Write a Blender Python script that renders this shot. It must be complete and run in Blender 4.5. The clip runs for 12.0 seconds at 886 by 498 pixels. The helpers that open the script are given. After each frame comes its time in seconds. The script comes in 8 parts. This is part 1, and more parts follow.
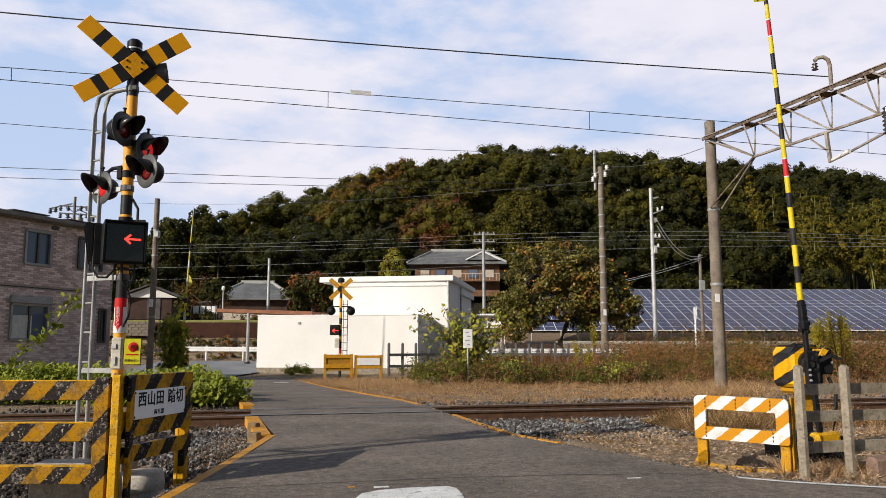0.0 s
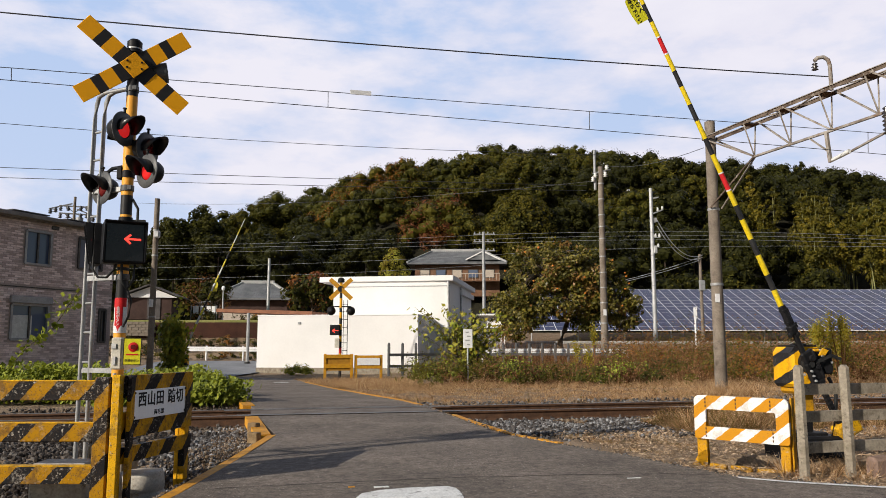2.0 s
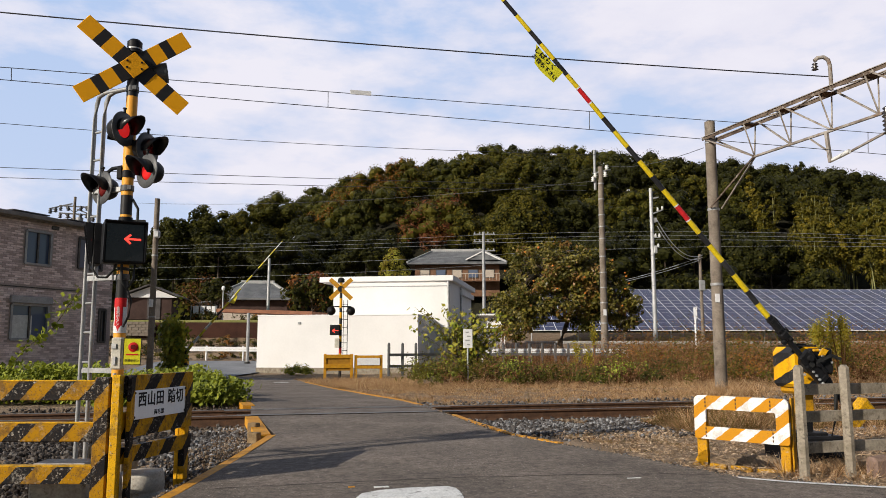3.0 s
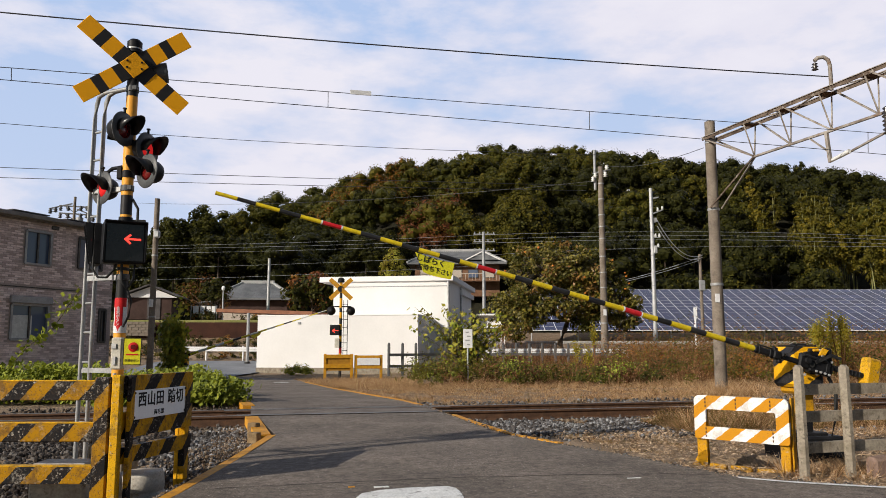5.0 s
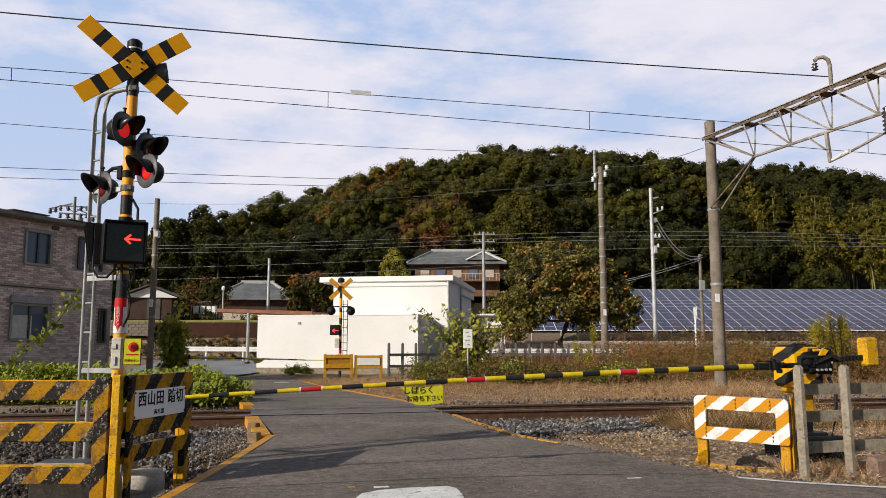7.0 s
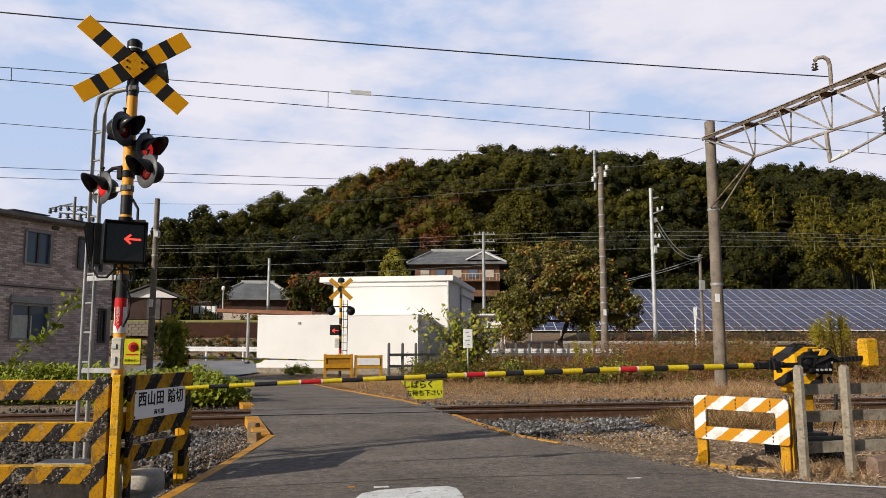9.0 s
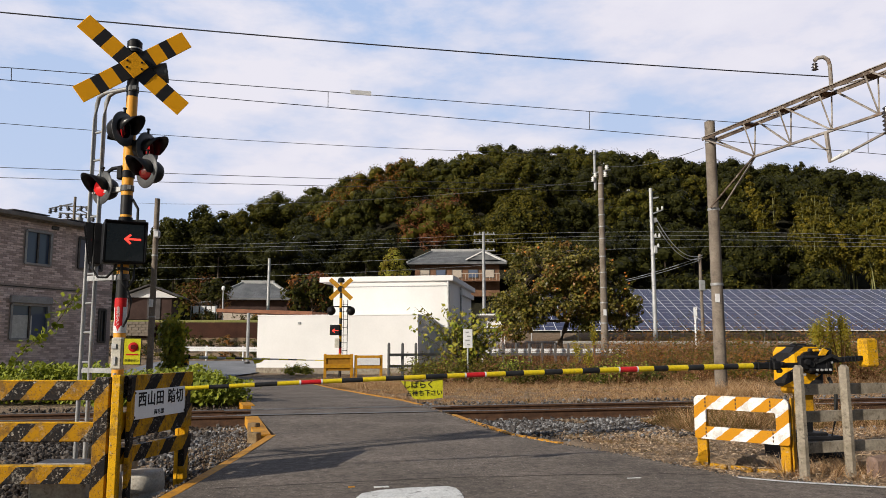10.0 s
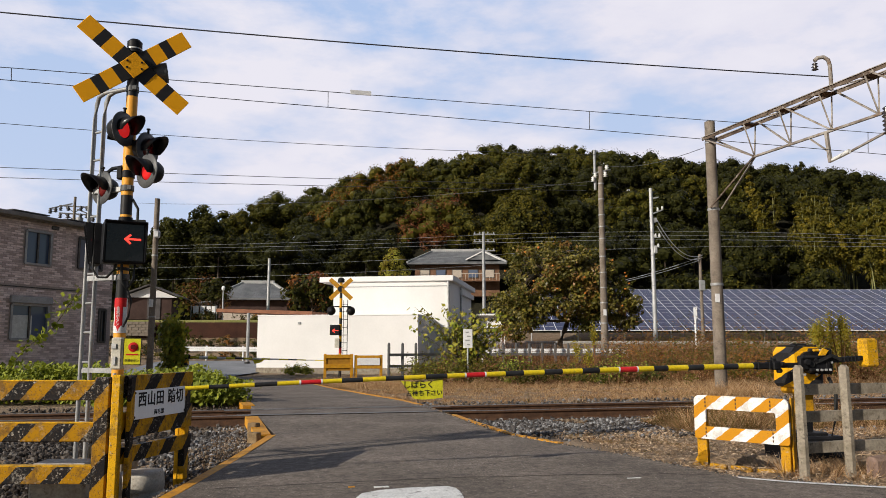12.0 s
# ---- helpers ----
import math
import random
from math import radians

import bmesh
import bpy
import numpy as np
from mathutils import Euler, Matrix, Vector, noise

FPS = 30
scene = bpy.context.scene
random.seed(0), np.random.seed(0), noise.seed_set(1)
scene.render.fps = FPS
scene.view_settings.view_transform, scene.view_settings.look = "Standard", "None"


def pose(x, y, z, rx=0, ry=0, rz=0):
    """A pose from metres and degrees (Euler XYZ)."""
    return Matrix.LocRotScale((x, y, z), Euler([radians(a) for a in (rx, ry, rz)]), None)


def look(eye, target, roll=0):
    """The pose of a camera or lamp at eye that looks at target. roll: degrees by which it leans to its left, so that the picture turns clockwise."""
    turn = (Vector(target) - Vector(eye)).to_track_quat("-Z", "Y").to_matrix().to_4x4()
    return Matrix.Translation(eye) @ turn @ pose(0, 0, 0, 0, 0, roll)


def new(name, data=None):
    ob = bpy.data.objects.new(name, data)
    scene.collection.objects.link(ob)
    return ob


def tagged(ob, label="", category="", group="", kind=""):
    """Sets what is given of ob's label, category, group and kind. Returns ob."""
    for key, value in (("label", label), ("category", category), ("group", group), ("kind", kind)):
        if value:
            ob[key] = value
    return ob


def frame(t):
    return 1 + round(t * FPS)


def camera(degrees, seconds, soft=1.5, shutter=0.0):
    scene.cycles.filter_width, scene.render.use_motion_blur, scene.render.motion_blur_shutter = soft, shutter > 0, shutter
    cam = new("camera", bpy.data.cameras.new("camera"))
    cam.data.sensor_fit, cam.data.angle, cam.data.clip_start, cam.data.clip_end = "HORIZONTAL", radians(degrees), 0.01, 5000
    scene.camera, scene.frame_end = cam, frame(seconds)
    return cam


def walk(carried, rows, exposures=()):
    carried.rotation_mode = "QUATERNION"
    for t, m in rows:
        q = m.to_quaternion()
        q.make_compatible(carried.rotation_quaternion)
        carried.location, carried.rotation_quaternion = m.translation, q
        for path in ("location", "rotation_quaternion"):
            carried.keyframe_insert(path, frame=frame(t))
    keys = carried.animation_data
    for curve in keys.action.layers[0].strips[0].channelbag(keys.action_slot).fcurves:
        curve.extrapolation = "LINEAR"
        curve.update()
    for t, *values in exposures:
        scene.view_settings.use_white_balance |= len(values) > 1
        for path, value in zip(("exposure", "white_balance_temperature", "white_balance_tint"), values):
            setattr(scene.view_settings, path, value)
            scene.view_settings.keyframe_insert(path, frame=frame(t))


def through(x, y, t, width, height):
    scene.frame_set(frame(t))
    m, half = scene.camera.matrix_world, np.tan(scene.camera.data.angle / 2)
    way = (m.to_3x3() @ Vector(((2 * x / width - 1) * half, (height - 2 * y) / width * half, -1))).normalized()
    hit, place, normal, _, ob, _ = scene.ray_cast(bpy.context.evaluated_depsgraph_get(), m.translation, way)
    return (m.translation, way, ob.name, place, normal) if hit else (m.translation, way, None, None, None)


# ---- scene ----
cam = camera(59.93, 12.0, soft=0.6)
EYE = pose(0, 0, 1.05, 97.29, 0, 0)
walk(cam, [(0, EYE), (12, EYE)], exposures=[(0, 0.08), (4, 0.07), (6, 0.02), (12, 0.02)])

# ---------- world and sun ----------
SUN_DIR = Vector((0.714, 0.564, -0.415)).normalized()  # the way the light travels


def build_world():
    world = bpy.data.worlds.new("sky")
    scene.world = world
    world.use_nodes = True
    nt = world.node_tree
    nt.nodes.clear()
    out = nt.nodes.new("ShaderNodeOutputWorld")
    bg = nt.nodes.new("ShaderNodeBackground")
    sky = nt.nodes.new("ShaderNodeTexSky")
    sky.sky_type = "NISHITA"
    sky.sun_disc = False
    sky.sun_elevation = math.asin(-SUN_DIR.z)
    sky.sun_rotation = math.atan2(-SUN_DIR.x, -SUN_DIR.y)
    bg.inputs["Strength"].default_value = 0.06
    nt.links.new(sky.outputs[0], bg.inputs[0])
    nt.links.new(bg.outputs[0], out.inputs[0])


build_world()
sun = new("sun", bpy.data.lights.new("sun", "SUN"))
sun.data.energy, sun.data.angle, sun.data.color = 5.0, radians(0.55), (1.0, 0.92, 0.80)
sun.matrix_world = look(-SUN_DIR * 100, (0, 0, 0))

# ---------- mesh helpers ----------
UP = Vector((0, 0, 1))


class Geo:
    """Gathers faces for one mesh."""

    def __init__(self):
        self.v, self.f, self.mi, self.sm = [], [], [], []

    def add(self, verts, faces, m=0, smooth=False):
        k = len(self.v)
        self.v += [tuple(p) for p in verts]
        self.f += [tuple(i + k for i in q) for q in faces]
        self.mi += [m] * len(faces)
        self.sm += [smooth] * len(faces)
        return self

    def box(self, c, s, bev=0.0, m=0, mat=None):
        hx, hy, hz = s[0] / 2, s[1] / 2, s[2] / 2
        b = min(bev, hx * 0.9, hy * 0.9, hz * 0.9)
        mat = mat or Matrix()
        c = Vector(c)
        if b <= 0:
            vs = [Vector((x * hx, y * hy, z * hz)) for x in (-1, 1) for y in (-1, 1) for z in (-1, 1)]
            fs = [(0, 1, 3, 2), (4, 6, 7, 5), (0, 4, 5, 1), (2, 3, 7, 6), (0, 2, 6, 4), (1, 5, 7, 3)]
        else:
            bm = bmesh.new()
            bmesh.ops.create_cube(bm, size=1)
            for v in bm.verts:
                v.co = Vector((v.co.x * 2 * hx, v.co.y * 2 * hy, v.co.z * 2 * hz))
            bmesh.ops.bevel(bm, geom=bm.edges[:], offset=b, segments=1, affect="EDGES")
            bm.verts.index_update()
            vs = [v.co.copy() for v in bm.verts]
            fs = [tuple(v.index for v in f.verts) for f in bm.faces]
            bm.free()
        return self.add([mat @ (v + c) for v in vs], fs, m)

    def bar(self, p0, p1, w, h, m=0, up=UP):
        """A square bar from p0 to p1."""
        p0, p1 = Vector(p0), Vector(p1)
        d = (p1 - p0).normalized()
        side = d.cross(up)
        if side.length < 1e-3:
            side = d.cross(Vector((1, 0, 0)))
        side.normalize()
        top = side.cross(d).normalized()
        vs = [p + side * (a * w / 2) + top * (b * h / 2) for p in (p0, p1) for a, b in ((-1, -1), (1, -1), (1, 1), (-1, 1))]
        return self.add(vs, [(3, 2, 1, 0), (4, 5, 6, 7), (0, 1, 5, 4), (1, 2, 6, 5), (2, 3, 7, 6), (3, 0, 4, 7)], m)

    def cyl(self, p0, p1, r0, r1=None, n=14, m=0, caps=True):
        r1 = r0 if r1 is None else r1
        p0, p1 = Vector(p0), Vector(p1)
        d = (p1 - p0).normalized()
        a = d.cross(UP if abs(d.z) < 0.95 else Vector((1, 0, 0))).normalized()
        b = d.cross(a)
        ring = [a * math.cos(2 * math.pi * i / n) + b * math.sin(2 * math.pi * i / n) for i in range(n)]
        vs = [p0 + q * r0 for q in ring] + [p1 + q * r1 for q in ring]
        self.add(vs, [(i, n + i, n + (i + 1) % n, (i + 1) % n) for i in range(n)], m, True)
        if caps:
            self.add(vs, [tuple(range(n)), tuple(reversed(range(n, 2 * n)))], m)
        return self

    def tube(self, pts, r, n=8, m=0):
        pts = [Vector(p) for p in pts]
        rings = []
        for i, p in enumerate(pts):
            d = (pts[min(i + 1, len(pts) - 1)] - pts[max(i - 1, 0)]).normalized()
            a = d.cross(UP if abs(d.z) < 0.98 else Vector((1, 0, 0))).normalized()
            b = d.cross(a)
            rr = r[i] if isinstance(r, (list, tuple)) else r
            rings.append([p + (a * math.cos(2 * math.pi * k / n) + b * math.sin(2 * math.pi * k / n)) * rr for k in range(n)])
        vs = [q for ring in rings for q in ring]
        fs = [(i * n + k, (i + 1) * n + k, (i + 1) * n + (k + 1) % n, i * n + (k + 1) % n) for i in range(len(pts) - 1) for k in range(n)]
        self.add(vs, fs, m, True)
        return self.add(vs, [tuple(range(n)), tuple(reversed(range(len(vs) - n, len(vs))))], m)

    def lathe(self, prof, mat=None, n=18, m=0):
        """Turns a profile of (radius, height) round local z."""
        mat = mat or Matrix()
        vs = [mat @ Vector((r * math.cos(2 * math.pi * k / n), r * math.sin(2 * math.pi * k / n), z)) for r, z in prof for k in range(n)]
        fs = [(i * n + k, i * n + (k + 1) % n, (i + 1) * n + (k + 1) % n, (i + 1) * n + k) for i in range(len(prof) - 1) for k in range(n)]
        return self.add(vs, fs, m, True)

    def prism(self, poly, t, mat=None, m=0):
        """A flat polygon in local xy, t thick along local z."""
        mat = mat or Matrix()
        n = len(poly)
        vs = [mat @ Vector((x, y, z)) for z in (0, t) for x, y in poly]
        fs = [tuple(reversed(range(n))), tuple(range(n, 2 * n))] + [(i, (i + 1) % n, n + (i + 1) % n, n + i) for i in range(n)]
        return self.add(vs, fs, m)

    def flip_y(self):
        self.v = [(x, -y, z) for x, y, z in self.v]
        self.f = [tuple(reversed(q)) for q in self.f]
        return self

    def mesh(self, name, mats):
        me = bpy.data.meshes.new(name)
        me.from_pydata(self.v, [], self.f)
        for mt in mats if isinstance(mats, (list, tuple)) else [mats]:
            me.materials.append(mt)
        me.polygons.foreach_set("material_index", self.mi)
        me.polygons.foreach_set("use_smooth", self.sm)
        me.update()
        return me


def part(name, geo, mats, parent=None, label="", m=None):
    """One mesh object under a thing or under a part."""
    ob = new(name, geo.mesh(name, mats) if isinstance(geo, Geo) else geo)
    ob.parent = parent
    if m is not None:
        ob.matrix_basis = m
    return tagged(ob, label)


def thing(name, m, label, category, group="", kind=""):
    ob = new(name)
    ob.matrix_basis = m
    return tagged(ob, label, category, group, kind)


def solo(name, geo, mats, label, category, group="", kind="", m=None):
    ob = part(name, geo, mats, None, label, m)
    return tagged(ob, label, category, group, kind)


def mesh_quads(name, verts, mats, mi=None, k=4):
    """A mesh of loose polygons of k corners each from an (n * k, 3) array."""
    me = bpy.data.meshes.new(name)
    nv = len(verts)
    nf = nv // k
    me.vertices.add(nv)
    me.vertices.foreach_set("co", np.ascontiguousarray(verts, dtype=np.float32).ravel())
    me.loops.add(nv)
    me.loops.foreach_set("vertex_index", np.arange(nv, dtype=np.int32))
    me.polygons.add(nf)
    me.polygons.foreach_set("loop_start", np.arange(0, nv, k, dtype=np.int32))
    me.polygons.foreach_set("loop_total", np.full(nf, k, dtype=np.int32))
    for mt in mats:
        me.materials.append(mt)
    if mi is not None:
        me.polygons.foreach_set("material_index", np.asarray(mi, dtype=np.int32))
    me.update(calc_edges=True)
    me.validate()
    return me


def leaf_quads(c, size, rng, aspect=0.6, flat=0.0, point=True, facing=None):
    """Loose leaves round the centres c: pointed quads, turned at random; flat pulls them level."""
    n = len(c)
    u = rng.normal(size=(n, 3))
    u[:, 2] *= 1 - flat
    if facing is not None:
        u -= (u * facing).sum(1)[:, None] * facing
    u /= np.linalg.norm(u, axis=1)[:, None] + 1e-9
    w = rng.normal(size=(n, 3))
    w[:, 2] *= 1 - flat
    v = w - (w * u).sum(1)[:, None] * u
    if facing is not None:
        v = np.cross(facing, u)
    v /= np.linalg.norm(v, axis=1)[:, None] + 1e-9
    s = np.broadcast_to(size, (n,))[:, None]
    a, b = u * s * 0.5, v * s * 0.5 * aspect
    if point:
        q = np.stack([c - a, c - b * 1.0 + a * 0.1, c + a, c + b * 1.0 + a * 0.1], 1)
    else:
        q = np.stack([c - a - b, c + a - b, c + a + b, c - a + b], 1)
    return q.reshape(-1, 3)


def text_mesh(body, size, bold=0.0):
    cu = bpy.data.curves.new("lettering", "FONT")
    cu.body, cu.size, cu.align_x, cu.align_y, cu.extrude = body, size, "CENTER", "CENTER", 0.0008
    cu.offset = bold * size
    ob = bpy.data.objects.new("lettering", cu)
    scene.collection.objects.link(ob)
    me = bpy.data.meshes.new_from_object(ob.evaluated_get(bpy.context.evaluated_depsgraph_get()))
    bpy.data.objects.remove(ob)
    return me


# ---------- materials ----------
def base_mat(name, rough=0.6, metal=0.0):
    mt = bpy.data.materials.new(name)
    mt.use_nodes = True
    nt = mt.node_tree
    b = nt.nodes["Principled BSDF"]
    b.inputs["Roughness"].default_value, b.inputs["Metallic"].default_value = rough, metal
    b.inputs["Specular IOR Level"].default_value = 0.5 if rough < 0.3 or metal > 0 else 0.22
    return mt, nt, b


def node(nt, kind, **sets):
    nd = nt.nodes.new(kind)
    for key, val in sets.items():
        nd.inputs[key].default_value = val
    return nd


def coords(nt):
    return nt.nodes.new("ShaderNodeTexCoord").outputs["Object"]


def noise_tex(nt, co, scale, detail=4, rough=0.6):
    nd = node(nt, "ShaderNodeTexNoise", Scale=scale, Detail=detail, Roughness=rough)
    nt.links.new(co, nd.inputs["Vector"])
    return nd.outputs["Fac"]


def ramp(nt, fac, stops, hard=False):
    nd = nt.nodes.new("ShaderNodeValToRGB")
    el = nd.color_ramp.elements
    while len(el) < len(stops):
        el.new(0.5)
    for e, (p, c) in zip(el, stops):
        e.position, e.color = p, (*c, 1)
    nd.color_ramp.interpolation = "CONSTANT" if hard else "LINEAR"
    nt.links.new(fac, nd.inputs[0])
    return nd.outputs[0]


def mix(nt, fac, a, b, mode="MIX"):
    nd = nt.nodes.new("ShaderNodeMix")
    nd.data_type, nd.blend_type = "RGBA", mode
    for sock, val in ((nd.inputs[0], fac), (nd.inputs[6], a), (nd.inputs[7], b)):
        if isinstance(val, (int, float)):
            sock.default_value = val
        elif isinstance(val, tuple):
            sock.default_value = (*val, 1)
        else:
            nt.links.new(val, sock)
    return nd.outputs[2]


def maths(nt, op, a, b=0.0):
    nd = nt.nodes.new("ShaderNodeMath")
    nd.operation = op
    for sock, val in zip(nd.inputs, (a, b)):
        if isinstance(val, (int, float)):
            sock.default_value = val
        else:
            nt.links.new(val, sock)
    return nd.outputs[0]


def bump(nt, b, height, strength, dist=0.01):
    nd = node(nt, "ShaderNodeBump", Strength=strength, Distance=dist)
    nt.links.new(height, nd.inputs["Height"])
    nt.links.new(nd.outputs[0], b.inputs["Normal"])


def surf(name, a, c, scale=4.0, fine=40.0, rough=0.7, metal=0.0, relief=0.3, dist=0.01, third=None, spread=(0.35, 0.65), vary=1.0):
    """A surface that wavers between two colours in patches, with fine grain and relief; third: rarer stains."""
    mt, nt, b = base_mat(name, rough, metal)
    co = coords(nt)
    big, small = noise_tex(nt, co, scale), noise_tex(nt, co, fine, 3)
    col = ramp(nt, big, [(spread[0], a), (spread[1], c)])
    if third:
        col = mix(nt, ramp(nt, noise_tex(nt, co, scale * 2.3, 6, 0.7), [(0.56, (0, 0, 0)), (0.68, (1, 1, 1))]), col, third)
    col = mix(nt, 1.0, col, ramp(nt, small, [(0.25, (1 - 0.28 * vary,) * 3), (0.75, (1 + 0.18 * vary,) * 3)]), "MULTIPLY")
    nt.links.new(col, b.inputs["Base Color"])
    if relief:
        bump(nt, b, small, relief, dist)
    return mt


def striped(name, a, c, way, period, share=0.5, shift=0.0, chips=0.5, under=(0.25, 0.22, 0.2), rough=0.55):
    """Painted stripes across the direction way, chipped and stained."""
    mt, nt, b = base_mat(name, rough)
    b.inputs["Specular IOR Level"].default_value = 0.1
    co = coords(nt)
    dot = nt.nodes.new("ShaderNodeVectorMath")
    dot.operation = "DOT_PRODUCT"
    dot.inputs[1].default_value = way
    nt.links.new(co, dot.inputs[0])
    wob = maths(nt, "MULTIPLY", maths(nt, "SUBTRACT", noise_tex(nt, co, 25, 3), 0.5), 0.02)
    saw = maths(nt, "FRACT", maths(nt, "DIVIDE", maths(nt, "ADD", maths(nt, "ADD", dot.outputs["Value"], wob), shift + 50 * period), period))
    band = maths(nt, "LESS_THAN", saw, share)
    col = mix(nt, band, a, c)
    grime = noise_tex(nt, co, 11, 6, 0.75)
    col = mix(nt, maths(nt, "MULTIPLY", ramp(nt, grime, [(0.47, (0, 0, 0)), (0.60, (1, 1, 1))]), maths(nt, "SUBTRACT", 0.12 + 0.62 * chips, maths(nt, "MULTIPLY", band, 0.1 + 0.56 * chips))), col, (0.11, 0.062, 0.024))
    chip = ramp(nt, noise_tex(nt, co, 46, 6, 0.7), [(0.565 + 0.10 * (1 - chips), (0, 0, 0)), (0.59 + 0.10 * (1 - chips), (1, 1, 1))])
    patch = ramp(nt, noise_tex(nt, co, 6, 4), [(0.5 - 0.1 * chips, (0, 0, 0)), (0.62 - 0.1 * chips, (1, 1, 1))])
    # dark bands have lost more paint than the bright ones
    wear = maths(nt, "MULTIPLY", maths(nt, "MULTIPLY", chip, patch), maths(nt, "ADD", maths(nt, "MULTIPLY", band, 0.72), 0.24))
    bare = ramp(nt, noise_tex(nt, co, 60, 4, 0.7), [(0.44, (0.05, 0.032, 0.02)), (0.56, under)])
    col = mix(nt, wear, col, bare)
    # fine dark flecks, and a few broad patches worn to primer
    fleck = ramp(nt, noise_tex(nt, co, 70, 5, 0.75), [(0.565, (0, 0, 0)), (0.60, (1, 1, 1))])
    col = mix(nt, maths(nt, "MULTIPLY", fleck, 0.75 * chips), col, (0.05, 0.03, 0.015))
    worn = maths(nt, "MULTIPLY", ramp(nt, noise_tex(nt, co, 4.5, 6, 0.7), [(0.545, (0, 0, 0)), (0.61, (1, 1, 1))]), ramp(nt, noise_tex(nt, co, 38, 5, 0.7), [(0.42, (0, 0, 0)), (0.52, (1, 1, 1))]))
    col = mix(nt, maths(nt, "MULTIPLY", worn, maths(nt, "ADD", maths(nt, "MULTIPLY", band, 0.1 * chips), 0.4 * chips)), col, bare)
    nt.links.new(col, b.inputs["Base Color"])
    bump(nt, b, chip, 0.25, 0.002)
    return mt


def banded(name, stops, rough=0.45, axis="Z", mirror=False, grime=0.35):
    """Bands along one axis from a list of (place, colour), hard edged, over the range of the list."""
    mt, nt, b = base_mat(name, rough)
    co = coords(nt)
    sep = nt.nodes.new("ShaderNodeSeparateXYZ")
    nt.links.new(co, sep.inputs[0])
    val = sep.outputs[axis]
    if mirror:
        val = maths(nt, "ABSOLUTE", val)
    lo, hi = stops[0][0], stops[-1][0] + 0.001
    fac = maths(nt, "DIVIDE", maths(nt, "SUBTRACT", val, lo), hi - lo)
    col = ramp(nt, fac, [((p - lo) / (hi - lo), c) for p, c in stops], hard=True)
    dirt = noise_tex(nt, co, 14, 6, 0.7)
    col = mix(nt, maths(nt, "MULTIPLY", ramp(nt, dirt, [(0.4, (0, 0, 0)), (0.85, (1, 1, 1))]), grime), col, (0.10, 0.08, 0.06))
    nt.links.new(col, b.inputs["Base Color"])
    bump(nt, b, noise_tex(nt, co, 60, 3), 0.08, 0.002)
    return mt


def leaf_mat(name, cols, rough=0.55, through=0.25, gloss=0.12):
    """Leaves: one of several colours for each leaf, with some light passing through."""
    mt, nt, b = base_mat(name, rough)
    geo = nt.nodes.new("ShaderNodeNewGeometry")
    n = len(cols)
    col = ramp(nt, geo.outputs["Random Per Island"], [(i / max(1, n - 1), c) for i, c in enumerate(cols)])
    nt.links.new(col, b.inputs["Base Color"])
    b.inputs["Specular IOR Level"].default_value = gloss
    tr = nt.nodes.new("ShaderNodeBsdfTranslucent")
    nt.links.new(mix(nt, 1.0, col, (1.3, 1.25, 0.7), "MULTIPLY"), tr.inputs[0])
    ms = node(nt, "ShaderNodeMixShader", Fac=through)
    nt.links.new(b.outputs[0], ms.inputs[1])
    nt.links.new(tr.outputs[0], ms.inputs[2])
    nt.links.new(ms.outputs[0], nt.nodes["Material Output"].inputs["Surface"])
    return mt


def glow_mat(name, col, power, rough=0.3):
    mt, nt, b = base_mat(name, rough)
    b.inputs["Base Color"].default_value = (*[c * 0.4 for c in col], 1)
    b.inputs["Emission Color"].default_value = (*col, 1)
    b.inputs["Emission Strength"].default_value = power
    return mt


def asphalt_mat(name, k):
    """Old asphalt: dark binder, pale grit, stains and worn lanes."""
    mt, nt, b = base_mat(name, 0.92)
    b.inputs["Specular IOR Level"].default_value = 0.18
    co = coords(nt)
    col = ramp(nt, noise_tex(nt, co, 0.9, 5, 0.6), [(0.35, (0.082 * k, 0.070 * k, 0.060 * k)), (0.65, (0.128 * k, 0.108 * k, 0.093 * k))])
    col = mix(nt, 1.0, col, ramp(nt, noise_tex(nt, co, 13, 8, 0.85), [(0.34, (0.45, 0.44, 0.43)), (0.66, (1.5, 1.49, 1.47))]), "MULTIPLY")
    vor = node(nt, "ShaderNodeTexVoronoi", Scale=28.0)
    nt.links.new(co, vor.inputs["Vector"])
    grit = ramp(nt, vor.outputs["Distance"], [(0.12, (1, 1, 1)), (0.24, (0, 0, 0))])
    sep = nt.nodes.new("ShaderNodeSeparateColor")
    nt.links.new(vor.outputs["Color"], sep.inputs[0])
    some = ramp(nt, sep.outputs[0], [(0.62, (0, 0, 0)), (0.78, (1, 1, 1))])
    col = mix(nt, maths(nt, "MULTIPLY", maths(nt, "MULTIPLY", grit, some), 0.8), col, (0.42, 0.385, 0.35))
    col = mix(nt, 1.0, col, ramp(nt, noise_tex(nt, co, 70, 3, 0.8), [(0.36, (0.55, 0.55, 0.55)), (0.66, (1.5, 1.49, 1.47))]), "MULTIPLY")
    stain = ramp(nt, noise_tex(nt, co, 2.4, 6, 0.7), [(0.55, (0, 0, 0)), (0.72, (1, 1, 1))])
    col = mix(nt, maths(nt, "MULTIPLY", stain, 0.45), col, (0.045, 0.041, 0.04))
    nt.links.new(col, b.inputs["Base Color"])
    bump(nt, b, noise_tex(nt, co, 110, 3), 0.9, 0.008)
    return mt


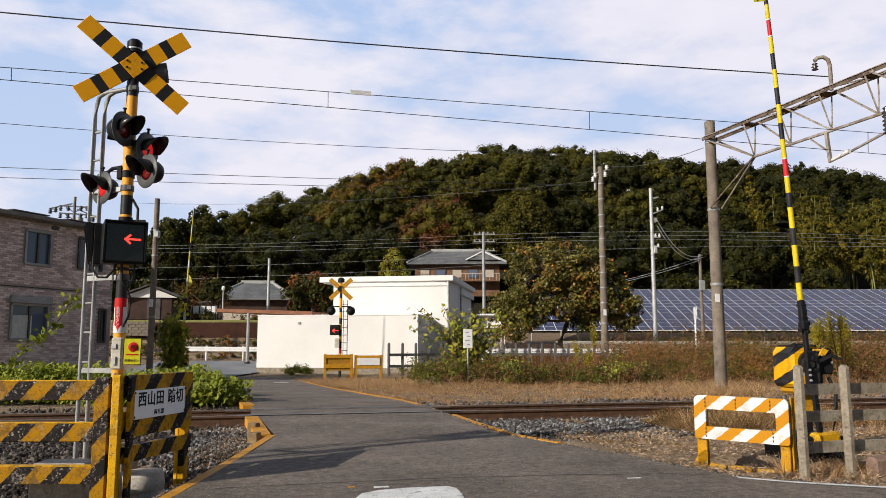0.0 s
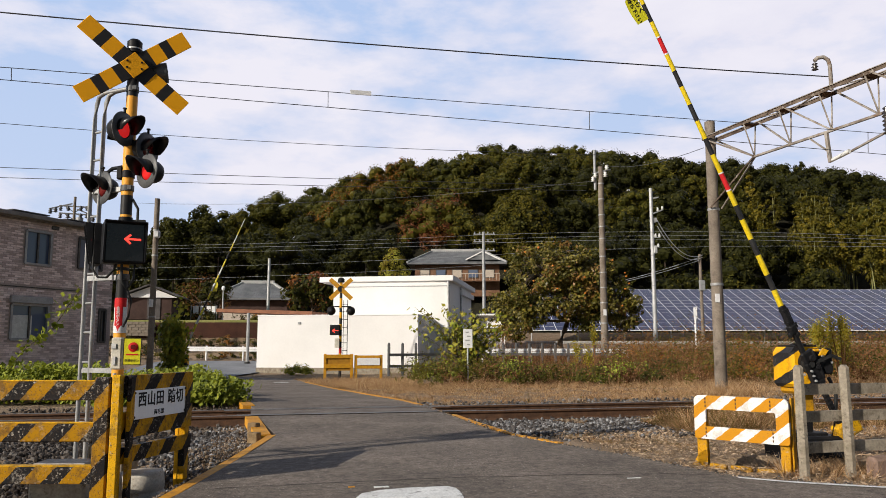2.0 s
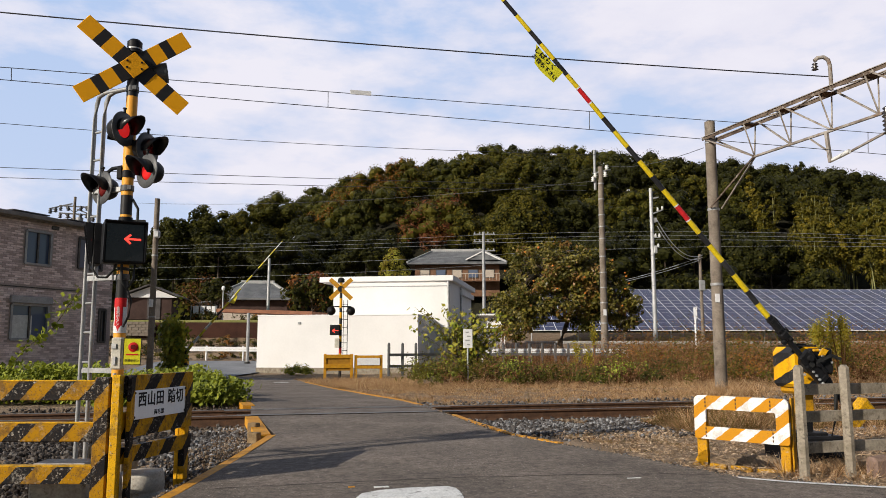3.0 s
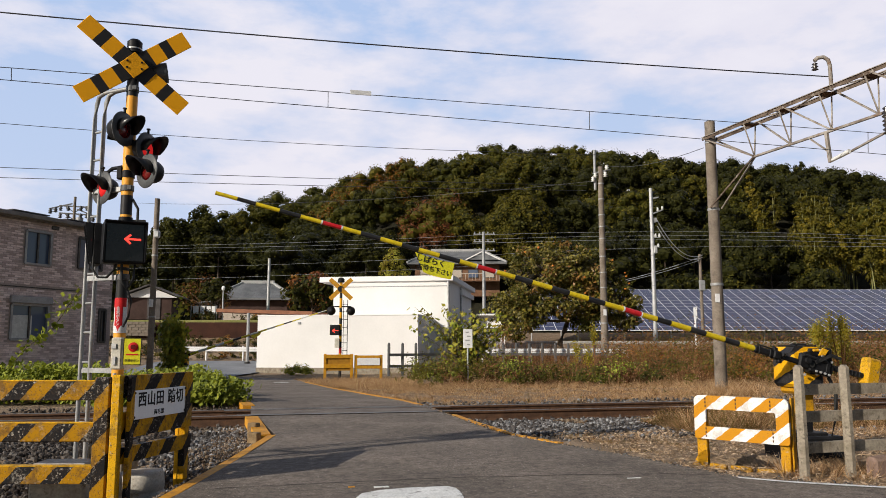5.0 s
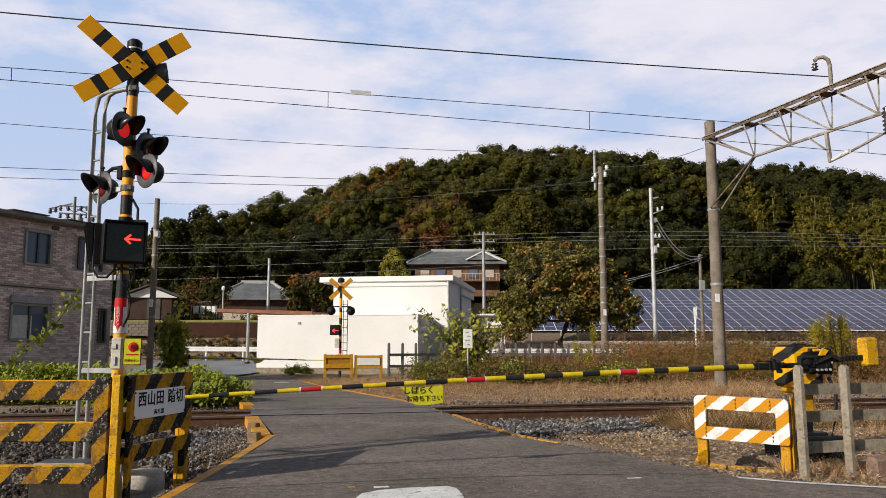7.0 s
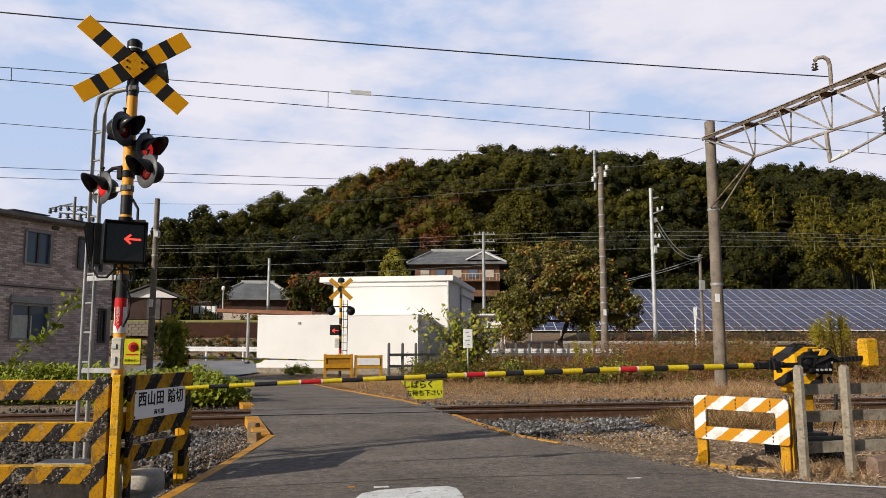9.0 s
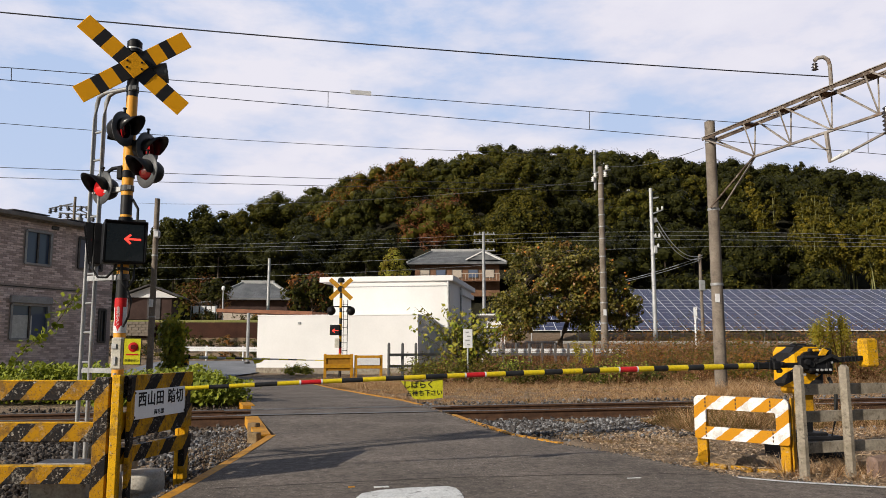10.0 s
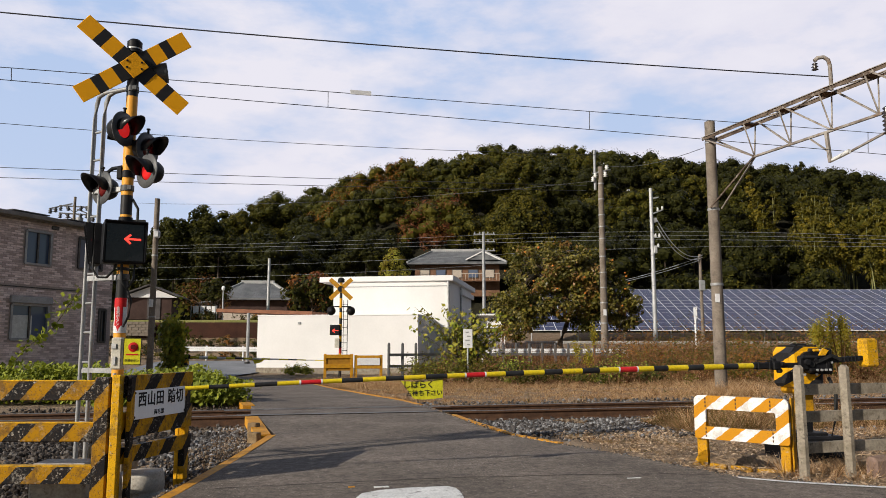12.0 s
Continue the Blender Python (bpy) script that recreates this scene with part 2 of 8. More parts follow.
def stone_mat(name, cols):
    """Crushed stone: each piece its own grey or brown."""
    mt, nt, b = base_mat(name, 0.9)
    co = coords(nt)
    rnd = maths(nt, "FRACT", maths(nt, "ADD", nt.nodes.new("ShaderNodeNewGeometry").outputs["Random Per Island"], nt.nodes.new("ShaderNodeObjectInfo").outputs["Random"]))
    col = ramp(nt, rnd, list(zip((0.0, 0.42, 0.75, 1.0), cols)))
    grain = noise_tex(nt, co, 45, 4)
    col = mix(nt, 1.0, col, ramp(nt, grain, [(0.3, (0.7, 0.68, 0.65)), (0.75, (1.2, 1.2, 1.2))]), "MULTIPLY")
    nt.links.new(col, b.inputs["Base Color"])
    bump(nt, b, grain, 0.6, 0.006)
    return mt


YEL, ORA, BLK, WHT, RED = (0.74, 0.37, 0.006), (0.88, 0.39, 0.004), (0.018, 0.018, 0.02), (0.75, 0.74, 0.72), (0.5, 0.02, 0.02)
ASPHALT = asphalt_mat("asphalt", 1.55)
ASPHALT_WORN = asphalt_mat("asphalt_worn", 1.44)
ASPHALT_PALE = surf("pale_asphalt", (0.17, 0.18, 0.2), (0.24, 0.25, 0.27), 0.6, 50, 0.85, 0, 0.3)
SOIL = surf("dry_soil", (0.19, 0.13, 0.08), (0.32, 0.235, 0.155), 1.6, 32, 0.95, 0, 1.0, 0.04, (0.07, 0.052, 0.035))


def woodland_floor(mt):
    """Beyond the houses the earth's colour turns even and dark."""
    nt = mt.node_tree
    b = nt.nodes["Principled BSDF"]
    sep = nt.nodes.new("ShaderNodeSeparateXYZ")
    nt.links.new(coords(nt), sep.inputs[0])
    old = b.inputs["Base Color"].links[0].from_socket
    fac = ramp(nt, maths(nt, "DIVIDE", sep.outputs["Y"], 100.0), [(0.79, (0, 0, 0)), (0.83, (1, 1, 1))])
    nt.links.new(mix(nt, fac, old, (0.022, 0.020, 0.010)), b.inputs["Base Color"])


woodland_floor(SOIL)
LINE_WHITE = surf("road_paint_white", (0.58, 0.58, 0.56), (0.76, 0.76, 0.74), 5, 70, 0.7, 0, 0.3, 0.004, (0.2, 0.19, 0.185))
KERB_PAINT = surf("kerb_paint_orange", (0.46, 0.20, 0.015), (0.58, 0.275, 0.02), 4, 50, 0.7, 0, 0.4, 0.006, (0.22, 0.12, 0.05))
STONE = stone_mat("ballast_stone", [(0.04, 0.032, 0.028), (0.085, 0.077, 0.073), (0.16, 0.157, 0.16), (0.33, 0.33, 0.34)])
STONE_BROWN = stone_mat("dark_brown_stone", [(0.022, 0.016, 0.012), (0.044, 0.035, 0.029), (0.075, 0.064, 0.056), (0.17, 0.155, 0.145)])
STONE_EARTHY = stone_mat("earthy_gravel", [(0.06, 0.038, 0.022), (0.14, 0.095, 0.06), (0.22, 0.165, 0.115), (0.36, 0.30, 0.24)])
STONE_DARK = surf("ballast_bed", (0.05, 0.042, 0.036), (0.10, 0.085, 0.072), 6, 40, 0.95, 0, 0.8, 0.03)
RUST = surf("rail_rust", (0.065, 0.031, 0.016), (0.125, 0.060, 0.029), 8, 60, 0.75, 0.2, 0.4, 0.003)
RAIL_TOP = surf("rail_worn_top", (0.16, 0.145, 0.13), (0.27, 0.25, 0.23), 6, 80, 0.45, 0.7, 0.1, 0.001)
CONCRETE = surf("weathered_concrete", (0.20, 0.168, 0.127), (0.34, 0.296, 0.235), 7, 50, 0.9, 0, 0.6, 0.005, (0.12, 0.10, 0.075))
PALE_CONCRETE = surf("pale_concrete", (0.34, 0.31, 0.27), (0.52, 0.49, 0.44), 6, 50, 0.9, 0, 0.6, 0.005, (0.18, 0.15, 0.12))
CONC_POLE = surf("concrete_pole", (0.145, 0.117, 0.094), (0.235, 0.198, 0.162), 2.5, 40, 0.9, 0, 0.3, 0.004, (0.12, 0.10, 0.085))
GREY_PAINT = surf("grey_steel", (0.25, 0.255, 0.26), (0.36, 0.365, 0.37), 5, 60, 0.5, 0.3, 0.15, 0.002)
PALE_STEEL = surf("pale_steel", (0.38, 0.385, 0.39), (0.52, 0.52, 0.52), 4, 60, 0.5, 0.3, 0.15, 0.002)
TRUSS = surf("truss_steel", (0.15, 0.12, 0.098), (0.33, 0.30, 0.27), 3, 50, 0.7, 0.0, 0.2, 0.003, (0.16, 0.08, 0.04))
TRUSS_DARK = surf("truss_rust", (0.05, 0.032, 0.024), (0.16, 0.12, 0.09), 2.5, 45, 0.8, 0.0, 0.2, 0.003, (0.32, 0.28, 0.24))
BLACK = surf("black_paint", (0.009, 0.009, 0.010), (0.018, 0.018, 0.02), 6, 80, 0.5, 0, 0.12, 0.001)
BLACK.node_tree.nodes["Principled BSDF"].inputs["Specular IOR Level"].default_value = 0.14
HOOD = surf("hood_black", (0.010, 0.010, 0.012), (0.02, 0.02, 0.023), 6, 80, 0.32, 0, 0.08, 0.001)
HOOD.node_tree.nodes["Principled BSDF"].inputs["Specular IOR Level"].default_value = 0.4
RUBBER = surf("black_rubber", (0.015, 0.015, 0.015), (0.03, 0.03, 0.03), 8, 80, 0.6, 0, 0.15, 0.002)
YELLOW = surf("yellow_paint", (0.66, 0.33, 0.008), (0.76, 0.41, 0.012), 7, 70, 0.5, 0, 0.2, 0.002, (0.35, 0.19, 0.03))
YELLOW_OLD = striped("worn_yellow_paint", (0.66, 0.36, 0.008), (0.60, 0.32, 0.008), (0, 0, 1), 0.3, 0.5, 0.0, 0.8, (0.52, 0.48, 0.42))
SIGN_WHITE = surf("sign_white", (0.62, 0.62, 0.63), (0.72, 0.72, 0.73), 6, 80, 0.5, 0, 0.05)
BOARD_WHITE = surf("board_white", (0.84, 0.84, 0.85), (0.88, 0.88, 0.89), 6, 80, 0.45, 0, 0.03, 0.002, None, (0.35, 0.65), 0.2)
SIGN_YELLOW = surf("sign_yellow", (0.62, 0.58, 0.02), (0.7, 0.66, 0.03), 8, 80, 0.5, 0, 0.05)
INK = surf("black_ink", (0.01, 0.01, 0.012), (0.02, 0.02, 0.022), 8, 60, 0.5, 0, 0)
RED_PAINT = surf("red_paint", (0.5, 0.012, 0.015), (0.58, 0.02, 0.022), 7, 70, 0.4, 0, 0.05)
WIRE = surf("wire_metal", (0.035, 0.036, 0.04), (0.07, 0.07, 0.075), 3, 60, 0.5, 0.4, 0)
PORCELAIN = surf("dark_porcelain", (0.02, 0.015, 0.012), (0.04, 0.03, 0.025), 7, 60, 0.2, 0, 0)
WHITE_PORC = surf("white_porcelain", (0.6, 0.6, 0.58), (0.7, 0.7, 0.68), 7, 60, 0.25, 0, 0)
WALL_WHITE = surf("white_render", (0.71, 0.695, 0.685), (0.76, 0.745, 0.735), 0.5, 9, 0.85, 0, 0.0, 0.004, None, (0.35, 0.65), 0.1)
WALL_TRIM = surf("white_trim", (0.72, 0.71, 0.70), (0.77, 0.76, 0.75), 0.9, 30, 0.7, 0, 0.0, 0.004, None, (0.35, 0.65), 0.15)
GLASS_DARK = base_mat("window_glass", 0.04)[0]
GLASS_DARK.node_tree.nodes["Principled BSDF"].inputs["Base Color"].default_value = (0.10, 0.125, 0.19, 1)
# ---------- the ground ----------
TRACK = Vector((-1.62, 12.25, 0))
ALONG = Vector((math.sin(radians(76)), math.cos(radians(76)), 0))
OUT = Vector((-ALONG.y, ALONG.x, 0))  # away from the camera, across the track


def step(a, b, x):
    t = np.clip((x - a) / (b - a), 0, 1)
    return t * t * (3 - 2 * t)


def base_z(x, y):
    """The level of road and crossing."""
    s = (x - TRACK.x) * OUT.x + (y - TRACK.y) * OUT.y
    return 0.05 * step(-3.5, -1.0, s) - 0.31 * np.clip((s - 1.2) / 19.5, 0, 1) * step(0, 4, s)


RIDGE_X = np.array([-160, -88, -65, -56, -45, -35, -21, -5, 10, 23, 37, 47, 69, 88, 130])
RIDGE_Z = np.array([12, 13.5, 14.5, 15.0, 13.2, 18.6, 25.4, 31.6, 33.0, 33.2, 31.8, 30.4, 29.0, 26.6, 22])


def hill_z(x, y):
    r = np.interp(x, RIDGE_X, RIDGE_Z)
    t = np.clip((y - 84) / 64, 0, 1)
    back = step(150, 420, y)
    return (r - 3) * (0.45 * t + 0.55 * step(0, 1, t)) * (1 - back)


def ground_z(x, y):
    s = (x - TRACK.x) * OUT.x + (y - TRACK.y) * OUT.y
    z = base_z(x, y) - 0.05
    z = z - 0.10 * step(-4.0, -1.8, s) * (1 - step(1.6, 3.0, s))
    # a shallow trough behind the roadside fence
    z = z - 0.13 * (1 - step(-2.3, -2.02, x)) * step(4.4, 5.2, y) * (1 - step(6.8, 7.8, y))
    # an added dip behind the low guard frame and the concrete fence, deepening their shade
    v = y - (7.62 - 0.16 * (x - 2.6))
    z = z - 0.24 * step(2.35, 2.7, x) * (1 - step(6.0, 7.0, x)) * step(-0.36, -0.16, v) * (1 - step(0.16, 0.36, v))
    right = step(-4, 4, x - 0.0 * y)
    left = 1 - step(-13, -9, x + 0.05 * (y - 45))
    z = z + right * (0.75 * step(30, 44, y) + 1.1 * step(47, 60, y) + 1.0 * step(60, 80, y))
    z = z + left * (0.5 * step(38, 46, y) + 1.1 * step(48.5, 53.5, y) + 1.45 * step(54.0, 54.6, y))
    z = z + (1 - right) * (1 - left) * (0.5 * step(40, 46, y) + 1.5 * step(52, 70, y))
    return z + hill_z(x, y)


def grid_lines(marks):
    out = []
    for a, b, st in marks:
        out += list(np.arange(a, b, st))
    return np.array(out + [marks[-1][1]])


def build_ground():
    gx = grid_lines([(-3000, -400, 260), (-400, -120, 35), (-120, -30, 4), (-30, 1.5, 0.6), (1.5, 7.5, 0.15), (7.5, 30, 0.6), (30, 120, 4), (120, 400, 35), (400, 3000, 260)])
    gy = grid_lines([(-1500, -100, 200), (-100, -10, 10), (-10, 4, 2), (4, 6.7, 0.45), (6.7, 8.2, 0.1), (8.2, 40, 0.45), (40, 60, 0.9), (60, 170, 3.5), (170, 420, 25), (420, 3000, 260)])
    xx, yy = np.meshgrid(gx, gy)
    zz = ground_z(xx, yy)
    rng = np.random.default_rng(2)
    zz = zz + rng.normal(size=zz.shape) * 0.012 * ((yy > 5) & (yy < 60))
    nx = len(gx)
    vs = np.stack([xx, yy, zz], -1).reshape(-1, 3)
    fs = [(j * nx + i, j * nx + i + 1, (j + 1) * nx + i + 1, (j + 1) * nx + i) for j in range(len(gy) - 1) for i in range(nx - 1)]
    me = bpy.data.meshes.new("ground")
    me.from_pydata(vs.tolist(), [], fs)
    me.materials.append(SOIL)
    me.polygons.foreach_set("use_smooth", [True] * len(fs))
    tagged(new("ground", me), "dry brown earth with gravel and grass", "ground", kind="structure")


build_ground()

ROAD_LEFT = [(-30, 3.6), (-8, 4.2), (-1.97, 4.7), (-1.88, 5.6), (-1.98, 9.3), (-2.45, 10.6), (-2.85, 11.9), (-3.35, 13.6), (-4.2, 16.2), (-5.9, 21.6), (-8.0, 28.2), (-9.9, 34.0), (-11.6, 36.5)]
ROAD_RIGHT = [(30, 3.0), (8, 5.0), (3.5, 5.88), (2.4, 6.4), (1.75, 7.75), (0.8, 9.4), (0.4, 10.6), (0.0, 12.0), (-0.42, 13.6), (-0.95, 15.4), (-3.0, 21.3), (-4.8, 27.2), (-6.3, 32.2)]


def road_z(x, y):
    return base_z(x, y) + 0.012


def sheet(name, rows, mat, label, category, thick=0.12, lift=0.0, kind="structure"):
    """A paved sheet between pairs of edge points, with depth, following the road's level."""
    g = Geo()
    top = []
    for a, b, n in rows:
        top.append([Vector((a[0] + (b[0] - a[0]) * i / n, a[1] + (b[1] - a[1]) * i / n, 0)) for i in range(n + 1)])
    vs, fs = [], []
    w = len(top[0])
    for r in top:
        for p in r:
            z = float(road_z(p.x, p.y)) + lift
            vs.append((p.x, p.y, z))
    for j in range(len(top) - 1):
        for i in range(w - 1):
            fs.append((j * w + i, j * w + i + 1, (j + 1) * w + i + 1, (j + 1) * w + i))
    g.add(vs, fs, 0, True)
    rim = [i for i in range(w)] + [j * w + w - 1 for j in range(1, len(top))] + [(len(top) - 1) * w + i for i in range(w - 2, -1, -1)] + [j * w for j in range(len(top) - 2, 0, -1)]
    low = [(vs[i][0], vs[i][1], vs[i][2] - thick) for i in rim]
    hi = [vs[i] for i in rim]
    n = len(rim)
    g.add(hi + low, [(i, n + i, n + (i + 1) % n, (i + 1) % n) for i in range(n)])
    return solo(name, g, mat, label, category, kind=kind)


def dense(edge, n=4):
    out = []
    for (x0, y0), (x1, y1) in zip(edge, edge[1:]):
        out += [(x0 + (x1 - x0) * i / n, y0 + (y1 - y0) * i / n) for i in range(n)]
    return out + [edge[-1]]


def build_road():
    rows = [((-30, -6), (30, -6), 12)] + [(a, b, 12) for a, b in zip(dense(ROAD_LEFT), dense(ROAD_RIGHT))]
    sheet("road", rows, ASPHALT, "worn dark grey asphalt road over the crossing", "road")
    near = [(-9.0, 4.0), (-2.0, 4.6), (-1.87, 5.79), *[p[:2] for p in ((-0.802, 6.107, 0), (0.072, 6.337, 0), (0.998, 6.472, 0), (1.847, 6.528, 0), (2.502, 6.417, 0))]]
    rows = [((x * 0.9, -5.0), (x, y), 6) for x, y in near]
    sheet("road_worn_lane", rows, ASPHALT_WORN, "paler worn asphalt on the near lane", "road", 0.02, 0.002)
    # the street beyond, which the crossing road meets
    g = Geo()
    xs = np.linspace(-16.5, -9.6, 24)
    vs, fs = [], []
    for j in range(9):
        for x in xs:
            y = 34.6 + (46.3 - 34.6) * j / 8
            vs.append((x, y, float(ground_z(np.float64(x), np.float64(y))) + 0.06))
    for j in range(8):
        for i in range(23):
            fs.append((j * 24 + i, j * 24 + i + 1, (j + 1) * 24 + i + 1, (j + 1) * 24 + i))
    g.add(vs, fs, 0, True)
    solo("far_street", g, ASPHALT_PALE, "pale grey asphalt street beyond the crossing", "street", kind="structure")
    # painted marks
    def mark(name, poly, label):
        g = Geo()
        g.prism(poly, 0.004, Matrix.Translation((0, 0, 0.0145)))
        solo(name, g, LINE_WHITE, label, "road marking", kind="structure")
    mark("road_marking_stop_line", [p[:2] for p in ((-0.58, 5.653, 0), (-0.461, 5.782, 0), (-0.268, 5.871, 0), (-0.08, 5.917, 0), (0.034, 5.94, 0), (0.092, 5.871, 0), (0.126, 5.717, 0), (0.145, 5.51, 0), (0.134, 4.742, 0), (-0.58, 4.742, 0), (-0.60, 5.5, 0))], "worn white painted stop line on asphalt")
    for i, (x0, x1) in enumerate(((-6.95, -6.5), (-5.8, -5.3))):
        g = Geo()
        g.add([(x, y, float(road_z(x, y)) + 0.006) for x, y in ((x0, 26.4), (x1, 26.5), (x1, 26.9), (x0, 26.8))], [(0, 1, 2, 3)])
        solo("road_marking_far_line", g, LINE_WHITE, "worn piece of a white line past the rails", "road marking", kind="structure")
    edge = [(2.36, 6.33), (2.7, 6.12), (3.05, 5.98), (3.5, 5.82), (4.5, 5.6), (8, 4.9)]
    g = Geo()
    for (x0, y0), (x1, y1) in zip(edge, edge[1:]):
        g.add([(x0, y0 - 0.035, 0.0185), (x1, y1 - 0.035, 0.0185), (x1, y1 + 0.035, 0.0185), (x0, y0 + 0.035, 0.0185)], [(0, 1, 2, 3)])
    solo("road_marking_edge_line", g, LINE_WHITE, "thin white painted line along the road's edge", "road marking", kind="structure")


build_road()


def kerb(name, pts, w, h, mat, label, parent=None):
    g = Geo()
    for (x0, y0), (x1, y1) in zip(pts, pts[1:]):
        z0, z1 = float(road_z(x0, y0)), float(road_z(x1, y1))
        g.bar((x0, y0, z0 + h / 2 - 0.06), (x1, y1, z1 + h / 2 - 0.06), w, h + 0.1)
    return solo(name, g, mat, label, "kerb", kind="structure")


kerb("kerb_left_near", [(-1.93, 4.9), (-1.93, 5.45), (-1.96, 7.3), (-2.02, 9.3)], 0.09, 0.012, KERB_PAINT, "orange painted edge of the asphalt")
kerb("kerb_left_track", [(-2.12, 9.25), (-2.52, 10.5), (-2.74, 11.2)], 0.18, 0.02, KERB_PAINT, "broad orange painted edge beside the rails")
kerb("kerb_left_far", [(-3.3, 13.3), (-3.75, 14.7), (-4.2, 16.2)], 0.2, 0.02, KERB_PAINT, "orange painted edge past the rails")
kerb("kerb_right_near", [(1.28, 8.55), (0.84, 9.38), (0.42, 10.6), (0.16, 11.5)], 0.075, 0.022, KERB_PAINT, "thin orange painted edge of the asphalt")
kerb("kerb_right_far", [(-0.4, 13.6), (-0.95, 15.4), (-3.0, 21.3), (-4.8, 27.2)], 0.085, 0.02, KERB_PAINT, "thin orange painted edge past the rails")


# ---------- the track ----------
def along(s, q, z=0.0):
    """A point s metres along the track and q metres across it, away from the camera."""
    p = TRACK + ALONG * s + OUT * q
    return Vector((p.x, p.y, z))


RAIL_PROFILE = [(-0.061, 0), (0.061, 0), (0.061, 0.012), (0.012, 0.03), (0.009, 0.11), (0.032, 0.122), (0.031, 0.148), (0.022, 0.153), (-0.022, 0.153), (-0.031, 0.148), (-0.032, 0.122), (-0.009, 0.11), (-0.012, 0.03), (-0.061, 0.012)]


def rail(name, q, s0, s1, label, h=1.0):
    g = Geo()
    n = len(RAIL_PROFILE)
    vs = [along(s, q + x, -0.082 + z * h) for s in (s0, s1) for x, z in RAIL_PROFILE]
    for i in range(n):
        m = 1 if 6 <= i <= 8 else 0
        g.add([vs[i], vs[(i + 1) % n], vs[n + (i + 1) % n], vs[n + i]], [(0, 1, 2, 3)], m)
    g.add(vs, [tuple(reversed(range(n))), tuple(range(n, 2 * n))])
    return solo(name, g, [RUST, RAIL_TOP], label, "rail", kind="structure")


rail("rail_near", -0.555, -60, 160, "rusty steel rail with a polished head")
rail("rail_far", 0.555, -60, 160, "rusty steel rail with a polished head")
rail("guard_rail_near", -0.44, -1.55, 2.1, "rusty guard rail inside the crossing")
rail("guard_rail_far", 0.44, -1.75, 1.9, "rusty guard rail inside the crossing")


def build_bed():
    g = Geo()
    for a, b, za, zb in ((-2.3, -1.5, -0.2, -0.125), (-1.5, 1.5, -0.125, -0.125), (1.5, 2.4, -0.125, -0.22)):
        for s in range(-60, 160, 4):
            g.add([along(s, a, za), along(s + 4, a, za), along(s + 4, b, zb), along(s, b, zb)], [(0, 1, 2, 3)])
    solo("ballast_bed", g, STONE_DARK, "bed of grey crushed stone under the rails", "ballast", kind="structure")
    me = Geo().box((0, 0, 0), (0.2, 2.0, 0.14), 0.015).mesh("sleeper", CONCRETE)
    for k in range(-26, 40):
        s = k * 0.62
        if -1.7 < s < 2.0:
            continue
        ob = new("sleeper", me)
        ob.matrix_basis = Matrix.Translation(along(s, 0, -0.16)) @ pose(0, 0, 0, 0, 0, 14)
        tagged(ob, "weathered concrete sleeper under the rails", "sleeper", "sleepers of the track", "structure")


build_bed()


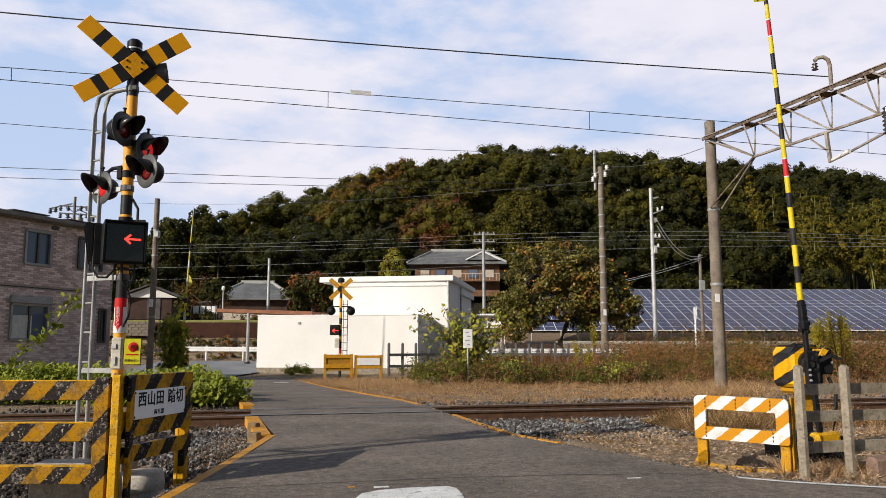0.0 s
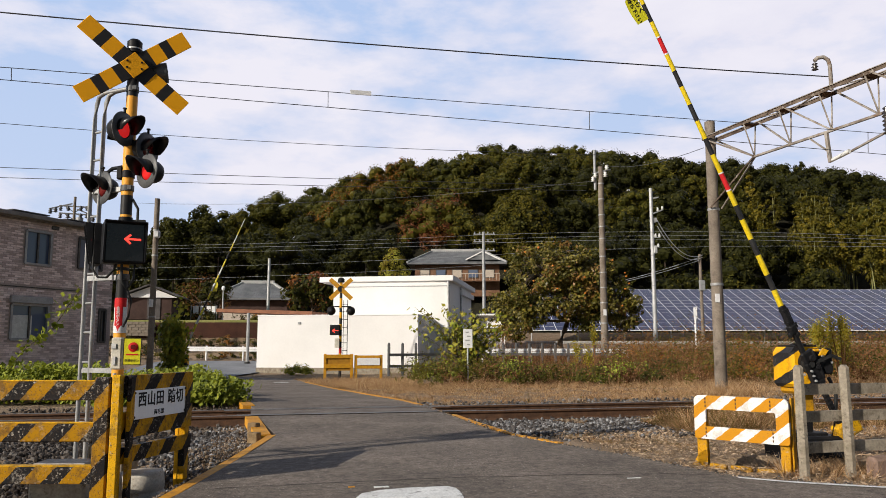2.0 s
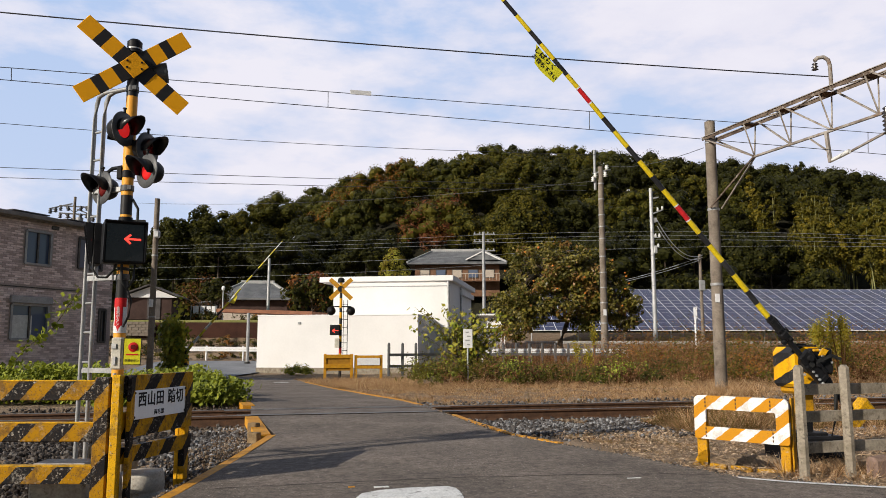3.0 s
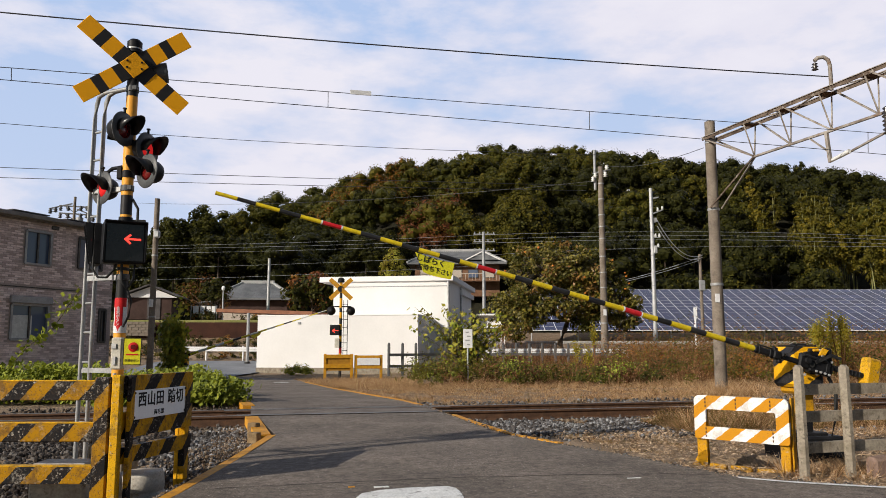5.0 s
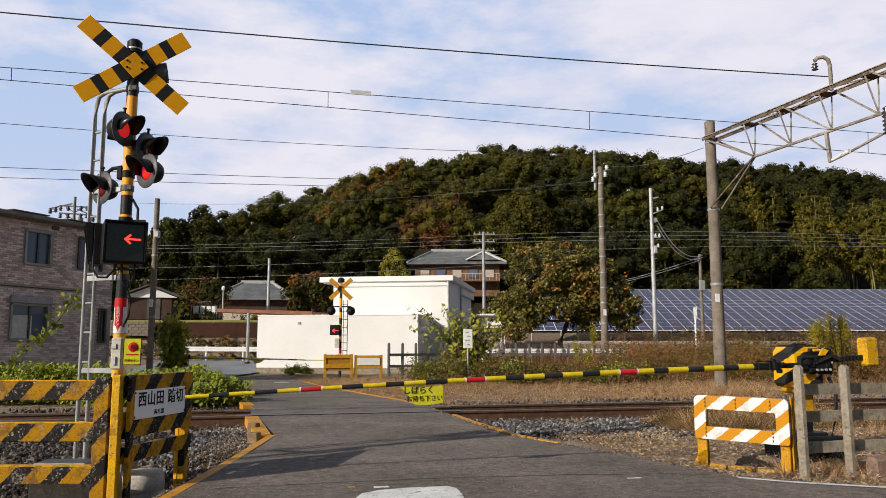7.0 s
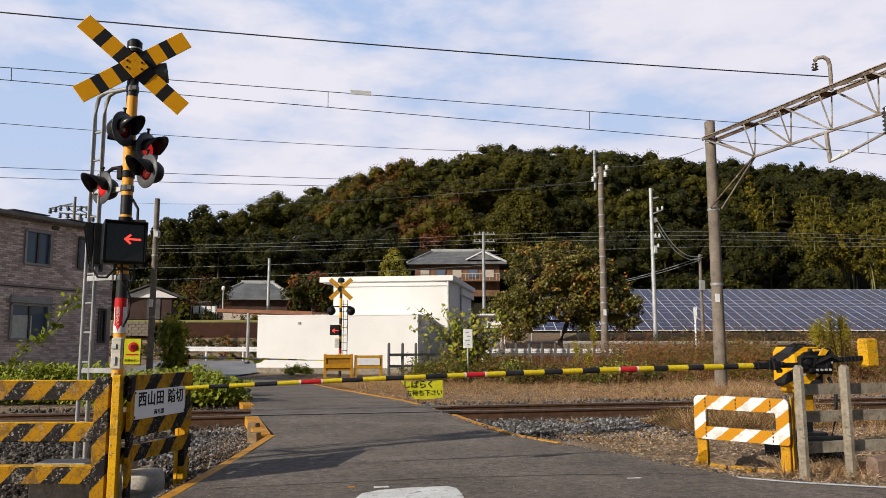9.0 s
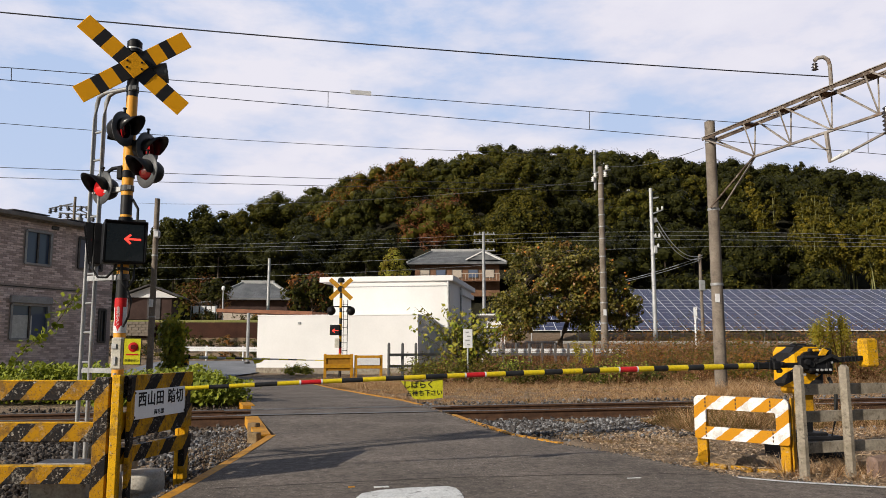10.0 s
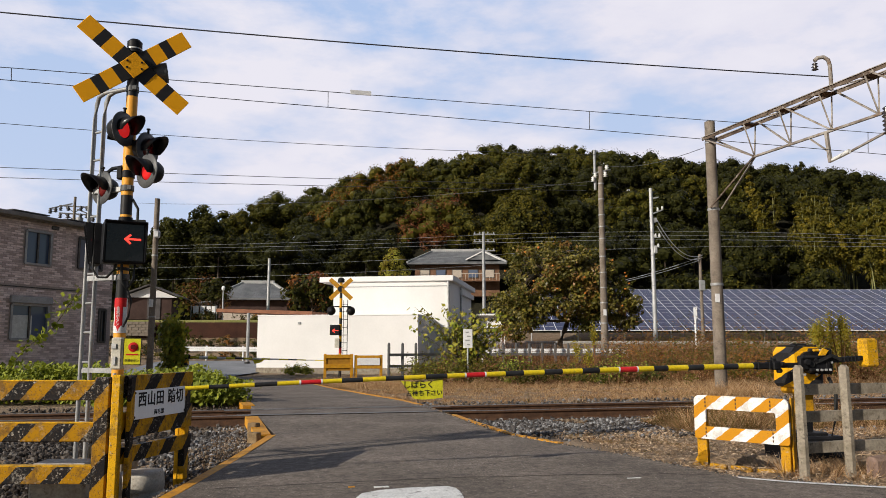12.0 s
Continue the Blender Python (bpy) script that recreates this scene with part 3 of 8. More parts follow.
def crossing_deck():
    """Where the rails cross the road: grooves beside the heads, worn strips between, cracks and joints."""
    def strip_on(name, q0, q1, s0, s1, mat, label, lift):
        g = Geo()
        n = 14
        for i in range(n):
            a, b = s0 + (s1 - s0) * i / n, s0 + (s1 - s0) * (i + 1) / n
            ps = [along(a, q0), along(b, q0), along(b, q1), along(a, q1)]
            g.add([(p.x, p.y, float(road_z(p.x, p.y)) + lift) for p in ps], [(0, 1, 2, 3)])
        solo(name, g, mat, label, "crossing deck", kind="structure")
    strip_on("deck_strip_middle", -0.36, 0.36, -1.35, 1.55, DECK, "worn brownish asphalt between the rails", 0.004)
    strip_on("deck_groove_near", -0.6, -0.40, -1.35, 1.8, GROOVE, "dark groove beside the rail", 0.006)
    strip_on("deck_groove_far", 0.42, 0.62, -1.6, 1.55, GROOVE, "dark groove beside the rail", 0.006)
    strip_on("deck_head_near", -0.585, -0.525, -1.35, 1.8, RAIL_TOP, "polished rail head in the road", 0.012)
    strip_on("deck_head_far", 0.525, 0.585, -1.6, 1.55, RAIL_TOP, "polished rail head in the road", 0.012)
    rng = np.random.default_rng(8)
    def crack(pts, w, label):
        g = Geo()
        fine = []
        for (x0, y0), (x1, y1) in zip(pts, pts[1:]):
            m = max(2, int(math.hypot(x1 - x0, y1 - y0) / 0.06))
            fine += [(x0 + (x1 - x0) * i / m, y0 + (y1 - y0) * i / m + rng.normal() * 0.006) for i in range(m)]
        for (x0, y0), (x1, y1) in zip(fine, fine[1:]):
            ww = w * rng.uniform(0.4, 1.3)
            z = float(road_z(x0, y0)) + 0.004
            g.add([(x0, y0 - ww, z), (x1, y1 - ww, z), (x1, y1 + ww, z), (x0, y0 + ww, z)], [(0, 1, 2, 3)])
        solo("road_joint", g, GROOVE, label, "joint", kind="structure")
    crack([(-1.686, 5.871, 0)[:2], (-0.802, 6.107, 0)[:2], (0.072, 6.337, 0)[:2], (0.998, 6.472, 0)[:2], (1.847, 6.528, 0)[:2], (2.502, 6.417, 0)[:2]], 0.010, "dark joint across the asphalt")
    crack([(-2.1, 11.2), (-1.2, 11.35), (-0.2, 11.3), (0.1, 11.4)], 0.012, "crack beside the near rail")
    crack([(-2.6, 13.2), (-1.9, 13.35), (-1.0, 13.4), (-0.5, 13.7)], 0.014, "crack beside the far rail")
    crack([(-1.75, 11.2), (-1.9, 12.0), (-2.2, 13.2)], 0.012, "crack along the crossing")
    def spot(name, x, y, w, d, mat, label):
        solo(name, Geo().box((0, 0, 0), (w, d, 0.006), 0.002), mat, label, "litter", m=pose(x, y, 0.016, 0, 0, 15))
    spot("paint_fleck", *(-0.46, 5.917, 0)[:2], 0.11, 0.045, LINE_WHITE, "worn fleck of white road paint")
    spot("paint_fleck", *(1.523, 6.31, 0)[:2], 0.12, 0.02, LINE_WHITE, "worn fleck of white road paint")
    spot("fallen_leaf", *(-0.683, 5.917, 0)[:2], 0.05, 0.035, KERB_PAINT, "fallen orange leaf on the road")


DECK = surf("deck_asphalt", (0.115, 0.096, 0.080), (0.185, 0.155, 0.130), 3, 90, 0.85, 0, 0.6, 0.006, (0.07, 0.058, 0.05))
GROOVE = surf("groove_dark", (0.02, 0.017, 0.015), (0.045, 0.038, 0.032), 8, 60, 0.95, 0, 0.3)
crossing_deck()


def stone_mesh(rng, r):
    bm = bmesh.new()
    bmesh.ops.create_icosphere(bm, subdivisions=1, radius=r)
    for v in bm.verts:
        v.co *= rng.uniform(0.7, 1.2)
        v.co.z *= 0.75
    me = bpy.data.meshes.new("stone")
    bm.to_mesh(me)
    bm.free()
    me.materials.append(STONE)
    return me


def on_road(x, y, slack=0.1):
    def edge(pts):
        ys = [p[1] for p in pts[2:]]
        xs = [p[0] for p in pts[2:]]
        return np.interp(y, ys, xs)
    return (x > edge(ROAD_LEFT) - slack) & (x < edge(ROAD_RIGHT) + slack) & (y < 34)


def build_ballast():
    rng = np.random.default_rng(5)
    meshes = [stone_mesh(rng, 0.030) for _ in range(8)]
    for me in meshes:
        me.materials[0] = STONE_BROWN
    shapes = []
    for me in meshes:
        v = np.zeros(len(me.vertices) * 3)
        me.vertices.foreach_get("co", v)
        shapes.append((v.reshape(-1, 3), np.array([list(p.vertices) for p in me.polygons])))
    parent = thing("ballast", Matrix(), "loose grey crushed stones along the track", "ballast", kind="stuff")
    V, F, MI, k = [], [], [], 0
    single = 0
    pts = []
    while len(pts) < 11500:
        s, q = rng.uniform(-9, 15), rng.uniform(-3.6, 2.6)
        p = along(s, q)
        left = s < 0
        if q < -1.9 and (not left and rng.random() < 0.4 * min(1, (-1.9 - q) / 0.6)):
            continue
        if on_road(p.x, p.y, 0.05) or p.y < 5.6:
            continue
        if s > 8 and rng.random() < 0.3:
            continue
        z = float(ground_z(np.float64(p.x), np.float64(p.y)))
        if abs(q) < 2.3:
            z = max(z, -0.125 if abs(q) < 1.5 else -0.125 - 0.1 * (abs(q) - 1.5))
        pts.append((p.x, p.y, z + rng.uniform(0.0, 0.035)))
    # a broad shoulder of stone right of the road
    while len(pts) < 14500:
        p = along(rng.uniform(0.2, 4.4), rng.uniform(-2.6, -0.85))
        if on_road(p.x, p.y, 0.02):
            continue
        pts.append((p.x, p.y, max(-0.135, float(ground_z(np.float64(p.x), np.float64(p.y)))) + rng.uniform(0.0, 0.03)))
    # open gravel on the near side, left of the road
    while len(pts) < 22000:
        x, y = rng.uniform(-6.5, -1.9), rng.uniform(5.3, 10.6)
        if on_road(x, y, 0.1) or ((x - TRACK.x) * OUT.x + (y - TRACK.y) * OUT.y) > -1.4:
            continue
        z = float(ground_z(np.float64(x), np.float64(y)))
        pts.append((x, y, z + rng.uniform(0, 0.02)))
    # finer earthy gravel in the corner between the fence and the road
    coarse = len(pts)
    while len(pts) < coarse + 5200:
        x, y = rng.uniform(-3.3, -1.7), rng.uniform(5.3, 9.9)
        if on_road(x, y, 0.06) or not on_road(x, y, 0.75 - rng.exponential(0.2)):
            continue
        pts.append((x, y, float(ground_z(np.float64(x), np.float64(y))) + rng.uniform(0.0, 0.045)))
    for at, p in enumerate(pts):
        i = rng.integers(8)
        m = Matrix.Translation(p) @ Euler(rng.uniform(0, 6.28, 3)).to_matrix().to_4x4() @ Matrix.Scale(rng.uniform(0.55, 1.25) * (0.52 if at >= coarse else 1.0), 4)
        if single < 290 and -4.7 < p[0] < -3.0 and p[1] < 9.6:
            ob = new("stone", meshes[i])
            ob.parent, ob.matrix_basis = parent, m
            single += 1
            continue
        v, f = shapes[i]
        mm = np.array(m)
        V.append(v @ mm[:3, :3].T + mm[:3, 3])
        F.append(f + k)
        k += len(v)
        # the stone left of the road is darker and browner; scattered patches elsewhere are earthy
        MI += [2 if at >= coarse and rng.random() < 0.7 else 1 if p[0] < -3.05 - 0.3 * rng.random() else 2 if noise.noise(Vector((p[0] * 1.3, p[1] * 1.3, 2.0))) > 0.5 else 0] * len(f)
    me = bpy.data.meshes.new("loose_stones")
    me.from_pydata(np.concatenate(V).tolist(), [], np.concatenate(F).tolist())
    me.materials.append(STONE)
    me.materials.append(STONE_BROWN)
    me.materials.append(STONE_EARTHY)
    me.polygons.foreach_set("material_index", MI)
    ob = new("loose_stones", me)
    ob.parent = parent
    tagged(ob, "", kind="stuff")


build_ballast()
# ---------- crossing signal beside the camera ----------
BLADE_PAINT = banded("crossbuck_paint", [(0, BLK), (0.20, ORA), (0.345, BLK), (0.445, ORA), (0.7, ORA)], axis="X", mirror=True, grime=0.06, rough=0.6)
POLE_ORA = (0.80, 0.36, 0.045)
POLE_PAINT = banded("signal_pole_paint", [(0, BLK), (0.25, POLE_ORA), (0.75, POLE_ORA), (0.86, BLK), (1.0, POLE_ORA), (1.18, WHT), (1.5, BLK), (1.74, POLE_ORA), (1.80, BLK), (1.84, POLE_ORA), (1.9, BLK), (2.05, POLE_ORA), (2.38, BLK), (2.58, POLE_ORA), (3.62, BLK), (3.86, BLK), (4.3, BLK)], grime=0.2)
PLATE_ORANGE = surf("plate_orange", (0.74, 0.32, 0.004), (0.84, 0.38, 0.006), 6, 60, 0.55, 0, 0.1, 0.001)
# black lamp plates lifted to grey, the sun's sheen put into the colour
PLATE_GREY = surf("lamp_plate_sheen_grey", (0.06, 0.062, 0.066), (0.10, 0.102, 0.106), 7, 70, 0.45, 0, 0.1, 0.001)
LENS_LIT = glow_mat("red_lens_lit", (1.0, 0.03, 0.03), 0.42)
LENS_OFF = surf("red_lens_dark", (0.10, 0.006, 0.006), (0.14, 0.01, 0.01), 9, 60, 0.15, 0, 0.05)
ARROW_GLOW = glow_mat("red_arrow_lit", (1.0, 0.06, 0.04), 1.6)


def face_frame(yaw):
    """Local x to the right of the face, z up, y into the thing; yaw turns the face to its left or right."""
    return pose(0, 0, 0, 0, 0, yaw)


def lamp(parent, at, yaw, name="flashing_lamp"):
    """A warning lamp: round black plate, bowl, hood and a lens that turns; faces local -y."""
    body = part(name, Geo(), BLACK, parent, m=Matrix.Translation(at) @ face_frame(yaw) @ Matrix.Scale(1.03, 4))
    g = Geo()
    fwd = pose(0, 0, 0, 90, 0, 0)
    g.lathe([(0.12, -0.012), (0.108, -0.1), (0.085, -0.14), (0.03, -0.155), (0.0, -0.155)], fwd, 28)
    g.lathe([(0.092, 0.0), (0.092, -0.008), (0.1, -0.1), (0.0, -0.13)], fwd, 24)
    g.cyl((0, 0.005, 0.16), (0, 0.005, 0.2), 0.012)
    g.cyl((0, 0.005, 0.2), (0, 0.005, 0.212), 0.02)
    body.data = g.mesh(name, BLACK)
    part("plate", Geo().lathe([(0.092, 0.0), (0.168, 0.0), (0.172, -0.006), (0.168, -0.012), (0.092, -0.012)], fwd, 32), PLATE_GREY, body)
    h = Geo()
    n = 16
    vs = []
    for k in range(n + 1):
        a = radians(-20 + 220 * k / n)
        up = math.sin(a)
        ln = 0.05 + 0.16 * max(0.0, (up + 0.45) / 1.45)
        for rr, yy in ((0.108, 0.0), (0.116, -ln), (0.111, -ln), (0.103, 0.0)):
            vs.append((rr * math.cos(a), yy, rr * up))
    fs = []
    for k in range(n):
        for c in range(4):
            fs.append((k * 4 + c, k * 4 + (c + 1) % 4, k * 4 + 4 + (c + 1) % 4, k * 4 + 4 + c))
    h.add(vs, fs, 0, True)
    part("hood", h, HOOD, body)
    d = Geo()
    d.lathe([(0.0, 0.022), (0.05, 0.018), (0.088, 0.004), (0.088, 0.0)], fwd, 24, 0)
    d.lathe([(0.088, 0.0), (0.088, -0.004), (0.05, -0.018), (0.0, -0.022)], fwd, 24, 1)
    lens = part("lens", d, [LENS_LIT, LENS_OFF], body, "red lens, lit on one face")
    lens.location = (0, 0.01, 0)
    return lens


def blade(parent, ang, y, m):
    g = Geo()
    g.box((0, 0, 0), (1.27, 0.012, 0.185), 0.003)
    part("blade", g, BLADE_PAINT, parent, m=m @ Matrix.Translation((0, y, 0)) @ pose(0, 0, 0, 0, ang, 0))


def arrow_shape(g, m, s, mi=0):
    g.prism([(-0.5 * s, 0), (-0.12 * s, 0.34 * s), (-0.02 * s, 0.25 * s), (-0.24 * s, 0.06 * s), (0.55 * s, 0.06 * s), (0.55 * s, -0.06 * s), (-0.24 * s, -0.06 * s), (-0.02 * s, -0.25 * s), (-0.12 * s, -0.34 * s)], 0.003, m, mi)


LENSES = []


def near_signal():
    k = 0.87
    sig = thing("crossing_signal", pose(-3.23 * k, 7.72 * k, 1.05 * (1 - k)) @ Matrix.Scale(k, 4), "black and yellow railway crossing signal with crossbuck and red lamps", "crossing signal")
    g = Geo()
    g.cyl((0, 0, -0.4), (0, 0, 4.12), 0.057, n=24)
    part("pole", g, POLE_PAINT, sig)
    part("pole_base", Geo().box((0, 0, -0.02), (0.36, 0.36, 0.3), 0.02).cyl((0, 0, 0.1), (0, 0, 0.3), 0.09), CONCRETE, sig)
    g = Geo().cyl((0, 0, 4.1), (0, 0, 4.22), 0.075, n=20).cyl((0, 0, 4.22), (0, 0, 4.245), 0.07, 0.05, n=20)
    part("bell_cap", g, BLACK, sig)
    part("cap_band", Geo().cyl((0, 0, 4.135), (0, 0, 4.15), 0.078, n=20), PALE_STEEL, sig)
    yaw = 27
    fr = Matrix.Translation((0.03, -0.06, 3.945)) @ face_frame(yaw)
    buck = part("crossbuck", Geo().box((0, -0.022, 0), (0.2, 0.016, 0.2), 0.003, mat=pose(0, 0, 0, 0, 45, 0)), PLATE_ORANGE, sig, m=fr)
    blade(buck, 38.0, 0.0, Matrix())
    blade(buck, -37.0, 0.014, Matrix())
    for bx in (-0.07, 0.07):
        for bz in (-0.035, 0.035):
            part("bolt", Geo().cyl((bx, -0.03, bz), (bx, -0.036, bz), 0.011, n=6), BLACK, buck)
    # horn behind the crossbuck
    g = Geo().lathe([(0.0, -0.13), (0.05, -0.12), (0.08, -0.08), (0.1, -0.01), (0.108, 0.06), (0.108, 0.085), (0.09, 0.085), (0.06, 0.05), (0.0, 0.03)], Matrix.Translation((0.2, 0.18, 3.95)) @ pose(0, 0, 0, 0, 80, 20), 18)
    g.cyl((0, 0.03, 3.95), (0.16, 0.15, 3.95), 0.02)
    part("loudspeaker", g, PLATE_GREY, sig)
    # lamps
    arm = Geo().cyl((-0.18, -0.12, 3.17), (0.26, 0.2, 3.14), 0.022).cyl((0, 0, 3.1), (0, 0, 3.16), 0.066, n=18)
    part("lamp_arm", arm, BLACK, sig)
    LENSES.append((lamp(sig, (0.008, -0.17, 3.24), 74), 0))
    LENSES.append((lamp(sig, (0.18, 0.03, 3.08), 74), 1))
    arm = Geo().tube([(-0.27, 0.12, 2.66), (-0.26, 0.12, 2.86), (-0.2, 0.09, 2.89), (0.02, 0.0, 2.9), (0.2, -0.12, 2.93)], 0.02).cyl((0, 0, 2.77), (0, 0, 2.84), 0.066, n=18).box((-0.07, -0.02, 2.82), (0.06, 0.06, 0.14), 0.012)
    part("lamp_arm", arm, BLACK, sig)
    LENSES.append((lamp(sig, (0.25, -0.16, 2.81), -36), 0))
    LENSES.append((lamp(sig, (-0.31, 0.1, 2.69), -34), 1))
    # train direction indicator
    def indicator(at, yaw2, w, lit, deep=0.2):
        m = Matrix.Translation(at) @ face_frame(yaw2)
        g = Geo().box((0, deep / 2, 0), (w, deep, 0.42), 0.015)
        g.box((0, -0.03, 0.203), (w, 0.09, 0.014), 0.003)
        for sx in (-1, 1):
            g.prism([(-0.075, 0.197), (0.0, 0.2), (0.0, -0.2), (-0.02, -0.18)], 0.012, m=0, mat=Matrix(((0, 0, 1, sx * (w / 2 - 0.006) - 0.006), (1, 0, 0, 0), (0, 1, 0, 0), (0, 0, 0, 1))))
        box = part("direction_indicator", g, BLACK, sig, "black box with red arrow", m=m)
        part("panel", Geo().box((0, -0.003, 0), (w - 0.05, 0.006, 0.37), 0.002), DARK_PANEL, box)
        a = Geo()
        arrow_shape(a, Matrix.Translation((0.062, -0.008, 0.035)) @ pose(0, 0, 0, 90, 0, 0), 0.155)
        part("arrow", a, ARROW_GLOW if lit else LENS_OFF, box, "red arrow, lit")
    indicator((0.065, -0.14, 2.085), 30, 0.40, True)
    indicator((-0.36, 0.06, 2.09), -62, 0.27, False, 0.09)
    for z in (2.0, 2.31):
        part("indicator_bracket", Geo().bar((-0.2, 0, z), (0.2, 0, z), 0.03, 0.05).cyl((0, 0, z - 0.05), (0, 0, z + 0.05), 0.068, n=18), BLACK, sig)
    part("cable", Geo().tube([(-0.26, -0.1, 1.95), (-0.26, -0.1, 1.82), (-0.2, -0.11, 1.74), (-0.12, -0.1, 1.74), (-0.06, -0.08, 1.82), (-0.04, -0.07, 1.88)], 0.012), RUBBER, sig)
    part("cable", Geo().tube([(0.02, -0.09, 1.9), (0.03, -0.09, 1.7), (0.08, -0.08, 1.62), (0.13, -0.06, 1.72), (0.13, -0.02, 1.95), (0.12, 0.0, 2.45), (0.06, 0, 2.55)], 0.014), RUBBER, sig)
    part("cable", Geo().tube([(0.08, -0.06, 1.62), (0.12, -0.05, 1.5), (0.1, -0.05, 1.36), (0.05, -0.05, 1.25)], 0.012), RUBBER, sig)
    # ladder
    lad = part("ladder", Geo(), GREY_PAINT, sig)
    g = Geo()
    for ox, oy in ((-0.465, 0.2), (-0.335, 0.13)):
        g.tube([(ox, oy, -0.15), (ox, oy, 3.45), (ox + 0.01, oy, 3.6), (ox + 0.05, oy * 0.8, 3.68), (ox + 0.12, oy * 0.6, 3.71), (-0.04, 0.0, 3.72)], 0.023, 8)
    for z in (0.82, 1.75, 2.66):
        g.bar((-0.42, 0.16, z), (0.0, 0.0, z), 0.035, 0.05)
    lad.data = g.mesh("ladder", GREY_PAINT)
    for k in range(11):
        z = 0.3 + 0.3 * k
        part("rung", Geo().cyl((-0.45, 0.2, z), (-0.335, 0.13, z), 0.013, n=8), GREY_PAINT, lad)
    for z, r in ((3.71, 0.064), (2.66, 0.066), (1.75, 0.066)):
        part("clamp", Geo().cyl((0, 0, z - 0.03), (0, 0, z + 0.03), r, n=18).box((0.05, -0.05, z), (0.05, 0.05, 0.05), 0.006), PLATE_GREY, sig)
    # red and white notice round the pole
    note = part("emergency_notice", Geo().cyl((0, 0, 1.19), (0, 0, 1.535), 0.0605, n=28, m=0), SIGN_WHITE, sig, "white and red notice with a red arrow")
    g = Geo()
    n = 10
    for z0, z1, h0, h1 in ((1.45, 1.54, 1.0, 1.0), (1.27, 1.45, 0.52, 0.52), (1.21, 1.27, 0.0, 0.8)):
        vs = []
        for k in range(n + 1):
            for z, h in ((z0, h0), (z1, h1)):
                a = radians(-88 + 75 * h * (2 * k / n - 1))
                vs.append((0.0618 * math.cos(a), 0.0618 * math.sin(a), z))
        g.add(vs, [(2 * k, 2 * k + 2, 2 * k + 3, 2 * k + 1) for k in range(n)])
    part("red_arrow", g, RED_PAINT, note)
    for i, ch in enumerate("非常ボタン"):
        part("lettering", text_mesh(ch, 0.042), SIGN_WHITE, note, m=Matrix.Translation((0.0, -0.0655, 1.43 - 0.038 * i)) @ pose(0, 0, 0, 90, 0, 0)).data.materials.append(SIGN_WHITE)
    # emergency button box and its yellow notice
    bx = part("button_box", Geo().box((0.05, -0.13, 0.99), (0.105, 0.1, 0.31), 0.012), PALE_BOX, sig, "beige steel button box")
    part("latch", Geo().box((0.03, -0.186, 1.06), (0.05, 0.015, 0.05), 0.004).box((0.04, -0.186, 0.92), (0.03, 0.02, 0.08), 0.004), PALE_STEEL, bx)
    part("conduit", Geo().tube([(0.03, -0.14, 0.8), (0.03, -0.13, 0.6), (0.0, -0.1, 0.3)], 0.018), PALE_STEEL, bx)
    nm = Matrix.Translation((0.215, -0.2, 1.01)) @ face_frame(14) @ Matrix.Scale(0.85, 4)
    nt = part("button_notice", Geo().box((0, 0, 0), (0.185, 0.012, 0.3), 0.004), SIGN_YELLOW, sig, "yellow notice with a red button", m=nm)
    part("red_button", Geo().lathe([(0.0, 0.012), (0.03, 0.01), (0.055, 0.0)], Matrix.Translation((0.01, -0.008, 0.05)) @ pose(0, 0, 0, 90, 0, 0), 20), RED_PAINT, nt)
    part("button_centre", Geo().cyl((0.01, -0.018, 0.05), (0.01, -0.024, 0.05), 0.028, n=16), LENS_OFF, nt)
    part("text_bar", Geo().box((0, -0.0075, -0.035), (0.13, 0.003, 0.016)), RED_PAINT, nt)
    for i, ch in enumerate("非常ボタン"):
        part("lettering", text_mesh(ch, 0.034), INK, nt, m=Matrix.Translation((-0.062 + 0.031 * i, -0.0085, -0.105)) @ pose(0, 0, 0, 90, 0, 0)).data.materials.append(INK)
    part("frame", Geo().bar((-0.0925, 0.0, -0.15), (-0.0925, 0, 0.15), 0.014, 0.008).bar((0.0925, 0.0, -0.15), (0.0925, 0, 0.15), 0.014, 0.008).bar((-0.0925, 0.0, 0.15), (0.0925, 0, 0.15), 0.014, 0.008).bar((-0.0925, 0.0, -0.15), (0.0925, 0, -0.15), 0.014, 0.008), INK, nt)
    return sig


DARK_PANEL = surf("indicator_panel", (0.012, 0.012, 0.014), (0.02, 0.02, 0.022), 5, 70, 0.2, 0, 0)
PALE_BOX = surf("beige_box", (0.45, 0.42, 0.35), (0.55, 0.52, 0.45), 8, 60, 0.5, 0, 0.1, 0.002, (0.3, 0.26, 0.2))
near_signal()

# ---------- guard fences beside the camera ----------
FENCE_YEL, FENCE_BLK = (0.37, 0.180, 0.002), (0.011, 0.011, 0.013)
FENCE_X = striped("fence_stripes_across", FENCE_YEL, FENCE_BLK, (0.75, 0.0, -0.66), 0.2, 0.47, 0.02, 1.0, (0.44, 0.40, 0.35))
FENCE_Y = striped("fence_stripes_along", (0.53, 0.265, 0.003), FENCE_BLK, (0.0, 0.75, -0.66), 0.25, 0.45, 0.05, 0.85, (0.44, 0.40, 0.35))


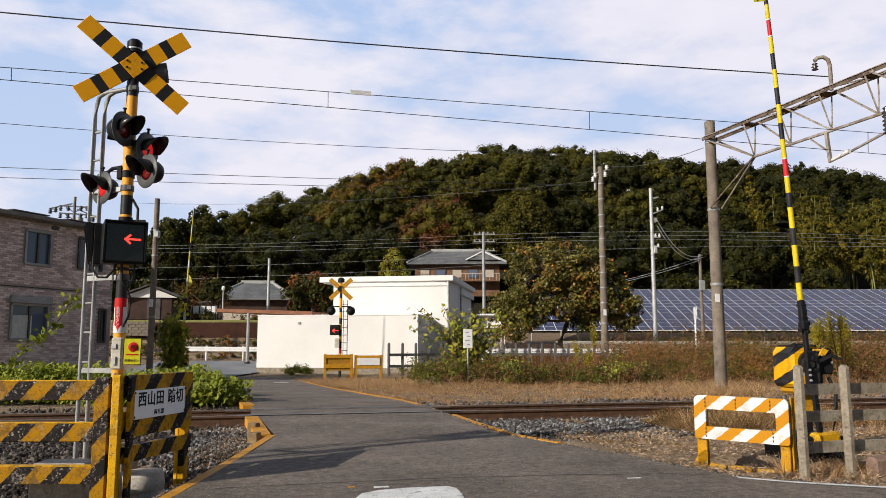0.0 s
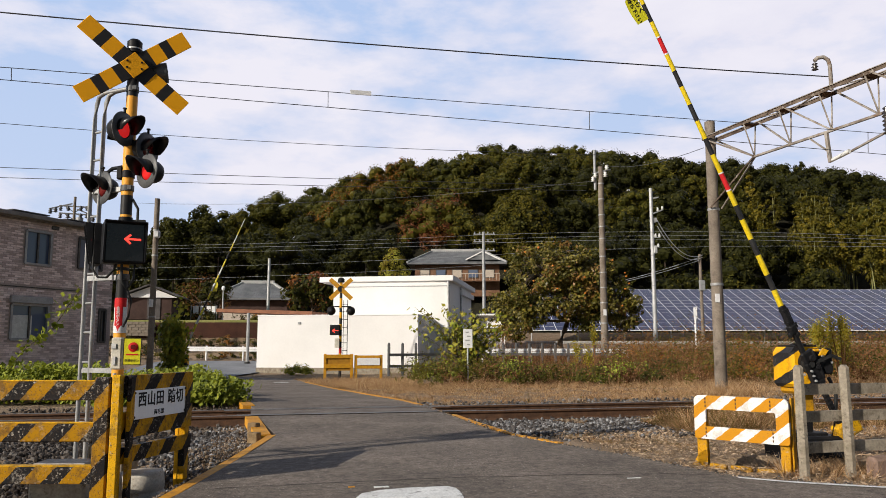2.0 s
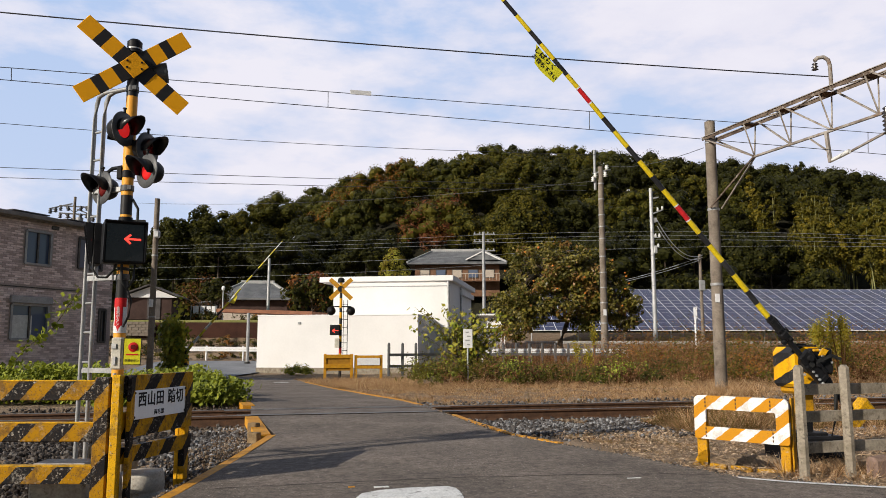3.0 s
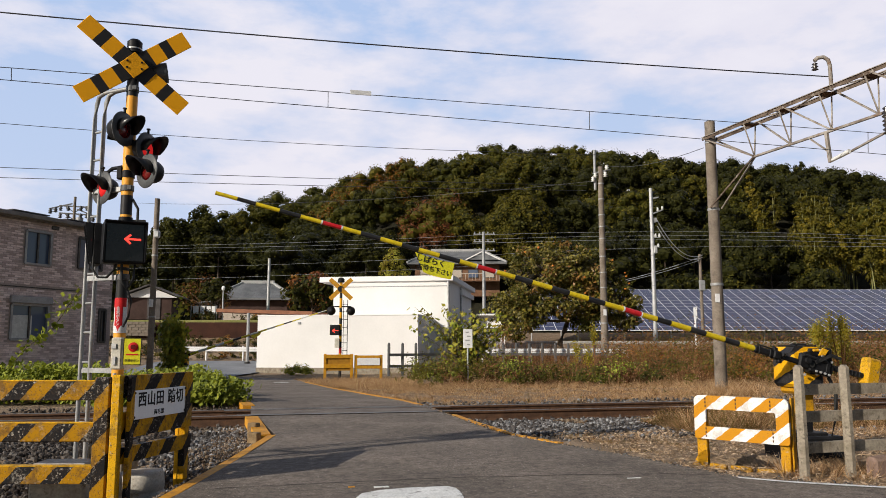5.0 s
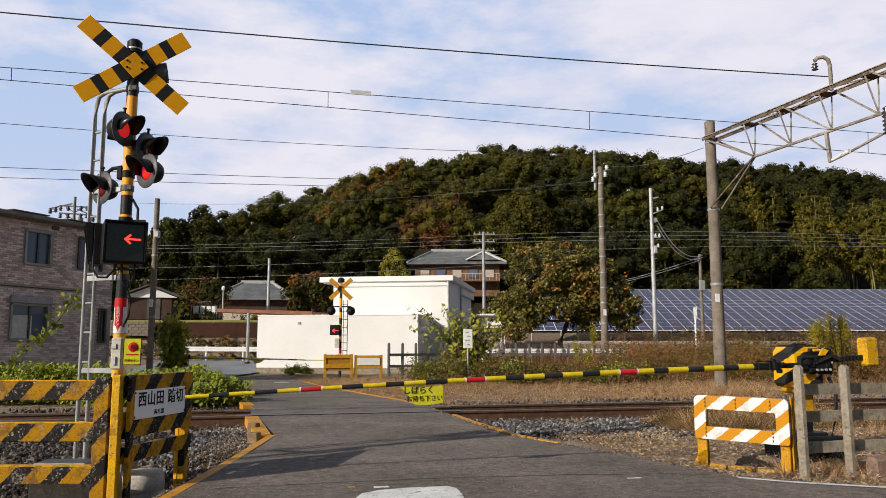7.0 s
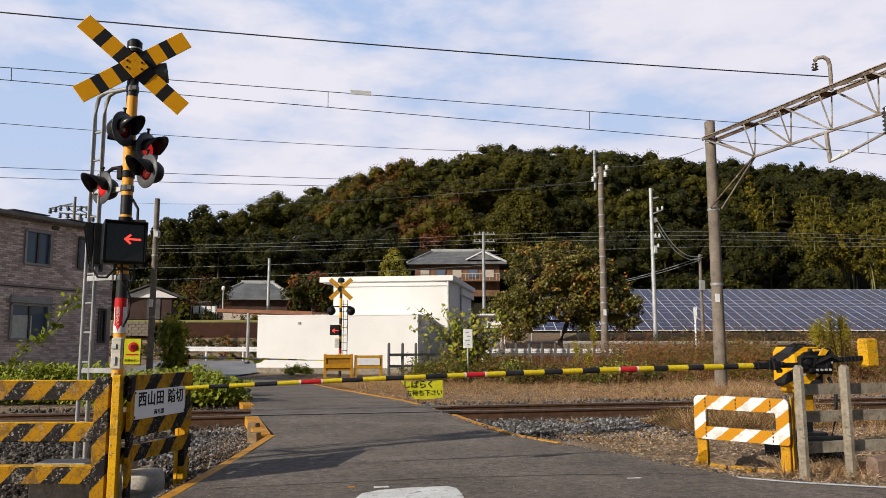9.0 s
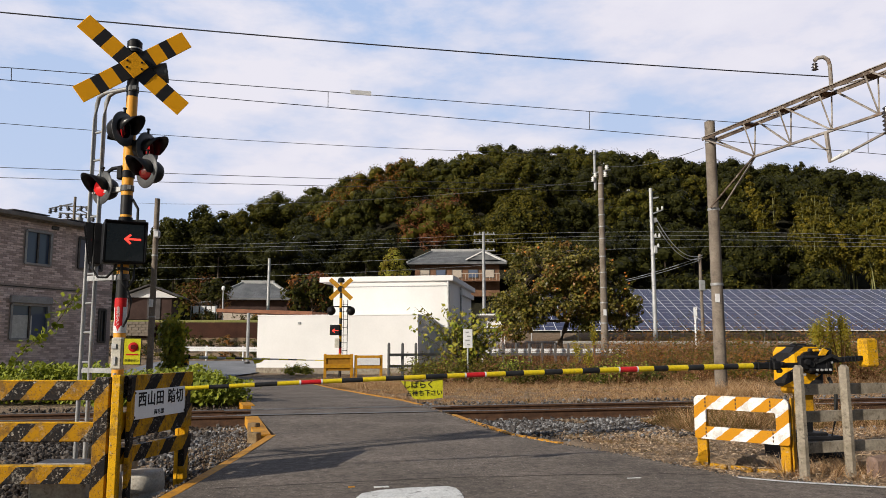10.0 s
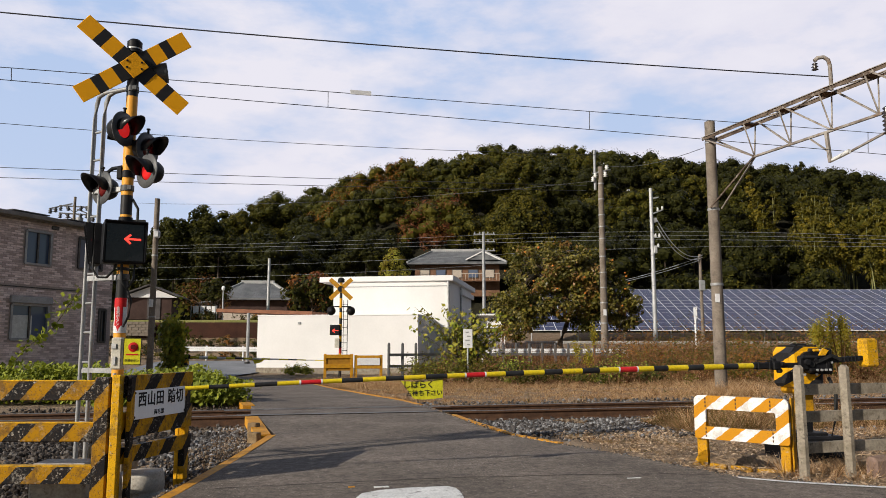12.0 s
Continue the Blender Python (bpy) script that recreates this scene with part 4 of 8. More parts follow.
def left_fence():
    """Two yellow and black rail frames that meet at a corner by the road."""
    n = 1.07
    f = thing("guard_fence", pose(-2.25 * n, 5.42 * n, 1.05 * (1 - n)) @ Matrix.Scale(n, 4), "chipped yellow and black striped steel guard fence", "fence", "guard fences at the crossing")
    # frame beside the road, with the name board
    a = 0.185  # run in x for each metre of run in y
    L = 0.95

    def q(y, z, off=0.0):
        return (a * y + off, y, z)
    def rail_along(z0, z1, name="rail"):
        g = Geo().prism([(0.0, z0), (L, z0), (L, z1), (0.0, z1)], 0.05, Matrix(((0, 0, 1, 0), (1, 0, 0, 0), (0, 1, 0, 0), (0, 0, 0, 1))))
        for i, v in enumerate(g.v):
            g.v[i] = (v[0] + a * v[1] - 0.02, v[1], v[2])
        return part(name, g, FENCE_Y, f)
    rail_along(0.70, 0.852)
    rail_along(0.42, 0.60)
    rail_along(0.25, 0.36)
    part("post", Geo().box((0.0, -0.02, 0.34), (0.06, 0.07, 1.04), 0.006), YELLOW_OLD, f)
    part("post", Geo().box((0.065, 0.05, 0.34), (0.03, 0.075, 1.02), 0.004), FENCE_Y, f)
    part("post", Geo().box((a * L - 0.01, L - 0.05, 0.34), (0.05, 0.1, 1.02), 0.004), FENCE_Y, f)
    part("post", Geo().box((a * L - 0.05, L - 0.06, 0.19), (0.03, 0.09, 0.72), 0.004), YELLOW, f)
    # name board
    m = Matrix.Translation(q(0.455, 0.642, 0.042)) @ pose(0, 0, 0, 0, 0, 90 - math.degrees(math.atan(a)))
    board = part("name_board", Geo().box((0, 0, 0), (0.71, 0.008, 0.205), 0.002), BOARD_WHITE, f, "white board with black lettering", m=m)
    for i, ch in enumerate("西山田踏切"):
        part("lettering", text_mesh(ch, 0.112, 0.022), INK, board, m=Matrix.Translation((-0.25 + 0.118 * i + (0.045 if i > 2 else 0), -0.0055, 0.03)) @ pose(0, 0, 0, 90, 0, 0)).data.materials.append(INK)
    for i, ch in enumerate("両毛線"):
        part("lettering", text_mesh(ch, 0.042, 0.015), INK, board, m=Matrix.Translation((-0.07 + 0.048 * i, -0.0055, -0.068)) @ pose(0, 0, 0, 90, 0, 0)).data.materials.append(INK)
    for x in (-0.35, 0.35):
        for z in (-0.085, 0.085):
            part("bolt", Geo().cyl((x, -0.004, z), (x, -0.012, z), 0.01, n=6), BLACK, board)
    g = thing("guard_fence", pose(-2.30 * n, 5.42 * n, 1.05 * (1 - n)) @ Matrix.Scale(n, 4), "chipped yellow and black striped steel guard fence", "fence", "guard fences at the crossing")
    for z0, z1 in ((0.685, 0.815), (0.405, 0.527), (0.122, 0.236)):
        part("rail", Geo().box((-0.75, 0.01, (z0 + z1) / 2), (1.5, 0.05, z1 - z0), 0.005), FENCE_X, g)
        part("flange", Geo().box((-0.75, 0.03, z1 + 0.004), (1.5, 0.06, 0.008), 0.002), YELLOW_OLD, g)
    for x in (-0.05, -1.45):
        part("post", Geo().box((x, -0.02, 0.335), (0.1, 0.05, 1.02), 0.005), FENCE_X, g)


left_fence()


FOOTING = surf("footing_concrete", (0.38, 0.33, 0.27), (0.54, 0.50, 0.44), 7, 60, 0.9, 0, 0.5, 0.005, (0.26, 0.20, 0.14))


def block(name, x, y, rz, s, label):
    solo(name, Geo().box((0, 0, s[2] / 2 - 0.2), s, 0.02), PALE_CONCRETE, label, "concrete block", m=pose(x, y, 0, 0, 0, rz))


block("concrete_block", -2.94, 6.15, 4, (0.42, 0.3, 0.37), "weathered concrete block behind the guard fence")
solo("concrete_footing", Geo().lathe([(0.0, -0.25), (0.2, -0.25), (0.195, 0.02), (0.183, 0.03), (0.186, 0.045), (0.195, 0.055), (0.19, 0.165), (0.175, 0.185), (0.0, 0.19)], n=24), FOOTING, "stained round concrete footing with a ring groove beside the road fence", "concrete footing", m=pose(-2.44, 6.38, -0.13, 2, -3, 0))
PINK_STONE = surf("pinkish_concrete", (0.17, 0.115, 0.09), (0.27, 0.185, 0.15), 9, 50, 0.9, 0, 0.5, 0.006, (0.16, 0.11, 0.09))
solo("kerb_stone", Geo().box((0, 0, 0.03), (0.2, 0.13, 0.2), 0.025), PINK_STONE, "worn pinkish concrete stone in the dry grass", "stone", m=pose(3.72, 6.72, 0, 3, -4, 12))


def timber(x, y, rz, s):
    solo("timber_end", Geo().box((0, 0, s[2] / 2 - 0.16), s, 0.01), OLD_WOOD, "short weathered timber end at the road's edge", "timber", m=pose(x, y, 0, 0, 0, rz))


OLD_WOOD = surf("old_sleeper_wood", (0.15, 0.10, 0.055), (0.27, 0.19, 0.10), 6, 40, 0.9, 0, 0.6, 0.008)
timber(-2.19, 9.12, 70, (0.1, 0.13, 0.23))
timber(-2.40, 9.95, 70, (0.1, 0.13, 0.26))

GUARD_LEG = striped("worn_orange_paint", (0.45, 0.225, 0.008), (0.50, 0.245, 0.008), (0, 0, 1), 0.3, 0.5, 0.0, 0.8, (0.40, 0.35, 0.28))
GUARD_STRIPE = striped("guard_stripes_white_orange", (0.74, 0.73, 0.72), (0.49, 0.215, 0.010), (0.62, 0, -0.78), 0.178, 0.5, 0.03, 0.34, (0.3, 0.25, 0.2))


def right_guard():
    """A low frame with white and orange stripes in front of the barrier machine."""
    p0, p1 = Vector((2.40, 7.46, 0)), Vector((3.02, 6.83, 0))
    w = (p1 - p0).length
    yaw = math.degrees(math.atan2(p1.y - p0.y, p1.x - p0.x))
    f = thing("low_guard_fence", pose(p0.x, p0.y, 0.0, 0, 0, yaw), "low guard frame with white and orange stripes", "fence", "guard fences at the crossing")
    g = Geo()

    def loop(x0, x1, z0, z1, r, y):
        pts = []
        for cx, cz, a0 in ((x1 - r, z1 - r, 0), (x0 + r, z1 - r, 90), (x0 + r, z0 + r, 180), (x1 - r, z0 + r, 270)):
            for k in range(6):
                a = radians(a0 + 18 * k)
                q = r if a0 < 180 else r * 0.4  # the lower corners are cut squarer
                ox, oz = (1 if a0 in (0, 270) else -1), (1 if a0 < 180 else -1)
                pts.append((cx + ox * (r - q) + q * math.cos(a), y, cz + oz * (r - q) + q * math.sin(a)))
        return pts
    loops = [loop(0, w, 0.2, 0.6, 0.055, -0.015), loop(0.115, w - 0.115, 0.315, 0.475, 0.02, -0.015), loop(0.115, w - 0.115, 0.315, 0.475, 0.02, 0.015), loop(0, w, 0.2, 0.6, 0.055, 0.015)]
    n = len(loops[0])
    g.add([p for l in loops for p in l], [(j * n + i, ((j + 1) % 4) * n + i, ((j + 1) % 4) * n + (i + 1) % n, j * n + (i + 1) % n) for j in range(4) for i in range(n)])
    part("striped_frame", g, GUARD_STRIPE, f)
    for x, z in ((0.115, 0.537), (0.41, 0.537), (0.725, 0.537), (0.115, 0.262), (0.74, 0.262)):
        g = Geo()
        for k in (-1, 0, 1):
            g.box((x, -0.018, z + 0.034 * k), (0.012, 0.006, 0.02), 0.002)
        part("strap", g, RUST, f)
    for x, wide in ((0.05, 0.1), (w - 0.06, 0.085)):
        part("leg", Geo().box((x, 0.045, 0.26), (wide, 0.05, 0.64), 0.006), GUARD_LEG, f)
    part("leg", Geo().box((w + 0.0, 0.07, 0.28), (0.016, 0.07, 0.66), 0.005), GUARD_LEG, f)
    part("foot", Geo().prism([(-0.06, -0.06), (0.1, -0.06), (0.1, 0.1), (0.02, 0.06)], 0.05, Matrix.Translation((0, 0.07, 0.0)) @ pose(0, 0, 0, 90, 0, 0)), GUARD_LEG, f)
    for x, l in ((0.24, 0.16), (0.46, 0.2), (0.72, 0.24)):
        part("base_kerb", Geo().box((x, -0.05, -0.045), (l, 0.06, 0.07), 0.012), GUARD_LEG, f)


right_guard()


def concrete_fence():
    f = thing("concrete_fence", Matrix(), "weathered concrete post and rail fence", "fence")
    posts = [(3.03, 6.62), (3.5, 6.78), (4.02, 6.92), (4.6, 7.1)]
    for x, y in posts:
        g = Geo()
        g.box((0, 0, 0.41), (0.088, 0.08, 0.98), 0.026)
        part("post", g, CONCRETE, f, m=pose(x, y, 0, 0, -0.6, 20))
    for z in (0.69, 0.46, 0.2):
        for (x0, y0), (x1, y1) in zip(posts, posts[1:]):
            part("rail", Geo().bar((x0, y0 + 0.07, z), (x1, y1 + 0.07, z), 0.05, 0.09), CONCRETE, f)


concrete_fence()

# ---------- barrier ----------
ARM_WAY = Vector((-0.9599, -0.2805, 0))
ARM_YAW = math.degrees(math.atan2(ARM_WAY.y, ARM_WAY.x))
MACHINE_PAINT = striped("machine_stripes", YEL, BLK, (0.5, -0.3, -0.8), 0.2, 0.45, 0.150, 0.3, (0.3, 0.28, 0.25))
ARM_YELLOW = surf("arm_yellow", (0.64, 0.47, 0.012), (0.72, 0.54, 0.02), 6, 50, 0.45, 0, 0.1, 0.002, (0.5, 0.4, 0.05))
ARM_BLACK = surf("arm_black", (0.015, 0.015, 0.017), (0.03, 0.03, 0.032), 6, 50, 0.5, 0, 0.1, 0.002)
ARM_RED = surf("arm_red", (0.5, 0.015, 0.02), (0.58, 0.025, 0.03), 6, 50, 0.45, 0, 0.1, 0.002)
BARRIERS = {}


def sag(x, k=0.0026):
    return -k * x * x


def barrier_machine():
    b = thing("barrier_machine", pose(3.643, 7.848, 0), "yellow and black crossing barrier machine with boom", "barrier")
    yaw = ARM_YAW + 180
    hull = pose(0.04, 0, 0, 0, 0, yaw - 8)
    g = Geo().box((0.0, 0.17, 0.84), (0.36, 0.36, 0.38), 0.035)
    g.prism([(-0.17, 1.0), (0.17, 1.0), (0.12, 1.055), (-0.13, 1.055)], 0.32, Matrix.Translation((0, 0.33, 0)) @ pose(0, 0, 0, 90, 0, 0))
    part("housing", g, MACHINE_PAINT, b, m=hull)
    part("lid_handle", Geo().box((0.02, 0.17, 1.075), (0.16, 0.05, 0.03), 0.008), BLACK, b, m=hull)
    part("lower_housing", Geo().box((0.03, 0.17, 0.625), (0.30, 0.32, 0.09), 0.025), GUARD_LEG, b, m=hull)
    part("column", Geo().box((0.04, 0.17, 0.49), (0.15, 0.14, 0.24), 0.01), GUARD_LEG, b, m=hull)
    # black foot and added black base: the dark shade behind the guard as colour
    part("column_foot", Geo().box((0.04, 0.17, 0.26), (0.12, 0.12, 0.24), 0.01), BLACK, b, m=hull)
    part("base", Geo().box((0.02, 0.17, 0.0), (0.62, 0.46, 0.34), 0.02).box((0.02, 0.17, 0.18), (0.36, 0.3, 0.04), 0.01), BLACK, b, m=hull)
    part("drive_plate", Geo().box((0.12, -0.03, 0.91), (0.26, 0.04, 0.26), 0.015), BLACK, b, m=hull)
    part("gear_cover", Geo().cyl((0.0, -0.05, 0.9), (0.0, 0.0, 0.9), 0.11, n=20).cyl((0.19, -0.06, 0.84), (0.19, 0.0, 0.84), 0.05, n=14), BLACK, b, m=hull)
    part("yellow_cover", Geo().box((0.08, -0.045, 1.02), (0.1, 0.04, 0.03), 0.01), YELLOW, b, m=hull)
    part("cable", Geo().tube([(0.22, 0.0, 0.75), (0.27, -0.03, 0.6), (0.26, -0.02, 0.35), (0.2, 0.0, 0.1)], 0.018), RUBBER, b, m=hull)
    for dx in (-0.11, 0.0, 0.11):
        part("cover_rib", Geo().box((dx, 0.17, 1.065), (0.022, 0.3, 0.018), 0.004), BLACK, b, m=hull)
    part("crank_disc", Geo().cyl((-0.02, -0.09, 0.88), (-0.02, -0.05, 0.88), 0.085, n=20).cyl((-0.02, -0.11, 0.88), (-0.02, -0.09, 0.88), 0.03, n=12), RUBBER, b, m=hull)
    part("link_rod", Geo().bar((0.02, -0.1, 0.9), (0.2, -0.1, 0.97), 0.02, 0.03).bar((0.2, -0.1, 0.97), (0.3, -0.1, 0.93), 0.02, 0.03), RUBBER, b, m=hull)
    part("yellow_bracket", Geo().prism([(-0.05, 0.0), (0.02, 0.0), (0.06, 0.05), (0.0, 0.07)], 0.02, Matrix.Translation((0.1, -0.1, 0.97)) @ pose(0, 0, 0, 90, 0, 0)), YELLOW, b, m=hull)
    part("yellow_hood", Geo().box((0.235, 0.12, 0.97), (0.09, 0.22, 0.13), 0.02), YELLOW, b, m=hull)
    for dx, dz in ((0.10, 1.02), (0.15, 1.02), (0.13, 0.96), (0.05, 0.78), (-0.08, 0.78), (0.22, 0.9)):
        part("bolt", Geo().cyl((dx, -0.055, dz), (dx, -0.075, dz), 0.012, n=8), PALE_STEEL, b, m=hull)
    # the turning boom: local x along the boom, local z up when level
    boom = part("boom", Geo(), BLACK, b)
    g = Geo()
    g.cyl((0, 0.06, 0), (0, -0.11, 0), 0.05, n=20)
    # bolt plate with ribs, thin neck, joint bracket, clamp
    g.box((-0.03, -0.085, 0.02), (0.34, 0.05, 0.15), 0.015).box((-0.03, -0.1, 0.075), (0.3, 0.05, 0.03), 0.008).box((-0.1, -0.1, -0.05), (0.26, 0.06, 0.035), 0.008)
    g.box((0.22, -0.065, 0.0), (0.3, 0.045, 0.05), 0.01)
    g.box((0.39, -0.058, 0.0), (0.09, 0.075, 0.085), 0.012).box((0.41, -0.06, 0.052), (0.05, 0.04, 0.04), 0.008).box((0.35, -0.065, -0.052), (0.05, 0.05, 0.04), 0.01).box((0.33, -0.09, 0.015), (0.04, 0.04, 0.04), 0.008)
    g.box((0.535, -0.055, 0.0), (0.24, 0.06, 0.066), 0.012).box((0.51, -0.055, 0.048), (0.2, 0.024, 0.01), 0.003).cyl((0.43, -0.055, 0.045), (0.43, -0.055, 0.08), 0.01, n=8)
    for xx in (0.47, 0.6):
        g.box((xx, -0.055, 0.0), (0.022, 0.068, 0.074), 0.005)
    g.box((-0.2, -0.085, 0.02), (0.06, 0.06, 0.12), 0.012)
    g.cyl((0.06, -0.1, 0.03), (0.06, -0.14, 0.03), 0.03, n=12).cyl((-0.05, -0.1, 0.05), (-0.05, -0.13, 0.05), 0.02, n=10)
    g.bar((-0.2, -0.06, 0.04), (-0.68, -0.06, 0.06), 0.04, 0.045)
    for k in range(9):
        xx = -0.26 - 0.045 * k
        g.box((xx, -0.06, 0.0425 - 0.0417 * (xx + 0.26)), (0.016, 0.05, 0.055), 0.004)
    boom.data = g.flip_y().mesh("boom", BLACK)
    for i in range(4):
        part("bolt", Geo().cyl((-0.2 + 0.052 * i, 0.128, -0.05), (-0.2 + 0.052 * i, 0.146, -0.05), 0.012, n=8), PALE_STEEL, boom)
    w = Geo().box((-0.755, 0.06, 0.115), (0.17, 0.13, 0.29), 0.022).box((-0.74, 0.13, -0.01), (0.12, 0.02, 0.02), 0.004)
    part("counterweight", w, YELLOW_OLD, boom, "yellow rusty counterweight")
    # painted sections
    marks = (0.70, 0.907, 1.074, 1.291, 1.466, 1.682, 1.835, 2.003, 2.193, 2.397, 2.57, 2.768, 2.947, 3.145, 3.318, 3.505, 3.689, 3.855, 4.049, 4.24, 4.398, 4.593, 4.77, 4.935, 5.112, 5.295, 5.475, 5.674, 5.827, 6.007)
    marks = [x - 0.08 for x in marks]
    cuts = [(a, b, c) for a, b, c in zip(marks, marks[1:], "ykykykyrykykykyrykykykyrykyky")]
    for x0, x1, c in sorted(cuts):
        g = Geo()
        n = 3
        r = [0.031 - 0.0025 * (x0 + (x1 - x0) * i / n) for i in range(n + 1)]
        g.tube([(x0 + (x1 - x0) * i / n, 0.05, sag(x0 + (x1 - x0) * i / n)) for i in range(n + 1)], r, 10)
        part("boom_section", g, {"y": ARM_YELLOW, "k": ARM_BLACK, "r": ARM_RED}[c], boom)
        if c == "r":
            for xx in (x0, x1):
                part("white_band", Geo().tube([(xx - 0.007, 0.05, sag(xx)), (xx + 0.007, 0.05, sag(xx))], r[0] + 0.0015, 10), SIGN_WHITE, boom)
    # hanging notice
    pivot = part("notice", Geo(), SIGN_YELLOW, boom, "yellow cloth notice with black lettering", m=Matrix.Translation((4.0, 0.05, sag(4.0) - 0.02)))
    g = Geo()
    n = 8
    vs, fs = [], []
    for j in range(4):
        for i in range(n + 1):
            u, v = i / n, j / 3
            vs.append((-0.185 + 0.37 * u - (0.11 * v * u * u), 0.001 * math.sin(7 * u + 2 * v), -0.008 - 0.15 * v - 0.012 * math.sin(3.1 * u)))
    w = n + 1
    fs = [(j * w + i, j * w + i + 1, (j + 1) * w + i + 1, (j + 1) * w + i) for j in range(3) for i in range(n)]
    off = len(vs)
    g.add(vs + [(x, y + 0.004, z) for x, y, z in vs], fs + [tuple(reversed([i + off for i in q])) for q in fs])
    pivot.data = g.mesh("notice", SIGN_YELLOW)
    for row, txt, sz, z in ((0, "しばらく", 0.07, -0.048), (1, "お待ち下さい", 0.054, -0.118)):
        me = text_mesh(txt, sz, 0.015)
        me.materials.append(INK)
        part("lettering", me, INK, pivot, m=Matrix.Translation((-0.02 + 0.05 * (1 - row), 0.0062, z)) @ pose(0, 0, 0, 90, 0, 180))
    BARRIERS["near"], BARRIERS["notice"] = boom, pivot


barrier_machine()
# ---------- the far side of the crossing ----------
FAR_POLE = banded("far_pole_paint", [(0, BLK), (0.3, WHT), (0.55, BLK), (0.75, YEL), (1.0, RED), (1.25, BLK), (1.5, YEL), (1.75, BLK), (2.0, YEL), (2.25, BLK), (2.5, YEL), (2.75, BLK), (2.95, YEL), (3.35, BLK), (3.6, YEL), (4.1, BLK), (4.3, BLK)], grime=0.2)


FAR_YELLOW = surf("dull_yellow_paint", (0.36, 0.165, 0.005), (0.47, 0.23, 0.008), 6, 50, 0.6, 0, 0.2, 0.003, (0.20, 0.10, 0.03))


def far_signal():
    sig = thing("crossing_signal", pose(-4.38, 33.0, -0.22), "black and yellow crossing signal seen from behind", "crossing signal")
    part("pole", Geo().cyl((0, 0, 0), (0, 0, 4.05), 0.06, n=14), FAR_POLE, sig)
    part("bell_cap", Geo().cyl((0, 0, 4.05), (0, 0, 4.2), 0.14, n=14).cyl((0.0, 0, 4.2), (0, 0, 4.25), 0.12, 0.06), BLACK, sig)
    buck = part("crossbuck", Geo().cyl((0, -0.07, 3.75), (0, -0.1, 3.75), 0.13, n=12), BLACK, sig)
    for a in (42, -42):
        part("blade", Geo().box((0, 0, 0), (1.27, 0.014, 0.185), 0.003), FAR_YELLOW, buck, m=Matrix.Translation((0, -0.08 - 0.01 * (a > 0), 3.75)) @ pose(0, 0, 0, 0, a, -4))
    part("lamp_arm", Geo().cyl((-0.42, 0, 3.0), (0.42, 0, 3.0), 0.03), BLACK, sig)
    for x, z in ((-0.42, 2.82), (0.42, 2.82)):
        g = Geo().lathe([(0, -0.03), (0.1, -0.02), (0.12, 0.05), (0.19, 0.06), (0.19, 0.08), (0.0, 0.08)], Matrix.Translation((x, 0, z)) @ pose(0, 0, 0, -90, 0, 0), 20)
        g.lathe([(0.115, 0.08), (0.12, 0.3), (0.11, 0.3), (0.1, 0.09)], Matrix.Translation((x, 0, z)) @ pose(0, 0, 0, -90, 0, 0), 20)
        part("flashing_lamp", g, BLACK, sig)
    box = part("direction_indicator", Geo().box((-0.22, -0.1, 2.0), (0.42, 0.2, 0.44), 0.02), BLACK, sig, "black box with red arrow")
    a = Geo()
    arrow_shape(a, Matrix.Translation((-0.2, -0.207, 1.97)) @ pose(0, 0, 0, 90, 0, 0), 0.26)
    part("arrow", a, ARROW_GLOW, box, "red arrow, lit")
    part("button_box", Geo().box((-0.12, -0.1, 1.45), (0.2, 0.12, 0.4), 0.01), PALE_BOX, sig)
    lad = part("ladder", Geo().cyl((0.28, 0.1, 0.7), (0.28, 0.1, 3.3), 0.016).cyl((0.1, 0.15, 0.7), (0.1, 0.15, 3.3), 0.012), BLACK, sig)
    for k in range(8):
        part("rung", Geo().cyl((0.05, 0.05, 0.8 + 0.33 * k), (0.28, 0.1, 0.8 + 0.33 * k), 0.015, n=6), BLACK, lad)


far_signal()


def far_guard(x, y, w, h, yaw, opening, label):
    f = thing("guard_fence", pose(x, y, -0.25, 0, 0, yaw), label, "fence", "guard fences at the crossing")
    for z in (h - 0.1, h * 0.5):
        part("rail", Geo().box((w / 2, 0, z), (w, 0.06, 0.16), 0.01), FAR_YELLOW, f)
    for xx in (0.06, w - 0.06):
        part("post", Geo().box((xx, 0.02, h / 2), (0.12, 0.07, h), 0.01), FAR_YELLOW, f)
    if opening:
        part("name_board", Geo().box((w / 2, -0.05, h * 0.72), (w * 0.8, 0.02, 0.3), 0.004), SIGN_WHITE, f, "white board")
    else:
        part("plate", Geo().box((w / 2, 0.045, h * 0.6), (w * 0.85, 0.02, h * 0.55), 0.004), BLADE_BROWN, f)


BLADE_BROWN = surf("brown_paint", (0.26, 0.12, 0.01), (0.36, 0.18, 0.015), 6, 60, 0.6, 0, 0.1)
far_guard(-4.98, 32.4, 1.22, 1.02, 6, False, "yellow steel guard fence beyond the rails")
far_guard(-3.72, 32.6, 1.18, 0.98, 6, True, "yellow guard fence with a white board")


